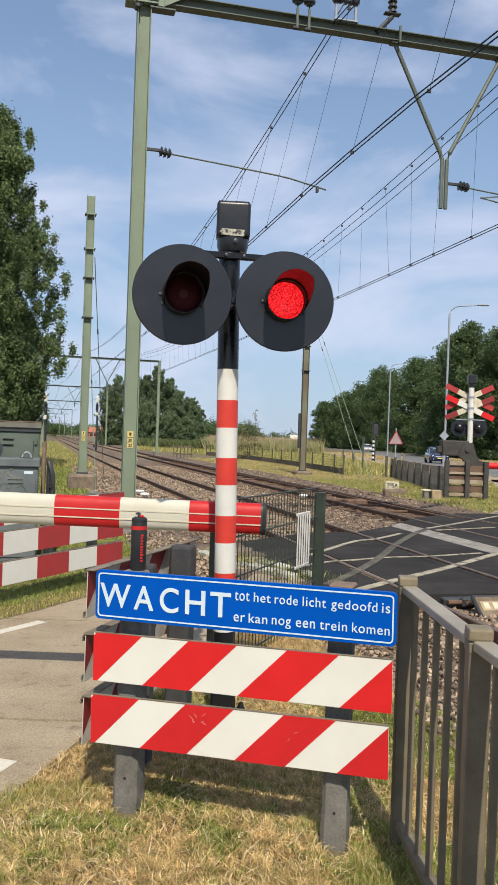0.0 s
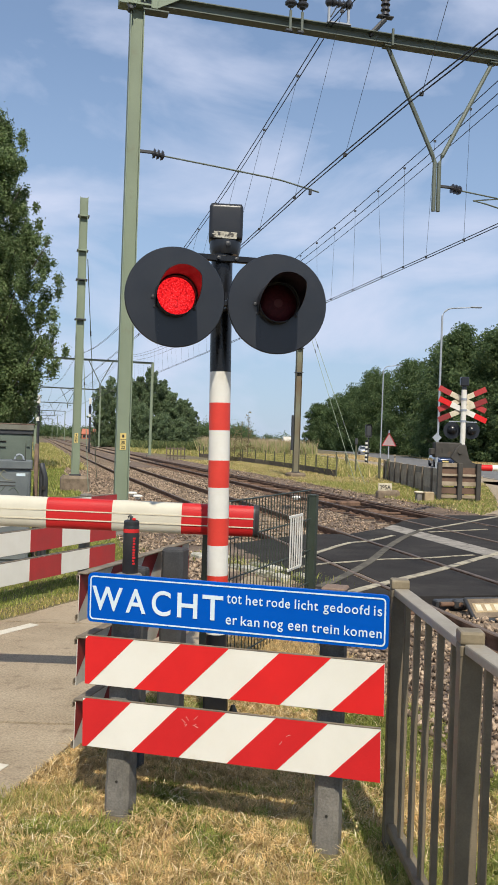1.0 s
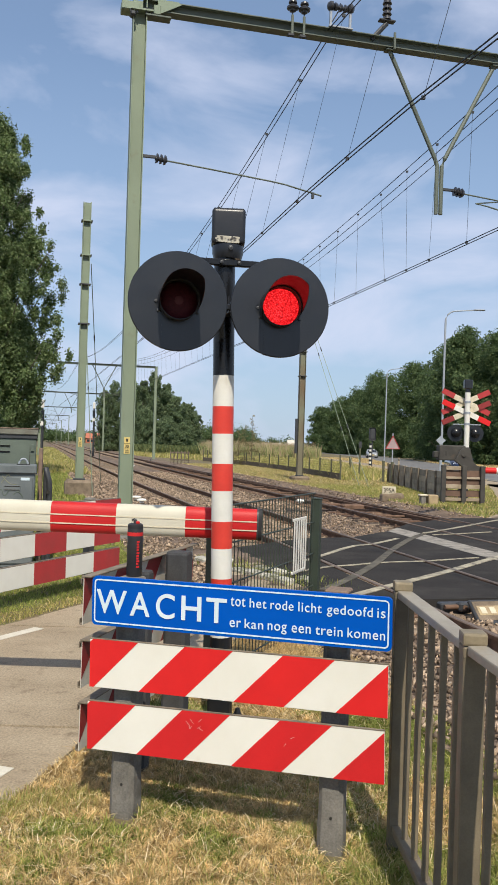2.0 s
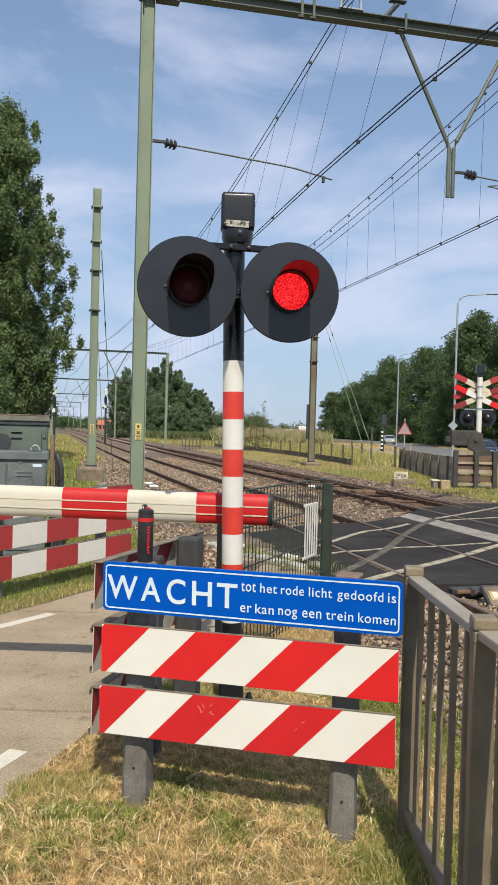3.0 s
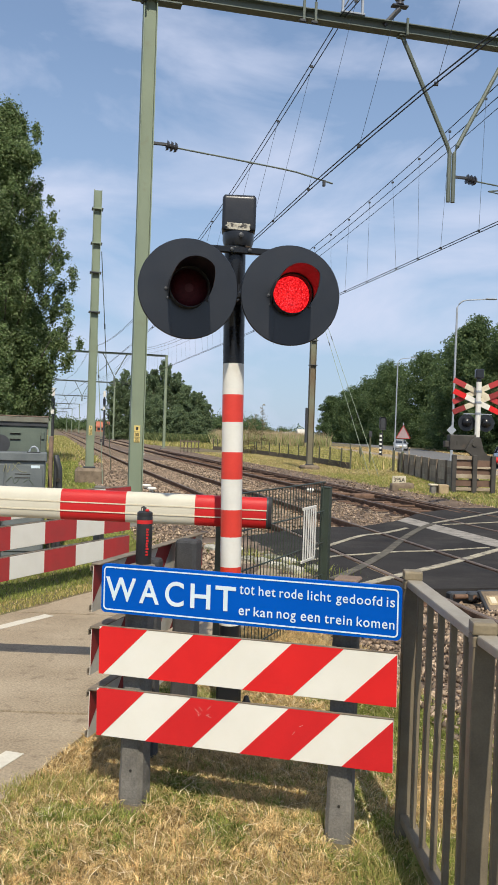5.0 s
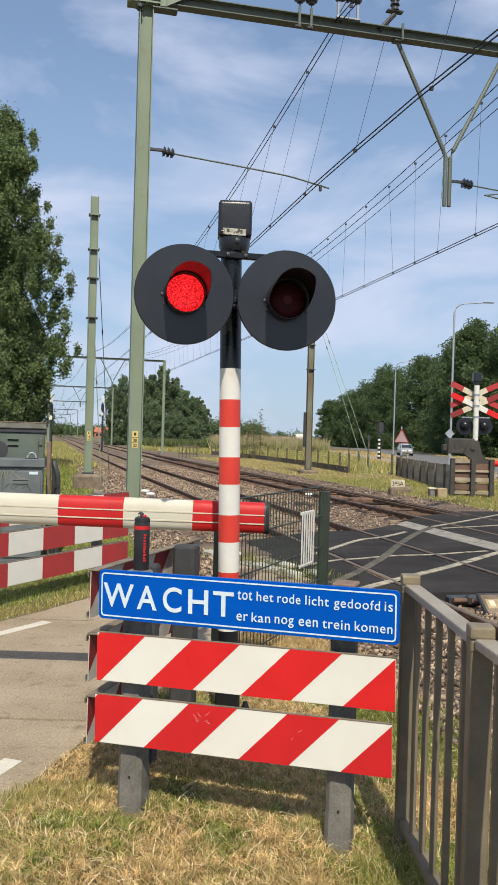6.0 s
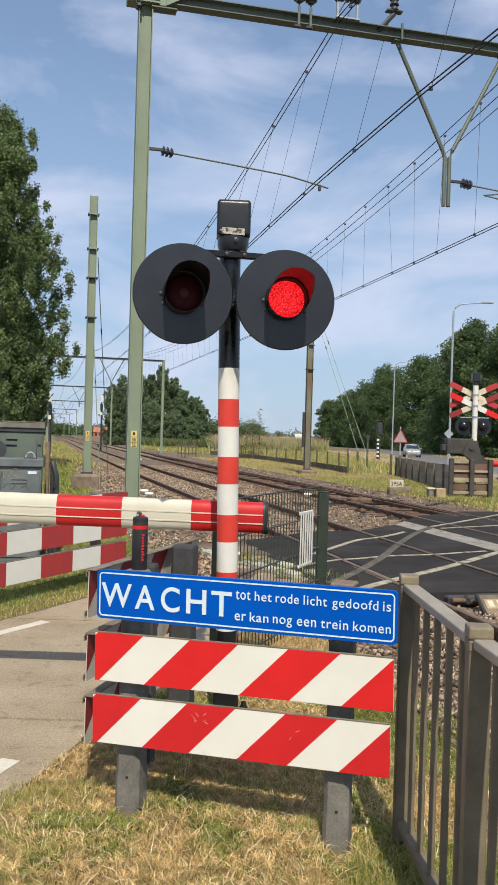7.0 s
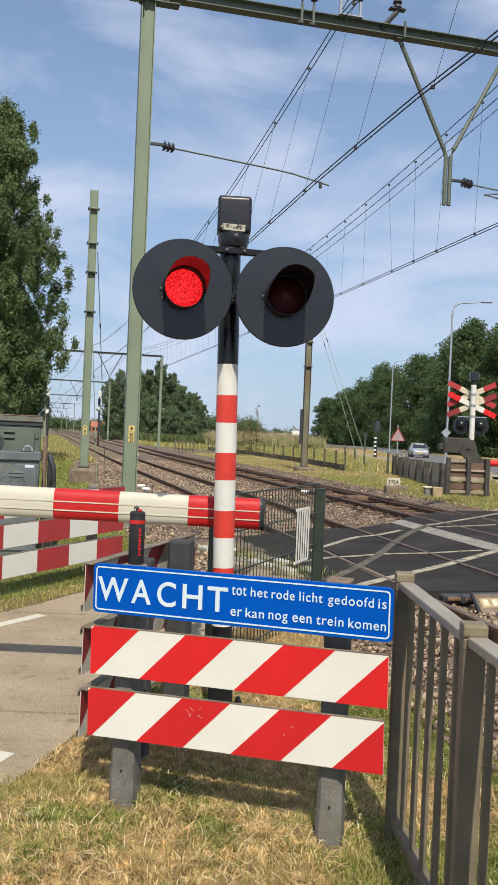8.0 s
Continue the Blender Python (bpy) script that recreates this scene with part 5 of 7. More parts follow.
def build_portal(s, z_beam=8.78, near=False, u0=1.38, u1=12.25):
    base = Matrix.Translation(on_line(s, 0)) @ Matrix.Rotation(TRACK_YAW, 4, "Z")
    por = thing("catenary_portal", base, "pale green steel portal carrying the overhead wires", "catenary portal", "catenary portals")
    for u in (u0, u1):
        bm = h_section(0.226, 0.24, z_beam + 0.17, 0.015)
        part("mast", bm, MAST_GREEN, por, "pale green H-section mast", m=Matrix.Translation((u, 0, 0)))
        part("foundation", box(0.6, 0.6, 0.5, (u, 0, -0.18), 0.03), POST_CONCRETE, por)
        if near:
            part("beam_joint", box(0.42, 0.3, 0.03, (u + 0.05, 0, z_beam - 0.03), 0.004), MAST_GREEN, por)
            for dx in (-0.16, -0.05, 0.1, 0.2):
                part("bolt", tube((u + dx, -0.11, z_beam - 0.09), (u + dx, -0.11, z_beam + 0.02), 0.018, seg=6), DARK_STEEL, por)
    ln = u1 - u0 - 0.1
    bm = h_section(0.18, 0.2, ln)
    bmesh.ops.transform(bm, matrix=Matrix.Translation((-ln / 2, 0, 0.09)) @ Matrix.Rotation(radians(90), 4, "Y"), verts=bm.verts)
    # beam and hangers take the green with shade painted in
    part("beam", bm, MAST_SHADED, por, "pale green beam over both tracks", m=Matrix.Translation(((u0 + u1) / 2, 0, z_beam)))
    # hanger between the tracks
    um = 6.92
    zb = z_beam
    for sgn in (-1, 1):
        bm = swept([(um + sgn * 1.05, 0, zb), (um + sgn * 0.1, 0, zb - 1.84), (um + sgn * 0.045, 0, zb - 1.98), (um + sgn * 0.045, 0, zb - 2.86)], 0.04, 8)
        part("hanger", bm, MAST_SHADED, por, "bent tubular hanger")
        part("hanger_foot", box(0.14, 0.16, 0.03, (um + sgn * 1.05, 0, zb - 0.02)), MAST_SHADED, por)
    for tu, src, sign in ((WIRED[0], u0 + 0.13, 1), (WIRED[1], um + 0.1, 1)):
        z_a = z_beam - 2.4
        insulator((src + 0.2, 0, z_a - 0.008), (src + 0.4, 0, z_a - 0.035), por, 3, 0.088 if near else 0.06)
        part("bracket", box(0.25, 0.04, 0.05, (src + 0.1, 0, z_a + 0.005), 0.006), DARK_STEEL, por)
        tip = tu - 0.33
        part("steady_arm", swept([(src + 0.4, 0, z_a - 0.035), (src + 1.2, 0, z_a - 0.1), (tip - 0.75, 0, z_a - 0.19), (tip - 0.5, 0, z_a - 0.22), (tip + 0.16, 0, z_a - 0.35)], 0.014, 6), MAST_SHADED, por, "thin steady arm")
        part("wire_clamp", box(0.04, 0.06, 0.1, (tip, 0, z_a - 0.36)), DARK_STEEL, por)
    if near:
        for u in (WIRED[0] - 0.83, WIRED[0] - 0.62):
            part("clamp_rod", box(0.045, 0.03, 0.36, (u, -0.125, zb + 0.1), 0.006), MAST_SHADED, por)
            part("clamp_foot", box(0.12, 0.06, 0.06, (u - 0.02, -0.12, zb - 0.07), 0.015), DARK_STEEL, por)
            part("clamp_pin", tube((u, -0.12, zb + 0.25), (u, -0.12, zb + 0.42), 0.012, seg=8), DARK_STEEL, por)
            part("insulator", lathe([(0.02, 0.0), (0.055, 0.01), (0.06, 0.03), (0.1, 0.05), (0.105, 0.08), (0.07, 0.11), (0.045, 0.13), (0.075, 0.15), (0.07, 0.18), (0.03, 0.21), (0.0, 0.215)], 20), INSULATOR, por, "dark bell insulator", smooth=40, m=Matrix.Translation((u, -0.12, zb + 0.33)))
        u = WIRED[0] - 0.13
        part("insulator_foot", box(0.44, 0.1, 0.03, (u + 0.19, -0.08, zb + 0.2), 0.004), LAMP_POST, por)
        for du in (0.0, 0.36):
            part("insulator_stand", box(0.04, 0.05, 0.36, (u + du, -0.1, zb + 0.38), 0.006), LAMP_POST, por, "pale steel stand")
            part("insulator_bell", lathe([(0.0, -0.07), (0.05, -0.06), (0.085, -0.02), (0.085, 0.02), (0.05, 0.06), (0.0, 0.07)], 18, m=Matrix.Translation((u + du, -0.1, zb + 0.55)) @ Matrix.Rotation(radians(90), 4, "Y")), INSULATOR, por, smooth=40)
        insulator((u + 0.05, -0.1, zb + 0.55), (u + 0.31, -0.1, zb + 0.53), por, 3, 0.075)
        part("stay", swept([(u + 0.04, -0.08, zb + 0.3), (u + 0.14, -0.08, zb + 0.48)], 0.012, 6), DARK_STEEL, por)
        u = WIRED[0] + 0.67
        part("stand_off", swept([(u, 0, zb + 0.12), (u + 0.27, -0.05, zb + 0.43)], 0.045, 8), DARK_STEEL, por)
        part("stand_off_foot", box(0.3, 0.12, 0.03, (u + 0.27, -0.05, zb + 0.47), 0.006), DARK_STEEL, por)
        insulator((u + 0.27, -0.05, zb + 0.47), (u + 0.27, -0.05, zb + 0.95), por, 5, 0.085)
        part("beam_clip", box(0.04, 0.04, 0.3, (um - 1.0, -0.13, zb + 0.1), 0.006), MAST_SHADED, por)
        part("end_plate", box(0.3, 0.26, 0.14, (u0 - 0.16, 0, zb + 0.02), 0.01), MAST_GREEN, por)
        part("end_bolt", box(0.09, 0.16, 0.08, (u0 - 0.12, -0.1, zb - 0.12), 0.02), DARK_STEEL, por)
        part("joint_block", box(0.11, 0.12, 0.16, (u0 + 0.27, -0.1, zb - 0.01), 0.012), MAST_GREEN, por)
        part("joint_flange", box(0.42, 0.2, 0.03, (u0 + 0.3, -0.05, zb - 0.1), 0.006), MAST_SHADED, por)
        part("gusset", prism([(u0 + 0.3, zb - 0.07), (u0 + 0.68, zb + 0.14), (u0 + 0.62, zb + 0.18), (u0 + 0.28, zb + 0.18)], 0.012, m=Matrix.Translation((0, -0.13, 0))), MAST_GREEN, por)
        number_plate(por, Matrix.Translation((u0 + 0.005, -0.012, 1.55)))
    return por


def z_messenger(s, spans, top):
    for a, b in zip(spans, spans[1:]):
        if a <= s <= b:
            t = (s - a) / (b - a)
            return top - (1.5 if b - a > 50 else 0.8) * 4 * t * (1 - t)
    return top


def build_wires(spans):
    for uc, top, extra in ((4.75, 8.95, ()), (8.65, 8.95, (-0.42,))):
        wires = thing("overhead_line", Matrix.Identity(4), "dark copper contact and carrying wires with thin droppers", "overhead line", "overhead lines")
        ss = list(np.arange(-46, 80, 2.0)) + list(np.arange(80, 440, 6.0))
        zc = 6.03
        gap = 0.035 if uc < 6 else 0.055

        def stagger(s):
            if uc < 6:
                return float(np.interp(s, [-46, 2, 8.15, 9.5, 11.8, 14.2, 18.6, 45, 77, 270], [5.0, 4.8, 4.57, 4.48, 4.42, 4.38, 4.41, 4.6, 4.75, 4.5]))
            return uc + 0.12 * math.sin((s - 14) * math.pi / 62)
        for off in (-gap, gap):
            part("contact_wire", swept([on_line(s, stagger(s) + off, zc) for s in ss], 0.0098, 5), WIRE, wires, "contact wire")
            part("carrying_wire", swept([on_line(s, uc + off * 1.3, z_messenger(s, spans, top) - (0.12 if uc > 6 and off > 0 else 0.0)) for s in ss], 0.0098, 5), WIRE, wires, "sagging carrying wire")
        for dz in extra:
            part("feeder_wire", swept([on_line(s, uc, z_messenger(s, spans, top + dz)) for s in ss], 0.008, 5), WIRE, wires, "feeder wire")
        k = 0
        for s in np.arange(-44.69, 38 if uc < 6 else 72, 2.42 if uc < 6 else 1.6):
            s = float(s)
            zt = z_messenger(s, spans, top)
            k += 1
            jog = 1.2 if uc < 6 else (0.3, -0.05, -0.32, 0.12)[k % 4]
            part("dropper", swept([on_line(s, uc, zt), on_line(s + jog, stagger(s), zc)], 0.0042, 4), WIRE, wires, "thin dropper wire")
            if s < 40:
                part("dropper_clamp", box(0.05, 0.035, 0.045, m=Matrix.Translation(on_line(s + jog, stagger(s), zc + 0.015))), WIRE, wires)
                part("dropper_clamp", box(0.06, 0.03, 0.045, m=Matrix.Translation(on_line(s, uc, zt))), WIRE, wires)


def build_anchor_mast(x, y, h, w, material, guys, label, plate=True):
    mast = thing("anchor_mast", pose(x, y, 0, 0, 0, 14), label, "catenary mast", "anchor masts")
    part("mast", h_section(w, 0.24, h), material, mast, "H-section steel mast")
    part("foundation", box(0.82, 0.8, 1.15, (0, 0, -0.12 if plate else -0.36), 0.08), FOUNDATION, mast, "rough concrete foundation")
    part("foot_plate", box(0.34, 0.32, 0.05, (0, 0, 0.475 if plate else 0.235), 0.008), DARK_STEEL, mast)
    for z in (h - 0.55, h - 1.55, h - 2.4, h - 3.55):
        part("bracket", box(w + 0.05, 0.247, 0.04, (0, 0, z), 0.006), DARK_STEEL if z < h - 2 else material, mast)
        for sx in (-1, 1):
            part("bolt", tube((sx * (w / 2 + 0.03), -0.15, z), (sx * (w / 2 + 0.03), 0.15, z), 0.02, seg=6), DARK_STEEL, mast)
    if plate:
        number_plate(mast, Matrix.Translation((0, -0.012, 1.55)))
    else:
        part("ladder_case", box(0.1, 0.14, 1.65, (-w / 2 - 0.08, 0, 2.1), 0.01), DARK_STEEL, mast, "dark upright cable case")
    inv = mast.matrix_basis.inverted()
    for a, b in guys:
        a, b = Vector(a), Vector(b)
        part("guy_wire", swept([inv @ a, inv @ b], 0.012, 6), MAST_GREEN, mast, "thin steel guy rod")
        part("guy_tensioner", swept([inv @ a.lerp(b, 0.28), inv @ a.lerp(b, 0.3)], 0.022, 8), DARK_STEEL, mast)
        part("guy_tensioner", swept([inv @ a.lerp(b, 0.7), inv @ a.lerp(b, 0.72)], 0.022, 8), DARK_STEEL, mast)


def build_rail_signal(p, h):
    sig = thing("railway_signal", Matrix.Translation(p), "small white and black railway light signal on a post", "railway signal", "railway signals")
    part("post", tube((0, 0, 0), (0, 0, h), 0.07), DARK_STEEL, sig)
    part("head", box(0.24, 0.16, 0.62, (0, 0, h - 0.2), 0.04), WHITE_PAINT, sig, "white signal head")
    part("lower_head", box(0.26, 0.18, 0.6, (0, 0, h - 0.95), 0.04), BLACK_PAINT, sig)
    part("number_plate", box(0.22, 0.03, 0.3, (0, -0.12, h - 1.6)), WHITE_PAINT, sig)
    part("ladder", box(0.16, 0.04, h - 1.0, (0, 0.2, (h - 1.0) / 2)), DARK_STEEL, sig)


# ---- the far side of the crossing ----
def build_far_signal():
    sig = thing("crossing_signal", pose(6.93, 26.9, 0), "white-poled crossing signal seen from behind with red and white crosses", "crossing signal")
    part("pole", tube((0, 0, 1.75), (0, 0, 3.5), 0.085, seg=24), WHITE_PAINT, sig, "white pole", smooth=30)
    part("pole_base", tube((0, 0, -0.1), (0, 0, 1.75), 0.1, seg=20), DARK_STEEL, sig, smooth=30)
    part("bell_box", box(0.26, 0.22, 0.3, (0, 0, 3.76), 0.03), BLACK_PAINT, sig)
    part("neck", tube((0, 0, 3.5), (0, 0, 3.66), 0.07), BLACK_PAINT, sig)

    def cross(y, z, fore, aft, ang=24, ln=0.84, w=0.17):
        for sgn, (red, cream), dy in ((1, fore, -0.016), (-1, aft, 0.016)):
            m = Matrix.Translation((0, y, z)) @ Matrix.Rotation(radians(sgn * ang), 4, "Y")
            arm = part("cross_board", box(2 * ln, 0.025, w, (0, dy, 0), 0.004), cream, sig, "white cross board with red ends", m=m)
            for e in (-1, 1):
                part("red_end", box(0.42, 0.031, w + 0.004, (e * (ln - 0.21), dy, 0), 0.003), red, arm)
    cross(0.125, 2.86, (RED_PAINT, WHITE_PAINT), (DULL_RED, BONE))
    cross(0.2, 3.2, (FAR_RED, BONE), (FAR_RED, BONE), ang=25)
    for z in (3.2, 2.85, 2.5):
        part("clamp", tube((0, 0, z - 0.03), (0, 0, z + 0.03), 0.1, seg=20), LAMP_POST, sig, smooth=30)
    part("crossbar", box(0.9, 0.03, 0.03, (0, 0.02, 2.48)), LAMP_POST, sig)
    for dx in (-0.31, 0.31):
        part("backboard", lathe([(0.0, 0.0), (0.27, 0.0), (0.275, -0.012), (0.0, -0.012)], 36, m=Matrix.Translation((dx, 0.16, 2.2)) @ Matrix.Rotation(radians(90), 4, "X")), BLACK_PAINT, sig, smooth=30)
        part("lamp_body", lathe([(0.15, 0.0), (0.14, 0.08), (0.08, 0.13), (0.0, 0.14)], 20, m=Matrix.Translation((dx, 0.14, 2.2)) @ Matrix.Rotation(radians(90), 4, "X")), BLACK_GLOSS, sig, smooth=40)
    mach = thing("crossing_barrier", pose(6.8, 26.4, 0), "grey-brown barrier machine with its lowered red and white arm", "barrier")
    part("housing", box(0.82, 0.46, 0.48, (-0.48, 0, 1.56), 0.04, seg=2), MACHINE_GREY, mach)
    part("front_box", box(0.15, 0.3, 0.2, (-0.95, 0, 1.5), 0.02), MACHINE_GREY, mach)
    part("slot", box(0.05, 0.01, 0.14, (-0.68, -0.232, 1.54)), INK, mach)
    outline = [(-0.3, 1.62), (-0.16, 1.74), (0.02, 1.72), (0.06, 1.55), (0.11, 1.31), (0.22, 1.19), (0.46, 1.15), (0.46, 0.93), (0.3, 0.91), (0.1, 0.94), (-0.06, 1.02), (-0.22, 1.18), (-0.45, 1.32)]
    part("arm_carrier", prism(outline, 0.12, m=Matrix.Translation((0, -0.4, 0)), bevel=0.015), MACHINE_GREY, mach, "curved steel arm carrier")
    part("axle", tube((-0.17, -0.44, 1.52), (-0.17, 0.3, 1.52), 0.07, seg=16), MACHINE_GREY, mach)
    part("stand", box(0.18, 0.3, 1.3, (-0.12, -0.12, 0.65), 0.02), MACHINE_GREY, mach)
    x = 0.0
    for k in range(10):
        part("section", tube((x, 0, 0), (x + 0.42, 0, 0), 0.095, seg=24), CREAM_PAINT if k % 2 else RED_PAINT, mach, smooth=30, m=pose(0.43, -0.34, 1.05))
        x += 0.42
    fence = thing("plank_barrier", pose(6.05, 25.9, 0), "brown and white plank barrier round the far signal", "fence")
    for x in (-0.05, 0.58, 1.15):
        part("post", box(0.14, 0.14, 1.2, (x, 0, 0.58), 0.015), MACHINE_GREY, fence)
    for z in (0.32, 0.68, 0.93):
        part("plank", box(1.24, 0.05, 0.2, (0.55, 0.1, z), 0.006), WOOD_RUST, fence, "red-brown plank")
    for z, h in ((0.14, 0.1), (0.53, 0.13), (0.8, 0.07)):
        part("plank", box(1.24, 0.05, h, (0.55, 0.04, z), 0.006), DULL_CREAM, fence, "cream plank")
    part("plank", box(0.48, 0.05, 0.12, (0.25, 0.04, 1.1), 0.006), DULL_CREAM, fence, "short cream plank")


def build_plank_wall():
    wall = thing("plank_fence", Matrix.Identity(4), "low dark weathered fence of upright planks", "fence")
    a, b = Vector((6.85, 41.0, 0)), Vector((6.45, 27.3, 0))
    rng = random.Random(3)
    d = (b - a).normalized()
    ang = math.atan2(d.y, d.x)
    bays = 8
    me = mesh_of(box((b - a).length / bays - 0.03, 0.045, 0.225, (0, 0, 0.11), 0.008), "plank", WALL_WOOD)
    for k in range(bays):
        p = a.lerp(b, (k + 0.5) / bays)
        dz = rng.uniform(-0.012, 0.014)
        for i in range(4):
            place(new("plank", me), wall, Matrix.Translation((p.x, p.y, dz + 0.23 * i)) @ Matrix.Rotation(ang + rng.uniform(-0.004, 0.004), 4, "Z"))
    for k in range(bays + 1):
        p = a.lerp(b, k / bays)
        part("post", box(0.08, 0.08, 0.94 + rng.uniform(-0.02, 0.03), (0, 0.0, 0.46), 0.01), WALL_POST, wall, m=Matrix.Translation((p.x - 0.05, p.y, 0)) @ Matrix.Rotation(ang, 4, "Z"))
    low = thing("wire_fence", Matrix.Identity(4), "wire fence with dark kickboard along the field", "fence")
    line = bezier_line([(-4.2, 78.0, 0), (-3.1, 75.0, 0), (-1.22, 69.5, 0), (0.79, 61.8, 0), (2.0, 56.5, 0), (3.06, 51.2, 0), (3.9, 46.0, 0), (4.55, 41.6, 0)], 4)
    for p, q in zip(line, line[1:]):
        part("kickboard", ribbon([p, q], 0.06, 0.0, 0.34), WOOD_DARK, low)
        for z in (0.46, 0.58, 0.7, 0.82, 0.94):
            part("wire", swept([p + Vector((0, 0, z)), q + Vector((0, 0, z))], 0.006, 4), FENCE_OLIVE, low)
    for p in line[::2]:
        part("post", box(0.08, 0.08, 1.02, (0, 0, 0.51)), FENCE_OLIVE, low, m=Matrix.Translation(p))
    gate = thing("picket_gate", pose(-5.3, 64.6, 0, 0, 0, -20), "short brown timber gate by the tracks", "gate")
    for k in range(6):
        part("picket", box(0.07, 0.05, 1.0, (0.3 * k - 0.75, 0, 0.5)), WOOD_DARK, gate)
    for z in (0.3, 0.85):
        part("rail", box(1.65, 0.06, 0.09, (0, 0.05, z)), WOOD_DARK, gate)
    posts = thing("paddock_fence", Matrix.Identity(4), "grey timber posts and wire by the road path", "fence")
    for x, y, h in ((6.5, 40.6, 1.05), (6.72, 39.4, 1.02), (6.3, 52, 1.0), (7.2, 60, 1.0), (7.6, 70, 1.0)):
        part("post", box(0.11, 0.11, h, (0, 0, h / 2), 0.01), FENCE_OLIVE, posts, m=pose(x, y, 0))
    tag = thing("small_sign", pose(5.8, 44, 0), "small plate on a thin grey post in the weeds", "road sign")
    part("post", tube((0, 0, 0), (0, 0, 1.8), 0.05), FENCE_OLIVE, tag)
    part("plate", box(0.16, 0.03, 0.32, (0, -0.06, 1.8), 0.01), DARK_STEEL, tag)


def build_lamp_post(x, y, h, reach):
    lamp = thing("street_lamp", pose(x, y, 0), "tall galvanised street lamp with curved arm", "street lamp", "street lamps")
    pts = [(0, 0, 0), (0, 0, 2.0), (0.02, 0, h - 0.7)] + [(0.55 - 0.55 * math.cos(a), 0, h - 0.65 + 0.6 * math.sin(a)) for a in (0.3, 0.7, 1.1, 1.5)] + [(reach - 0.28, 0, h + 0.03)]
    part("pole", swept(pts, 0.064, 12, taper=0.5), LAMP_POST, lamp)
    part("luminaire", box(0.62, 0.22, 0.07, (reach, 0, h + 0.045), 0.03, m=None), LAMP_POST, lamp, "flat grey luminaire")


def build_road_signs():
    tri = thing("warning_triangle", pose(10.22, 60, 0), "back of a red-edged triangular warning sign on a post", "road sign")
    part("post", tube((0, 0, 0), (0, 0, 2.75), 0.045), LAMP_POST, tri)
    part("plate", prism([(-0.48, 1.66), (0.48, 1.66), (0.05, 2.5), (-0.05, 2.5)], 0.02, m=Matrix.Translation((0, -0.06, 0))), SIGN_PINK, tri, "faded pink plate")
    for a, b in (((-0.5, 1.64), (0.5, 1.64)), ((0.5, 1.64), (0.0, 2.55)), ((-0.5, 1.64), (0.0, 2.55))):
        part("red_edge", swept([(a[0], -0.07, a[1]), (b[0], -0.07, b[1])], 0.027, 6), FAR_RED, tri)
    dia = thing("priority_sign", pose(10.1, 44.5, 0), "small grey diamond sign seen from behind", "road sign")
    part("post", tube((0, 0, 0), (0, 0, 2.4), 0.035), LAMP_POST, dia)
    part("plate", box(0.36, 0.02, 0.36, (0, 0, 0), 0.004), LAMP_POST, dia, m=pose(0, -0.05, 2.15, 0, 45, 0))
    bol = thing("striped_bollard", pose(11.55, 80, 0), "black and white striped marker post by the road", "marker post")
    for k in range(11):
        part("band", tube((0, 0, k * 0.19), (0, 0, (k + 1) * 0.19), 0.15, seg=14), WHITE_PAINT if k % 2 else BLACK_PAINT, bol)
    for x, y in ((13.9, 78),):
        low = thing("edge_marker", pose(x, y, 0), "short white roadside edge marker", "marker post", "edge markers")
        part("post", box(0.14, 0.1, 0.85, (0, 0, 0.42), 0.02), DULL_CREAM, low)
        part("reflector", box(0.1, 0.02, 0.14, (0, -0.055, 0.62)), INK, low)
    board = thing("dark_sign_board", pose(11.1, 76, 0), "dark square sign board on a post against the trees", "road sign")
    part("post", tube((0, 0, 0), (0, 0, 3.0), 0.05), DARK_STEEL, board)
    part("board", box(0.6, 0.1, 1.2, (0, 0, 2.92), 0.22, seg=3), DARK_STEEL, board)


def build_markers():
    m395 = thing("track_marker", pose(4.5, 27.0, -0.1, 0, 0, 4), "rounded concrete block with cream number plate", "track marker")
    part("block", box(0.66, 0.46, 0.34, (0.06, -0.12, 0.13), 0.1, seg=3), FOUNDATION, m395, smooth=50)
    part("block_shoulder", box(0.5, 0.4, 0.36, (0.24, 0.0, 0.14), 0.11, seg=3), FOUNDATION, m395, smooth=50)
    plate = part("plate", box(0.44, 0.05, 0.26, (0, -0.1, 0.4), 0.01), BONE, m395, "cream plate")
    part("figures", lettering("395A", 0.36, 0.14, 0.004, 0.01), INK, plate, m=pose(-0.18, -0.128, 0.335))
    blk = thing("track_box", pose(5.33, 25.1, -0.06, 0, 0, 8), "small tan box beside a grey pedestal", "track box")
    part("box", box(0.3, 0.3, 0.36, (0.17, 0, 0.18), 0.02), BLOCK, blk)
    part("pedestal", box(0.16, 0.18, 0.34, (-0.12, 0, 0.15), 0.02), POST_CONCRETE, blk)
    part("cover", box(0.24, 0.24, 0.06, (-0.12, 0, 0.34), 0.02), BONE, blk)


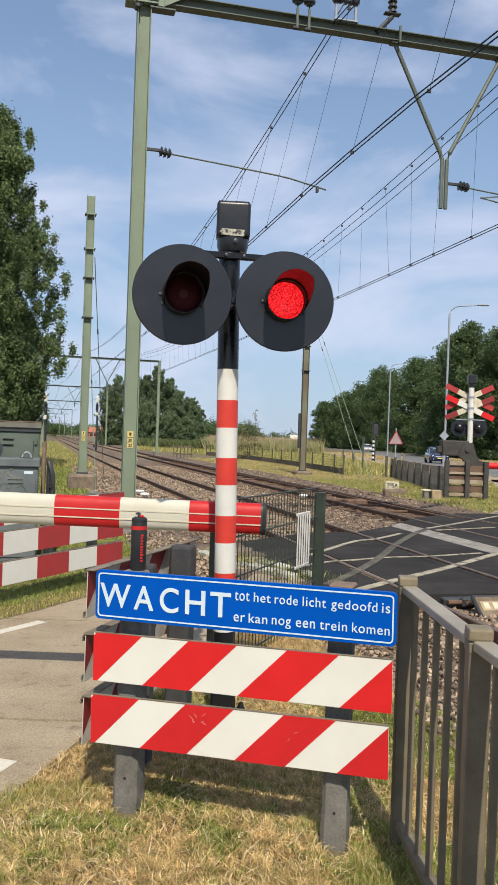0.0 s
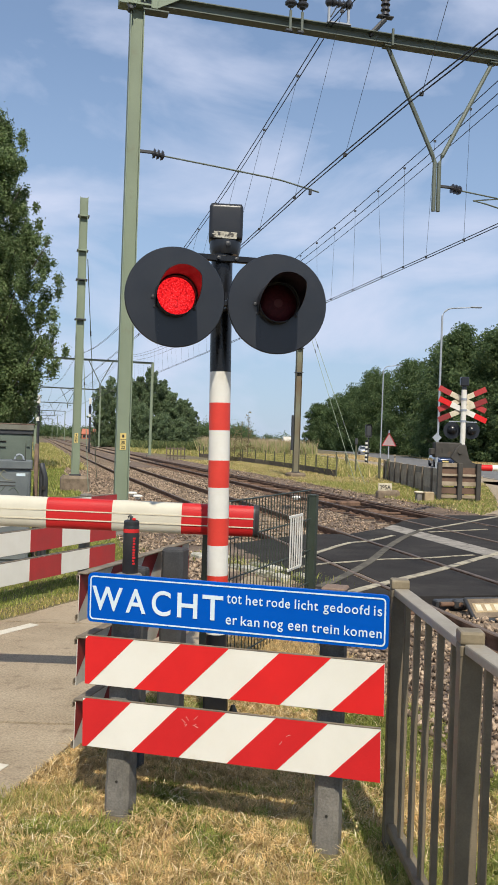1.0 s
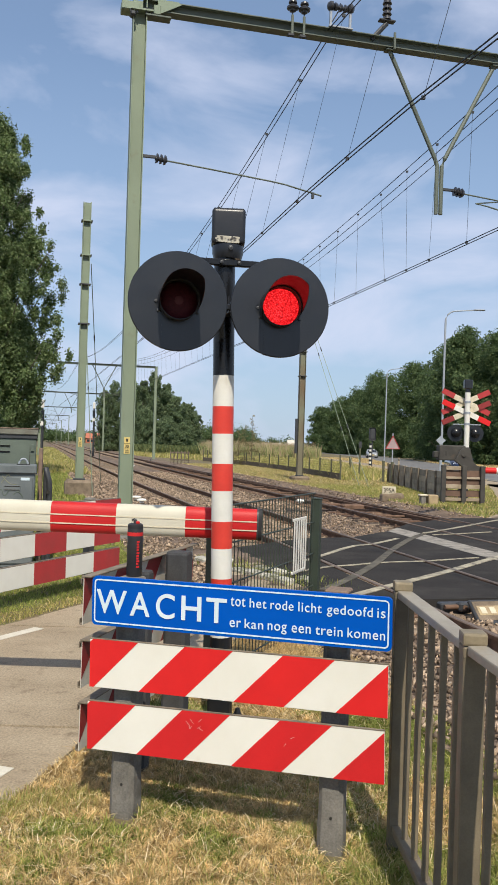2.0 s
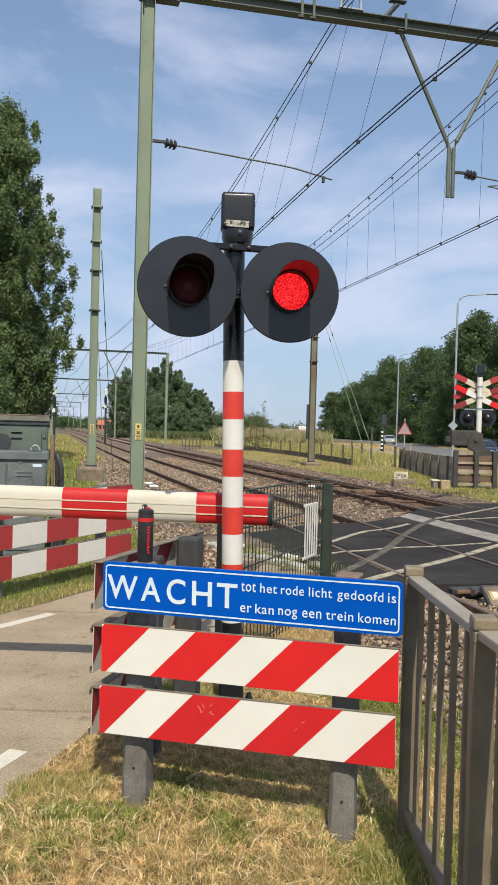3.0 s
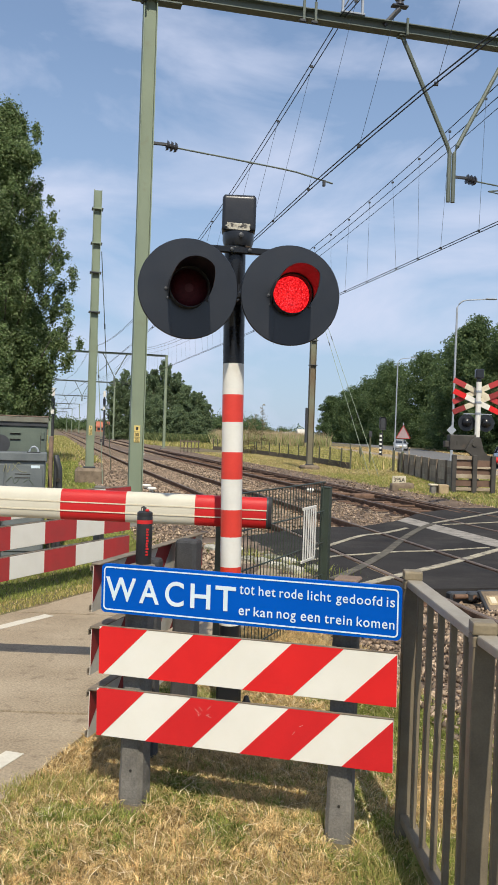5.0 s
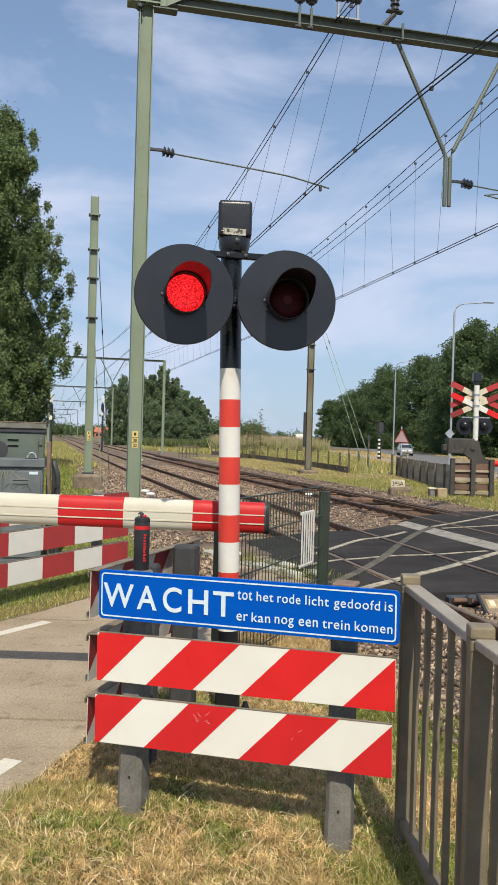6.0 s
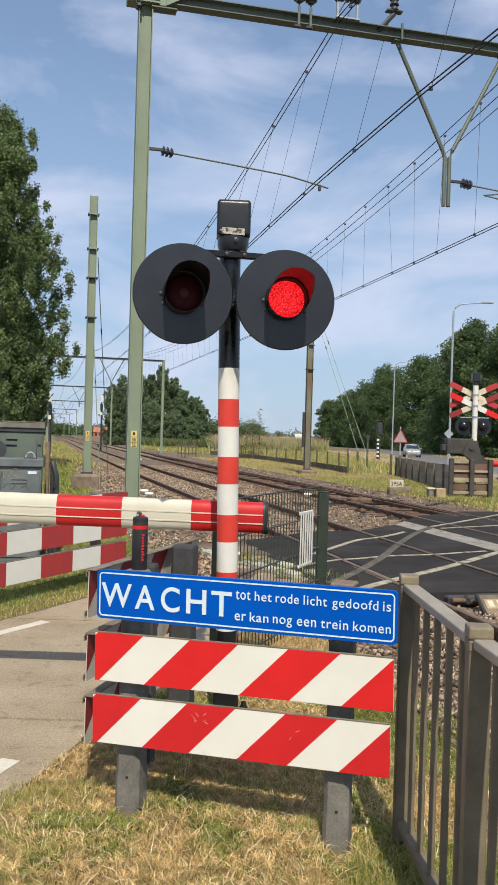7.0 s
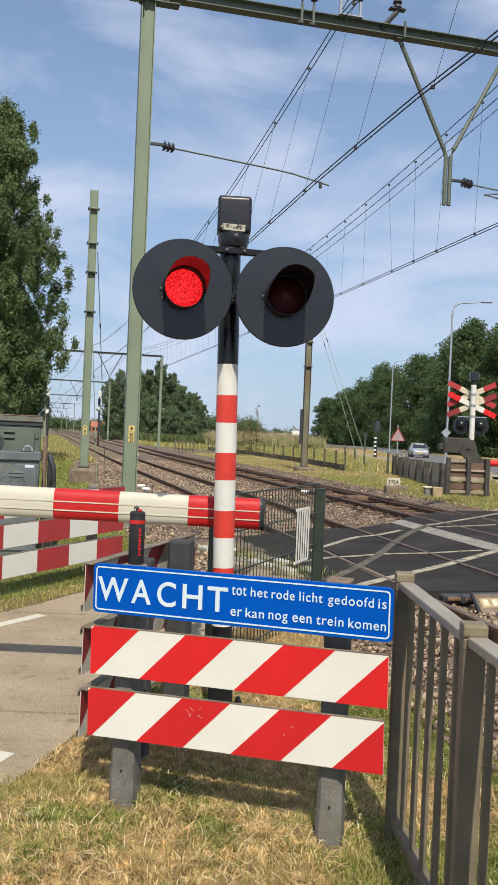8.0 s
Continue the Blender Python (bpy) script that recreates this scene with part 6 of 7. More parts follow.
def build_houses():
    for x, y, w, d, h, roof, wall in ((-77.9, 420, 6.5, 6.2, 2.4, ROOF_TILE, ROOF_TILE), (19, 360, 5.5, 6, 1.6, HOUSE_WALL, WHITE_PAINT), (12.6, 380, 4.0, 4, 1.0, HOUSE_WALL, WHITE_PAINT)):
        house = thing("house", pose(x, y, 0, 0, 0, 8), "distant low house with pitched roof", "house", "distant houses")
        part("wall", box(w, d, h, (0, 0, h / 2)), wall, house)
        part("roof", prism([(-d * 0.56, h), (d * 0.56, h), (0, h + d * 0.42)], w * 1.04, m=Matrix.Rotation(radians(90), 4, "Z") @ Matrix.Translation((0, -w * 0.52, 0))), roof, house)
        for k in range(3):
            part("window", box(1.2, 0.1, 1.2, (-w * 0.3 + w * 0.3 * k, -d / 2 - 0.04, h * 0.5)), CAR_GLASS, house)

# ---- trees, grass and field ----
def leaf_cloud(centres, radii, count, size, rng, flat=0.75, loose=False):
    """Small pointed leaves scattered through clumps, denser towards each clump's skin, or all through a loose one."""
    centres, radii = np.asarray(centres, float), np.asarray(radii, float)
    w = radii ** 2
    pick = rng.choice(len(centres), count, p=w / w.sum())
    d = rng.normal(size=(count, 3))
    d /= np.linalg.norm(d, axis=1, keepdims=True)
    r = radii[pick, None] * np.clip(np.abs(rng.normal(size=(count, 1))) * 0.42 + 0.42, 0, 1.55)
    if loose:
        r = radii[pick, None] * 1.28 * rng.random((count, 1)) ** 0.45
    p = centres[pick] + d * r * np.array((1, 1, flat))
    n = d + rng.normal(size=(count, 3)) * (1.3 if loose else 0.7) + np.array((0, 0, 0.5))
    n /= np.linalg.norm(n, axis=1, keepdims=True)
    a = np.cross(n, rng.normal(size=(count, 3)))
    a /= np.linalg.norm(a, axis=1, keepdims=True)
    b = np.cross(n, a)
    s = size * rng.uniform(0.6, 1.4, (count, 1))
    v = np.stack([p - a * s, p + a * s * 0.65 - b * s * 0.62, p + a * s * 0.65 + b * s * 0.62], axis=1).reshape(-1, 3)
    f = np.arange(count * 3).reshape(-1, 3)
    return v, f


def build_tree(x, y, h, spread, seed, leaf, count, size, category="tree", label="leafy green broadleaf tree", crown_from=0.18, profile=None, clumps=70, lean=0.0, group="trees", puff=(0.14, 0.3), flat=0.75, rise=0.5, loose=False, vary=(0.72, 1.12)):
    rng = np.random.default_rng(seed)
    tree = thing("tree", pose(x, y, 0, 0, 0, float(rng.uniform(0, 360)) if seed > 20 else 0.0), label, category, group)
    bm = swept([(0, 0, -0.2), (0.03 * h * 0.1, 0, h * 0.25), (lean * 0.3, 0.02 * h, h * 0.55), (lean * 0.6, 0, h * 0.9)], h * 0.026, 10, taper=0.85)
    limbs = bmesh.new()
    profile = profile or (lambda t: math.sin(math.pi * min(1, 0.12 + 0.88 * t) ** 0.8) ** 0.7)
    cs, rs = [], []
    n_limb = clumps // 5
    for k in range(n_limb):
        t = (k + rng.random()) / n_limb
        z = h * (crown_from + (0.985 - crown_from) * t)
        a = k * 2.39996 + rng.uniform(-0.5, 0.5)
        reach = spread * max(profile(t), 0.04) * rng.uniform(*vary)
        root = Vector((lean * t, 0, max(z - rise * reach * rng.uniform(0.8, 1.3), h * 0.06)))
        tip = Vector((reach * math.cos(a) + lean * t, reach * math.sin(a), z))
        mid = root.lerp(tip, 0.5) + Vector((0, 0, -0.12 * reach))
        if k % 3 == 0:
            swept([root, mid, tip], h * 0.0035, 5, limbs, taper=0.75)
        for q in (0.3, 0.5, 0.68, 0.84, 0.97):
            c = root.lerp(mid, q * 2) if q < 0.5 else mid.lerp(tip, q * 2 - 1)
            c = c + Vector(rng.normal(size=3)) * spread * 0.07
            cs.append(tuple(c))
            rs.append(spread * rng.uniform(*puff) * (1.25 - 0.75 * q))
    part("trunk", bm, BARK, tree, smooth=60)
    part("branchwork", limbs, BARK, tree)
    v, f = leaf_cloud(cs, rs, count, size, rng, flat, loose)
    place(new("crown", raw_mesh("crown", v, f, leaf)), tree)
    return tree


def build_trees():
    def dome(t):
        return min(1.0, 0.72 + 0.9 * t) * math.sqrt(max(0.0, 1 - t ** 3.2)) + 0.05

    def pop(t):
        return float(np.interp(t, [0, 0.12, 0.25, 0.44, 0.58, 0.72, 0.81, 0.9, 0.97, 1], [0.45, 0.68, 0.84, 1.0, 0.9, 0.76, 0.6, 0.4, 0.14, 0.05]))
    build_tree(-11.75, 38, 15.8, 3.35, 11, POPLAR_LEAF, 330000, 0.064, label="tall dark green poplar beside the railway", crown_from=0.06, profile=pop, clumps=640, group="poplars", puff=(0.085, 0.18), flat=1.55, rise=1.2, vary=(0.7, 1.13))
    build_tree(-15.0, 42, 17.0, 3.4, 13, POPLAR_LEAF, 90000, 0.075, label="tall dark green poplar beside the railway", crown_from=0.07, profile=pop, clumps=400, group="poplars", puff=(0.085, 0.18), flat=1.55, rise=1.2, vary=(0.7, 1.13))
    # middle copse by the line
    for i, (x, y, h, sp) in enumerate(((-22.9, 133, 9.4, 1.8), (-20.9, 131, 10.8, 2.0), (-18.3, 131, 11.0, 2.2), (-16.4, 129, 10.8, 2.3), (-14.5, 128, 12.1, 2.4), (-12.9, 130, 10.6, 2.2), (-11.2, 127, 8.6, 2.2), (-9.6, 129, 7.7, 2.0), (-8.4, 128, 6.0, 1.7), (-15.4, 124, 6.6, 2.6), (-12.2, 123, 5.2, 2.4), (-9.6, 124, 4.4, 2.0))):
        feathery = i < 3
        build_tree(x, y, h, sp, 30 + i, COPSE_LEAF, 20000 if feathery else 38000, 0.12, label="feathery light green tree in the lineside copse" if feathery else "rounded green tree in the lineside copse", crown_from=0.02, clumps=420, puff=(0.08, 0.22), profile=dome, group="copse trees", loose=True, flat=1.2, rise=0.9, vary=(0.55, 1.2))
    # tall trees along the road
    row = ((23.6, 218, 13.6, 6.2), (26.0, 202, 15.4, 6.7), (29.5, 190, 18.9, 7.8), (31.5, 160, 18.2, 7.3), (29.5, 122, 16.4, 6.0), (28.6, 112, 17.8, 5.2), (31.5, 104, 17.2, 6.0), (34.5, 98, 17.0, 6.0),
           (21.4, 245, 13.0, 5.6), (34, 84, 16, 5.5), (37, 74, 16, 5.5), (32, 128, 16, 6.4), (32.5, 215, 19, 8), (32.7, 134, 19.5, 6.6), (37, 118, 18.5, 7))
    for i, (x, y, h, sp) in enumerate(row):
        build_tree(x, y, h * 0.985, sp * 0.95, 60 + i, OAK_LEAF, 9000 if x > 0.34 * y else 52000, 0.18, label="large dark green oak along the road", crown_from=0.02, clumps=330, puff=(0.12, 0.32), profile=dome, group="roadside oaks", loose=True)
    # distant tree line
    rng = np.random.default_rng(77)
    cs, rs = [], []
    for k in range(150):
        x = rng.uniform(-150, 20)
        y = 430 + rng.uniform(-20, 60)
        h = rng.uniform(3, 9) * (1.3 if -30 < x < 0 else 0.8)
        cs.append((x, y, h * 0.55))
        rs.append(h * 0.6)
    for k in range(60):
        h = rng.uniform(5.5, 8.5)
        cs.append((rng.uniform(-145, -74), 480 + rng.uniform(-10, 20), h * 0.5))
        rs.append(h * 0.55)
    for k in range(12):
        cs.append((-112 + rng.normal() * 0.3, 460, 3 + k * 0.95))
        rs.append(1.5 - 0.06 * k)
    v, f = leaf_cloud(cs, rs, 60000, 0.5, rng)
    tagged(new("distant_trees", raw_mesh("distant_trees", v, f, OAK_LEAF)), "distant hazy green tree line beyond the field", "trees", kind="stuff")


def blades(name, spots, height, width, material, label, rng, bend=0.5, out=None, grow=None, plain=False):
    """Grass blades as tapered bent strips standing on the given spots (x, y, z)."""
    spots = np.asarray(spots, float)
    n = len(spots)
    h = height * rng.uniform(0.45, 1.25, (n, 1))
    a = rng.uniform(0, math.tau, n)
    side = np.stack([np.cos(a), np.sin(a), np.zeros(n)], 1)
    b = rng.uniform(0, math.tau, n)
    lean = np.stack([np.cos(b), np.sin(b), np.zeros(n)], 1) * (bend * rng.uniform(0.1, 1.2, (n, 1)))
    if out is not None:
        lean = lean * 0.45 + out * (bend * rng.uniform(0.3, 1.1, (n, 1)))
    if grow is not None:
        h = h * grow
    up = np.array((0, 0, 1.0))
    w = width * rng.uniform(0.6, 1.4, (n, 1))
    p0 = spots
    p1 = spots + (up + lean * 0.4) * h * 0.55
    p2 = spots + (up * 0.85 + lean * 1.1) * h
    if plain:
        v = np.stack([p0 - side * w, p0 + side * w, p2], 1).reshape(-1, 3)
        tagged(new(name, raw_mesh(name, v, np.arange(3 * n).reshape(-1, 3), material)), label, "grass", kind="stuff")
        return
    v = np.stack([p0 - side * w, p0 + side * w, p1 + side * w * 0.7, p1 - side * w * 0.7, p2 + side * w * 0.12, p2 - side * w * 0.12], 1).reshape(-1, 3)
    k = np.arange(n)[:, None] * 6
    f = np.concatenate([k + np.array((0, 1, 2, 3)), k + np.array((3, 2, 4, 5))], 1).reshape(-1, 4)
    tagged(new(name, raw_mesh(name, v, f, material)), label, "grass", kind="stuff")


def inside(x, y, poly):
    hit = np.zeros(len(x), bool)
    j = len(poly) - 1
    for i in range(len(poly)):
        (xi, yi), (xj, yj) = poly[i], poly[j]
        hit ^= ((yi > y) != (yj > y)) & (x < (xj - xi) * (y - yi) / (yj - yi + 1e-12) + xi)
        j = i
    return hit


def scatter(rng, n, x0, x1, y0, y1, keep):
    x, y = rng.uniform(x0, x1, n), rng.uniform(y0, y1, n)
    k = keep(x, y)
    return np.stack([x[k], y[k], np.zeros(k.sum())], 1)


def build_grass():
    rng = np.random.default_rng(9)
    cu, su = ACROSS.x, ACROSS.y
    verge = [(-1.95, 1.0), (-1.72, 1.6), (-1.06, 3.55), (-0.84, 4.45), (-0.38, 6.0), (0.2, 7.6), (1.2, 7.6), (2.2, 4.0), (3.0, 1.0)]

    def near_keep(x, y):
        foot = ((np.abs(x + 0.497) < 0.06) & (np.abs(y - 3.63) < 0.1)) | ((np.abs(x - 0.376) < 0.055) & (np.abs(y - 3.35) < 0.1))
        return inside(x, y, verge) & ~foot & (x * cu + y * su < np.interp(y, [6.5, 11.5], [2.35, 1.5]))

    def greenness(p):
        side = np.clip((p[:, 0] - 0.1) * 1.1, 0, 0.45) + np.clip((-0.95 - p[:, 0]) * 0.8, 0, 0.2)
        return np.array([noise.noise((q[0] * 1.6 + 3.1, q[1] * 1.6, 0.3)) + 0.5 * noise.noise((q[0] * 5, q[1] * 5, 2.0)) for q in p]) + side
    # tufts: each a small fan of blades about one root
    roots = scatter(rng, 38000, -1.9, 1.3, 1.9, 5.25, near_keep)
    per = 9
    p = np.repeat(roots, per, axis=0)
    turn = rng.uniform(0, math.tau, len(p))
    fan = np.stack([np.cos(turn), np.sin(turn), np.zeros(len(p))], 1)
    p = p + fan * np.abs(rng.normal(size=(len(p), 1))) * 0.011
    grow = np.repeat(rng.uniform(0.55, 1.5, (len(roots), 1)), per, axis=0)
    g = np.repeat(greenness(roots) + rng.normal(size=len(roots)) * 0.2, per)
    dry = g < 0.21
    blades("verge_grass", p[dry], 0.031, 0.0027, BLADE, "short dry straw-coloured verge grass in tufts", rng, 1.1, fan[dry], grow[dry])
    blades("green_verge_grass", p[~dry], 0.034, 0.0028, BLADE_GREEN, "short green verge grass in tufts", rng, 0.9, fan[~dry], grow[~dry])
    p = scatter(rng, 5600, -1.9, 1.3, 1.9, 5.25, near_keep)
    blades("straw_litter", p, 0.05, 0.0028, STRAW, "loose pale straw lying in the verge", rng, 1.9)
    p = scatter(rng, 90000, -4.2, 4.2, -5.0, 1.9, lambda x, y: (x * cu + y * su < 2.1 + 0.2 * np.sin(y * 3.0)) & (x > np.interp(y, [-2.86, -0.33, 1.6, 2.2], [-3.6, -2.55, -1.75, -1.54])))
    blades("near_verge_grass", p, 0.045, 0.006, EDGE_BLADE, "short grass of the verge before the fence", rng, 0.9, plain=True)
    # taller tufts round the posts and the railing
    tufts = []
    for x, y, r, n in ((-0.4, 3.7, 0.06, 120), (0.27, 3.5, 0.07, 160), (0.62, 3.2, 0.22, 900), (0.7, 2.7, 0.2, 700), (0.5, 2.85, 0.25, 900), (-1.25, 3.0, 0.13, 500), (-0.95, 3.7, 0.14, 500), (-0.75, 3.75, 0.14, 500), (-1.2, 3.2, 0.16, 500), (0.3, 2.9, 0.3, 500), (-0.1, 3.1, 0.3, 400)):
        a, q = rng.uniform(0, math.tau, n), r * np.sqrt(rng.random(n))
        tufts.append(np.stack([x + q * np.cos(a), y + q * np.sin(a), np.zeros(n)], 1))
    blades("grass_tufts", np.concatenate(tufts), 0.062, 0.0022, EDGE_BLADE, "longer green grass tufts at the foot of the posts", rng, 0.6)
    p = scatter(rng, 60000, -1.0, 1.5, 5.2, 8.0, near_keep)
    blades("back_verge_grass", p, 0.07, 0.003, BLADE, "dry grass between the path and the track", rng, 0.8, plain=True)
    t = rng.random(1000)
    p = np.stack([-0.55 + 1.55 * t - 0.14 + rng.normal(size=1000) * 0.2, 12.0 - 2.25 * t - 0.1 + rng.normal(size=1000) * 0.16, np.full(1000, 0.0)], 1)
    blades("kerb_grass", p, 0.09, 0.004, BLADE_GREEN, "green weeds between the edging stones", rng, 0.7)
    # verge beyond the path, below the chequered fence
    left = [(-4.6, 2.6), (-3.26, 4.9), (-2.2, 7.06), (-1.65, 8.29), (-0.8, 10.2), (-0.45, 11.4), (-1.6, 14), (-8, 40), (-12, 40), (-8, 4)]
    p = scatter(rng, 110000, -5, -0.5, 5, 13, lambda x, y: inside(x, y, left) & (x * cu + y * su < 1.6))
    strip = np.abs((p[:, 0] + 2.2) * 0.875 - (p[:, 1] - 7.06) * 0.44) < 0.3
    blades("path_verge_grass", p[~strip], 0.055, 0.004, BLADE_GREEN, "green grass beside the cycle path", rng, 0.6, plain=True)
    blades("path_edge_grass", p[strip], 0.04, 0.0035, EDGE_BLADE, "short grass along the edge of the cycle path", rng, 0.8)
    p = scatter(rng, 60000, -9, -1.5, 13, 45, lambda x, y: inside(x, y, left) & (x * cu + y * su < 1.3))
    blades("lineside_grass", p, 0.1, 0.02, BLADE_GREEN, "green lineside grass", rng, 0.6, plain=True)
    s, u = rng.uniform(40, 150, 30000), rng.uniform(-7, 2.5, 30000)
    p = np.stack([u * cu - s * su, u * su + s * cu, np.zeros(30000)], 1)
    blades("far_lineside_grass", p, 0.28, 0.03, EDGE_BLADE, "rough green and yellow grass along the railway", rng, 0.7, plain=True)
    # far side of the tracks
    deck_far = [tuple(on_track(s, u).xy) for s, u in ((8, 10), (8, 12), (18.6, 12), (18.5, 10))]

    def far_keep(x, y):
        u = x * cu + y * su
        road = np.abs(x - np.interp(y, [50, 72, 88, 105, 125, 140, 158, 185], [17, 17.2, 18.6, 19.9, 21.4, 22.2, 22.9, 22.5])) < 3.5
        lane = (np.abs(x - np.interp(y, [17.6, 22.5, 27, 34, 42], [5.6, 7.9, 9.2, 11, 13])) < 1.1) & (y < 43)
        side = (np.abs(x - np.interp(y, [36, 60, 85, 130], [12.6, 12, 11.6, 9.5])) < 1.15) & (y > 36)
        return (u > 10.7) & ~road & ~((u < 11.8) & inside(x, y, deck_far)) & ~lane & ~side
    def behind(x, y):
        return far_keep(x, y) & (y > np.interp(x, [-40, -4.2, -3.1, -1.22, 0.79, 2.0, 3.06, 3.9, 4.55, 4.6], [142, 78.5, 75.5, 70, 62.3, 57, 51.7, 46.5, 42.1, 41.8]))

    def mown(x, y):
        return far_keep(x, y) & ~behind(x, y)
    p = scatter(rng, 95000, -8, 14, 17, 66, mown)
    blades("far_verge_grass", p, 0.1, 0.012, EDGE_BLADE, "mixed mown grass beyond the tracks", rng, 0.9, plain=True)
    p = scatter(rng, 80000, -8, 14, 17, 66, mown)
    blades("far_dry_grass", p, 0.09, 0.012, BLADE, "dry straw-coloured mown grass beyond the tracks", rng, 1.0, plain=True)
    p = scatter(rng, 45000, -2, 12, 17, 36, mown)
    blades("far_green_grass", p, 0.11, 0.011, BLADE_GREEN, "green mown grass beyond the tracks", rng, 0.8, plain=True)
    p = scatter(rng, 90000, -16, 32, 42, 130, lambda x, y: behind(x, y) & (x < 8.5))
    blades("meadow_grass", p, 0.5, 0.035, EDGE_BLADE, "tall green and dry meadow grass", rng, 0.7, plain=True)
    p = scatter(rng, 60000, 8.0, 32, 42, 130, behind)
    blades("roadside_grass", p, 0.16, 0.03, BLADE, "short dry roadside grass", rng, 0.8, plain=True)
    p = scatter(rng, 22000, -6, 7, 45, 75, behind)
    blades("tall_weeds", p, 0.6, 0.03, EDGE_BLADE, "tall green weeds behind the wire fence", rng, 0.6, plain=True)
    def maize(x, y):
        return (x > -0.056 * y) & (x < np.interp(y, [66, 130, 210], [9.0, 8, 4])) & (x * cu + y * su > 15.5)
    p = scatter(rng, 90000, -14, 13, 98, 210, maize)
    blades("field_crop", p, 1.75, 0.085, CROP, "green and yellow field crop", rng, 0.35, plain=True)
    p = scatter(rng, 50000, -14, 13, 98, 210, maize)
    blades("crop_tassels", p, 2.15, 0.045, TASSEL, "pinkish tan tops of the field crop", rng, 0.25, plain=True)
    p = scatter(rng, 30000, -40, 14, 210, 420, lambda x, y: (x * cu + y * su > 15.5))
    blades("far_field_crop", p, 1.9, 0.2, TASSEL, "distant ripe field crop", rng, 0.35, plain=True)
    p = scatter(rng, 30000, -19, -3, 100, 122, lambda x, y: (x < -0.05 * y) & (x * cu + y * su > 12.5))
    blades("lineside_scrub", p, 1.3, 0.09, SCRUB, "dark green scrub at the foot of the copse", rng, 0.5, plain=True)
    # weeds and young saplings by the fence
    for i, (x, y, h) in enumerate(((0.2, 66, 3.9), (-0.35, 66, 3.1), (-0.85, 67, 2.6))):
        r2 = np.random.default_rng(200 + i)
        cs = [(r2.normal() * (0.55 if q < 15 else 0.1), r2.normal() * 0.3, (2.2 * r2.random() if q < 15 else h * (0.5 + 0.5 * (q - 14) / 8))) for q in range(23)]
        rs = [0.14 + 0.16 * (1 - c[2] / h) for c in cs]
        weed = thing("sapling", pose(x, y, 0), "spindly brown-green weed by the wire fence", "shrub", "weeds")
        part("stem", swept([(0, 0, 0), (0.05, 0, h * 0.5), (0.0, 0, h)], 0.025, 6, taper=0.7), BARK, weed)
        v, f = leaf_cloud(cs, rs, 900, 0.05, r2)
        place(new("leaves", raw_mesh("leaves", v, f, DRY_LEAF)), weed)

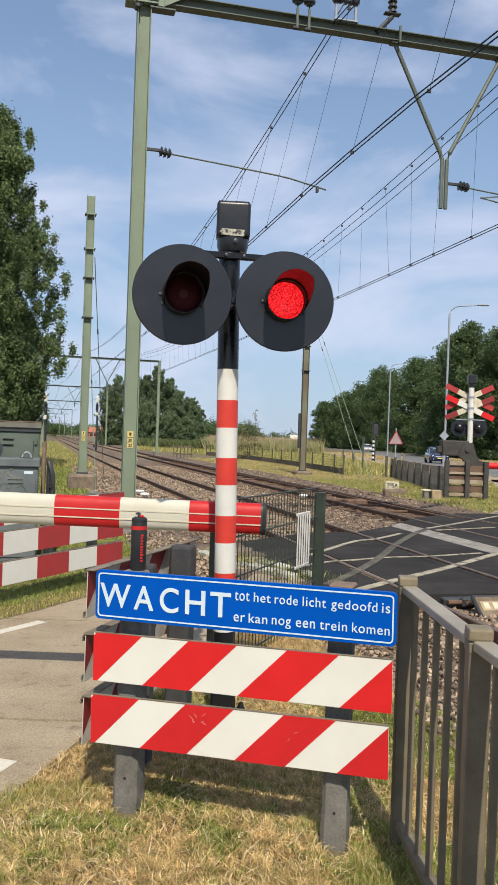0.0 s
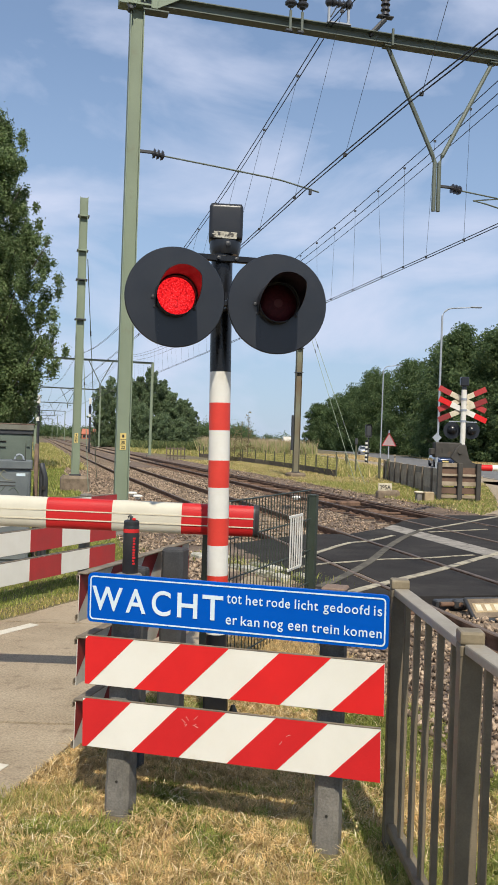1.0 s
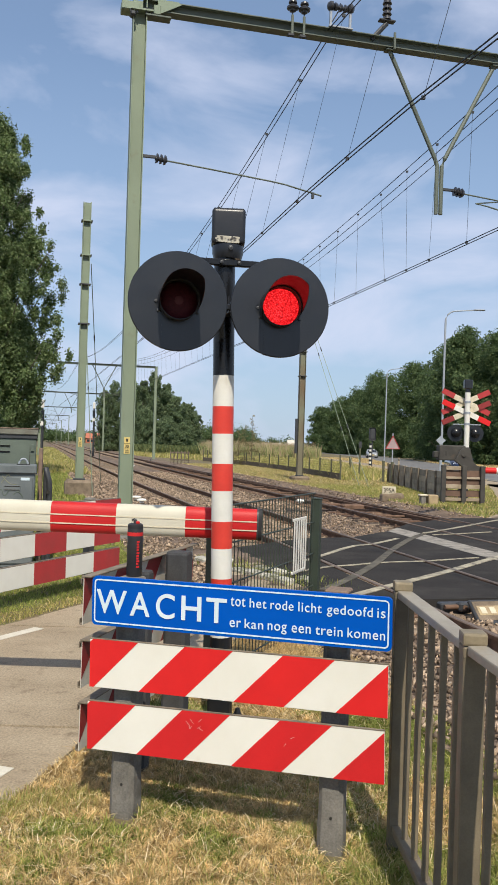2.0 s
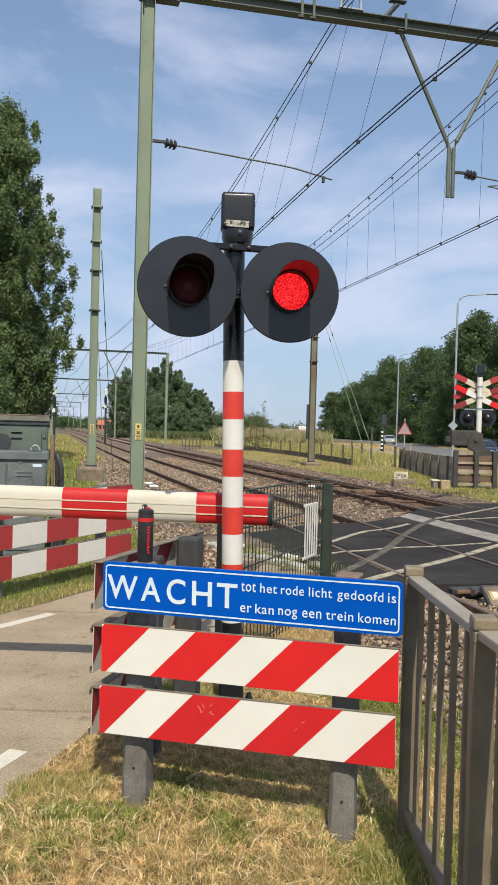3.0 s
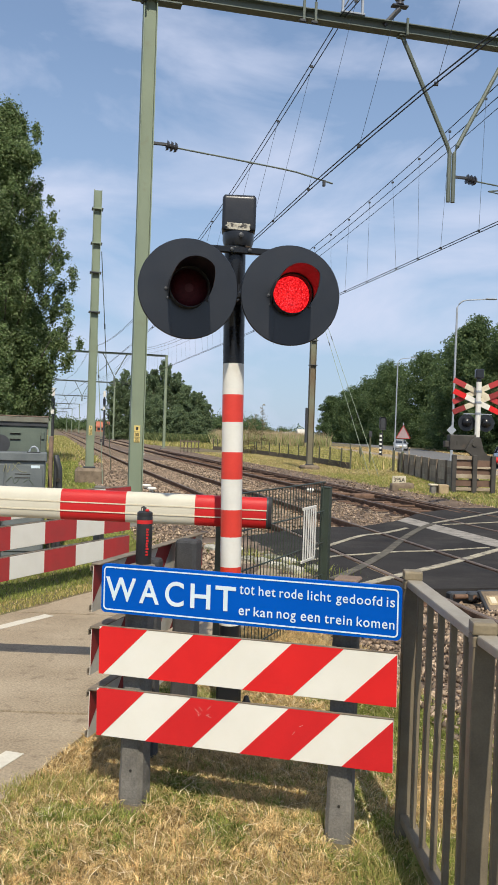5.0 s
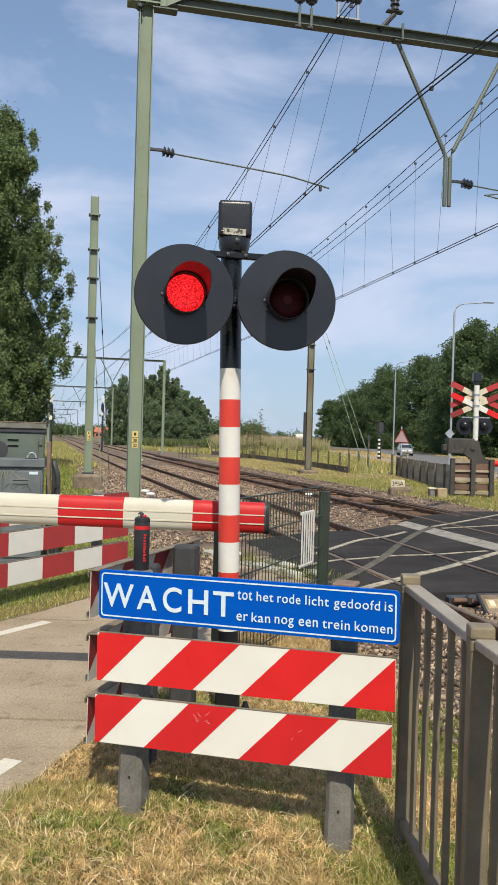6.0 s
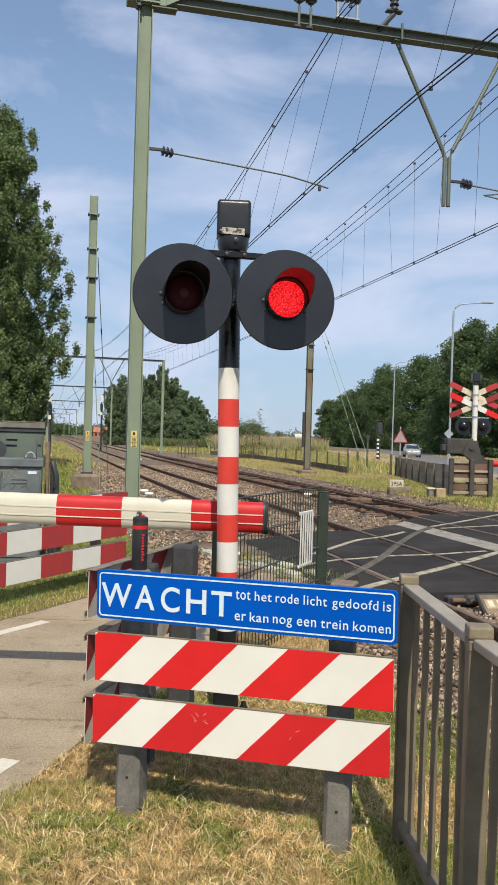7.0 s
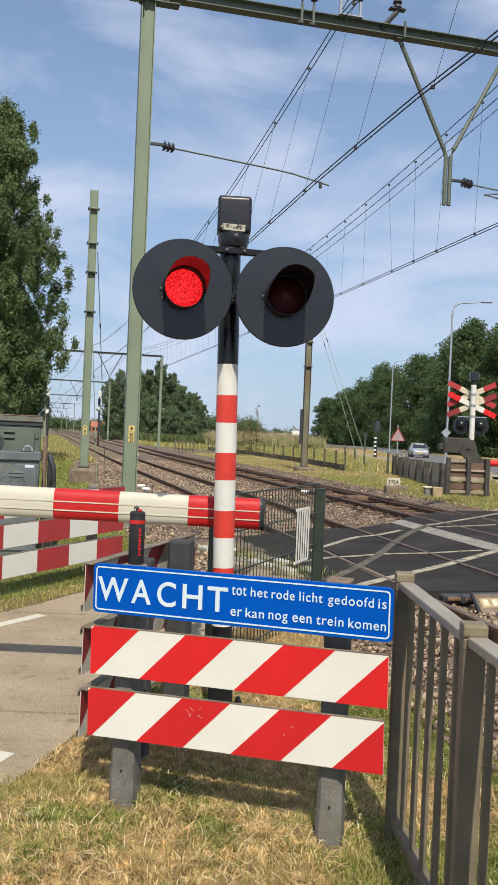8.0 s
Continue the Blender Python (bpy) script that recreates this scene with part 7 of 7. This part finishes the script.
# ---- vehicles ----
def build_car(paint, label):
    """A rounded hatchback heading along -y, its origin on the road under its middle."""
    car = thing("car", Matrix.Identity(4), label, "car", "approaching cars")

    def shell(stations, half_section):
        """Cross-sections along y: each station is (y, half width, z low, z high); the section's corners are (across, up) from 0 to 1."""
        bm = bmesh.new()
        rows = []
        for y, w, z0, z1 in stations:
            side = [(a * w, z0 + b * (z1 - z0)) for a, b in half_section]
            ring = [(x, z) for x, z in side] + [(-x, z) for x, z in side[::-1]]
            rows.append([bm.verts.new((x, y, z)) for x, z in ring])
        k = len(rows[0])
        for a, b in zip(rows, rows[1:]):
            for i in range(k):
                bm.faces.new((a[i], a[(i + 1) % k], b[(i + 1) % k], b[i]))
        bm.faces.new(rows[0])
        bm.faces.new(rows[-1][::-1])
        return bm
    low = ((0.72, 0.0), (0.94, 0.06), (1.0, 0.35), (1.0, 0.7), (0.95, 0.92), (0.84, 1.0), (0.4, 1.03))
    part("body", shell(((-2.02, 0.56, 0.3, 0.6), (-1.98, 0.7, 0.24, 0.68), (-1.85, 0.8, 0.2, 0.76), (-1.5, 0.85, 0.2, 0.85), (-0.95, 0.86, 0.2, 0.95), (0.0, 0.87, 0.2, 0.97), (1.3, 0.86, 0.2, 0.98), (1.75, 0.83, 0.22, 0.97), (1.95, 0.76, 0.26, 0.9), (2.0, 0.66, 0.3, 0.75)), low), paint, car, smooth=50)
    top = ((1.0, 0.0), (0.97, 0.3), (0.9, 0.7), (0.8, 0.93), (0.6, 1.0), (0.3, 1.02))
    part("glasshouse", shell(((-1.05, 0.74, 0.9, 0.93), (-0.75, 0.76, 0.9, 1.12), (-0.3, 0.76, 0.9, 1.4), (0.2, 0.76, 0.9, 1.475), (1.0, 0.75, 0.9, 1.46), (1.5, 0.72, 0.9, 1.32), (1.82, 0.68, 0.9, 1.0)), top), CAR_GLASS, car, "tinted windows", smooth=60)
    part("roof", shell(((-0.34, 0.56, 1.385, 1.415), (-0.1, 0.585, 1.41, 1.455), (0.3, 0.6, 1.42, 1.492), (1.0, 0.585, 1.41, 1.475), (1.45, 0.56, 1.33, 1.365)), top), paint, car, smooth=60)
    for x in (-1, 1):
        part("pillar", swept([(x * 0.77, -1.0, 0.93), (x * 0.73, -0.7, 1.15), (x * 0.62, -0.28, 1.4)], 0.034, 8), paint, car, smooth=60)
        part("pillar", swept([(x * 0.78, 0.25, 0.95), (x * 0.66, 0.3, 1.42)], 0.032, 8), paint, car, smooth=60)
        part("pillar", swept([(x * 0.74, 1.68, 0.95), (x * 0.6, 1.3, 1.4)], 0.05, 8), paint, car, smooth=60)
        part("headlight", box(0.3, 0.16, 0.14, (x * 0.56, -1.89, 0.64), 0.05, seg=3), HEADLAMP, car, "bright headlight", smooth=50)
        part("fog_lamp", lathe([(0.055, 0.0), (0.05, 0.02), (0.0, 0.03)], 14, m=Matrix.Translation((x * 0.58, -1.985, 0.4)) @ Matrix.Rotation(radians(90), 4, "X")), HEADLAMP, car)
        part("mirror", box(0.17, 0.1, 0.12, (x * 0.93, -0.72, 1.0), 0.04, seg=2), paint, car, smooth=50)
        part("wiper", swept([(x * 0.1, -0.98, 0.97), (x * 0.1 + 0.35, -0.86, 1.06)], 0.01, 5), RUBBER, car)
    part("grille", box(0.62, 0.05, 0.09, (0, -2.0, 0.6), 0.015), INK, car)
    part("bumper_slot", box(0.8, 0.06, 0.1, (0, -1.99, 0.36), 0.015), INK, car)
    part("number_plate", box(0.5, 0.02, 0.11, (0, -2.03, 0.48)), YELLOW, car, "yellow plain plate")
    for x in (-0.76, 0.76):
        for y in (-1.28, 1.28):
            m = pose(x, y, 0.31, 0, 90, 0)
            wheel = part("wheel", lathe([(0.2, -0.1), (0.29, -0.1), (0.31, -0.06), (0.31, 0.06), (0.29, 0.1), (0.2, 0.1)], 24), RUBBER, car, "black tyre", smooth=40, m=m)
            part("rim", lathe([(0.0, -0.06), (0.2, -0.08), (0.2, 0.08), (0.0, 0.06)], 16), CHROME, wheel, smooth=30)
    return car

# ---- build ----
build_ground()
build_ballast()
build_deck()
build_path()
build_road()
build_kerb()
build_warning_fence()
build_sign()
build_flask()
LIT_LENS = build_signal()
build_arm()
build_railing()
build_mesh_fence()
build_path_fence()
build_cabinets()
PORTALS = (14.08, 77.0, 126.0, 185.0, 250.0, 315.0, 380.0)
build_portal(PORTALS[0], near=True, u0=1.41)
for s_portal in PORTALS[1:]:
    build_portal(s_portal, z_beam=8.35, u1=11.6)
build_wires((-46.0,) + PORTALS + (440.0,))
build_anchor_mast(-4.93, 24.6, 8.55, 0.23, MAST_GREEN, (((-4.75, 24.5, 6.75), (-5.42, 31.0, 0.1)), ((-4.8, 24.45, 4.4), (-4.45, 24.2, 0.0))), "pale green anchor mast on a concrete foundation with guy rods")
build_anchor_mast(2.43, 40.0, 8.5, 0.28, MAST_RUST, (((2.45, 40.0, 8.12), (4.44, 33.6, 0.1)), ((2.45, 40.0, 8.45), (4.75, 33.2, 0.1))), "rust-stained green anchor mast beyond the tracks with guy rods", plate=False)
build_rail_signal(on_line(62, 1.2), 4.3)
build_rail_signal(on_line(84, 6.7), 5.2)
build_far_signal()
build_plank_wall()
build_lamp_post(10.5, 46.0, 9.3, 1.85)
build_lamp_post(12.55, 78.0, 9.05, 1.5)
build_road_signs()
build_markers()
build_houses()
build_trees()
build_grass()
blue_car = build_car(CAR_BLUE, "dark blue car waiting on the main road")
silver_car = build_car(CAR_SILVER, "silver car driving up the main road")
build_tracks()


def motions():
    def heading(rows):
        out = []
        for i, (t, x, y) in enumerate(rows):
            a, b = rows[max(i - 1, 0)], rows[min(i + 1, len(rows) - 1)]
            out.append((t, pose(x, y, 0.012, 0, 0, math.degrees(math.atan2(b[1] - a[1], -(b[2] - a[2]))))))
        return out
    walk(blue_car, heading([(0, 17.0, 77.5), (1.0, 16.7, 71.5), (3.0, 15.85, 60.0), (4.0, 15.5, 55.5), (4.6, 15.3, 52.5), (5.8, 15.1, 45.0), (8.0, 15.2, 31.0)]))
    walk(silver_car, heading([(0, 21.5, 157.5), (2.5, 20.8, 139.7), (4.0, 20.0, 124.8), (6.0, 18.4, 105.2), (8.0, 17.1, 87.4)]))
    # the lamps light in turn: the lit lens stands in one head, then in the other
    rows, side = [(0.0, lamp_pose(1))], 1
    t_left = 0.1
    while t_left < 8.0:
        for t, k in ((t_left, 0), (t_left + 0.262, 1)):
            if t < 7.99:
                rows.append((t - 1 / FPS, lamp_pose(side)))
                rows.append((t, lamp_pose(k)))
                side = k
        t_left += 0.6555
    rows.append((8.0, lamp_pose(side)))
    walk(LIT_LENS, rows)


motions()
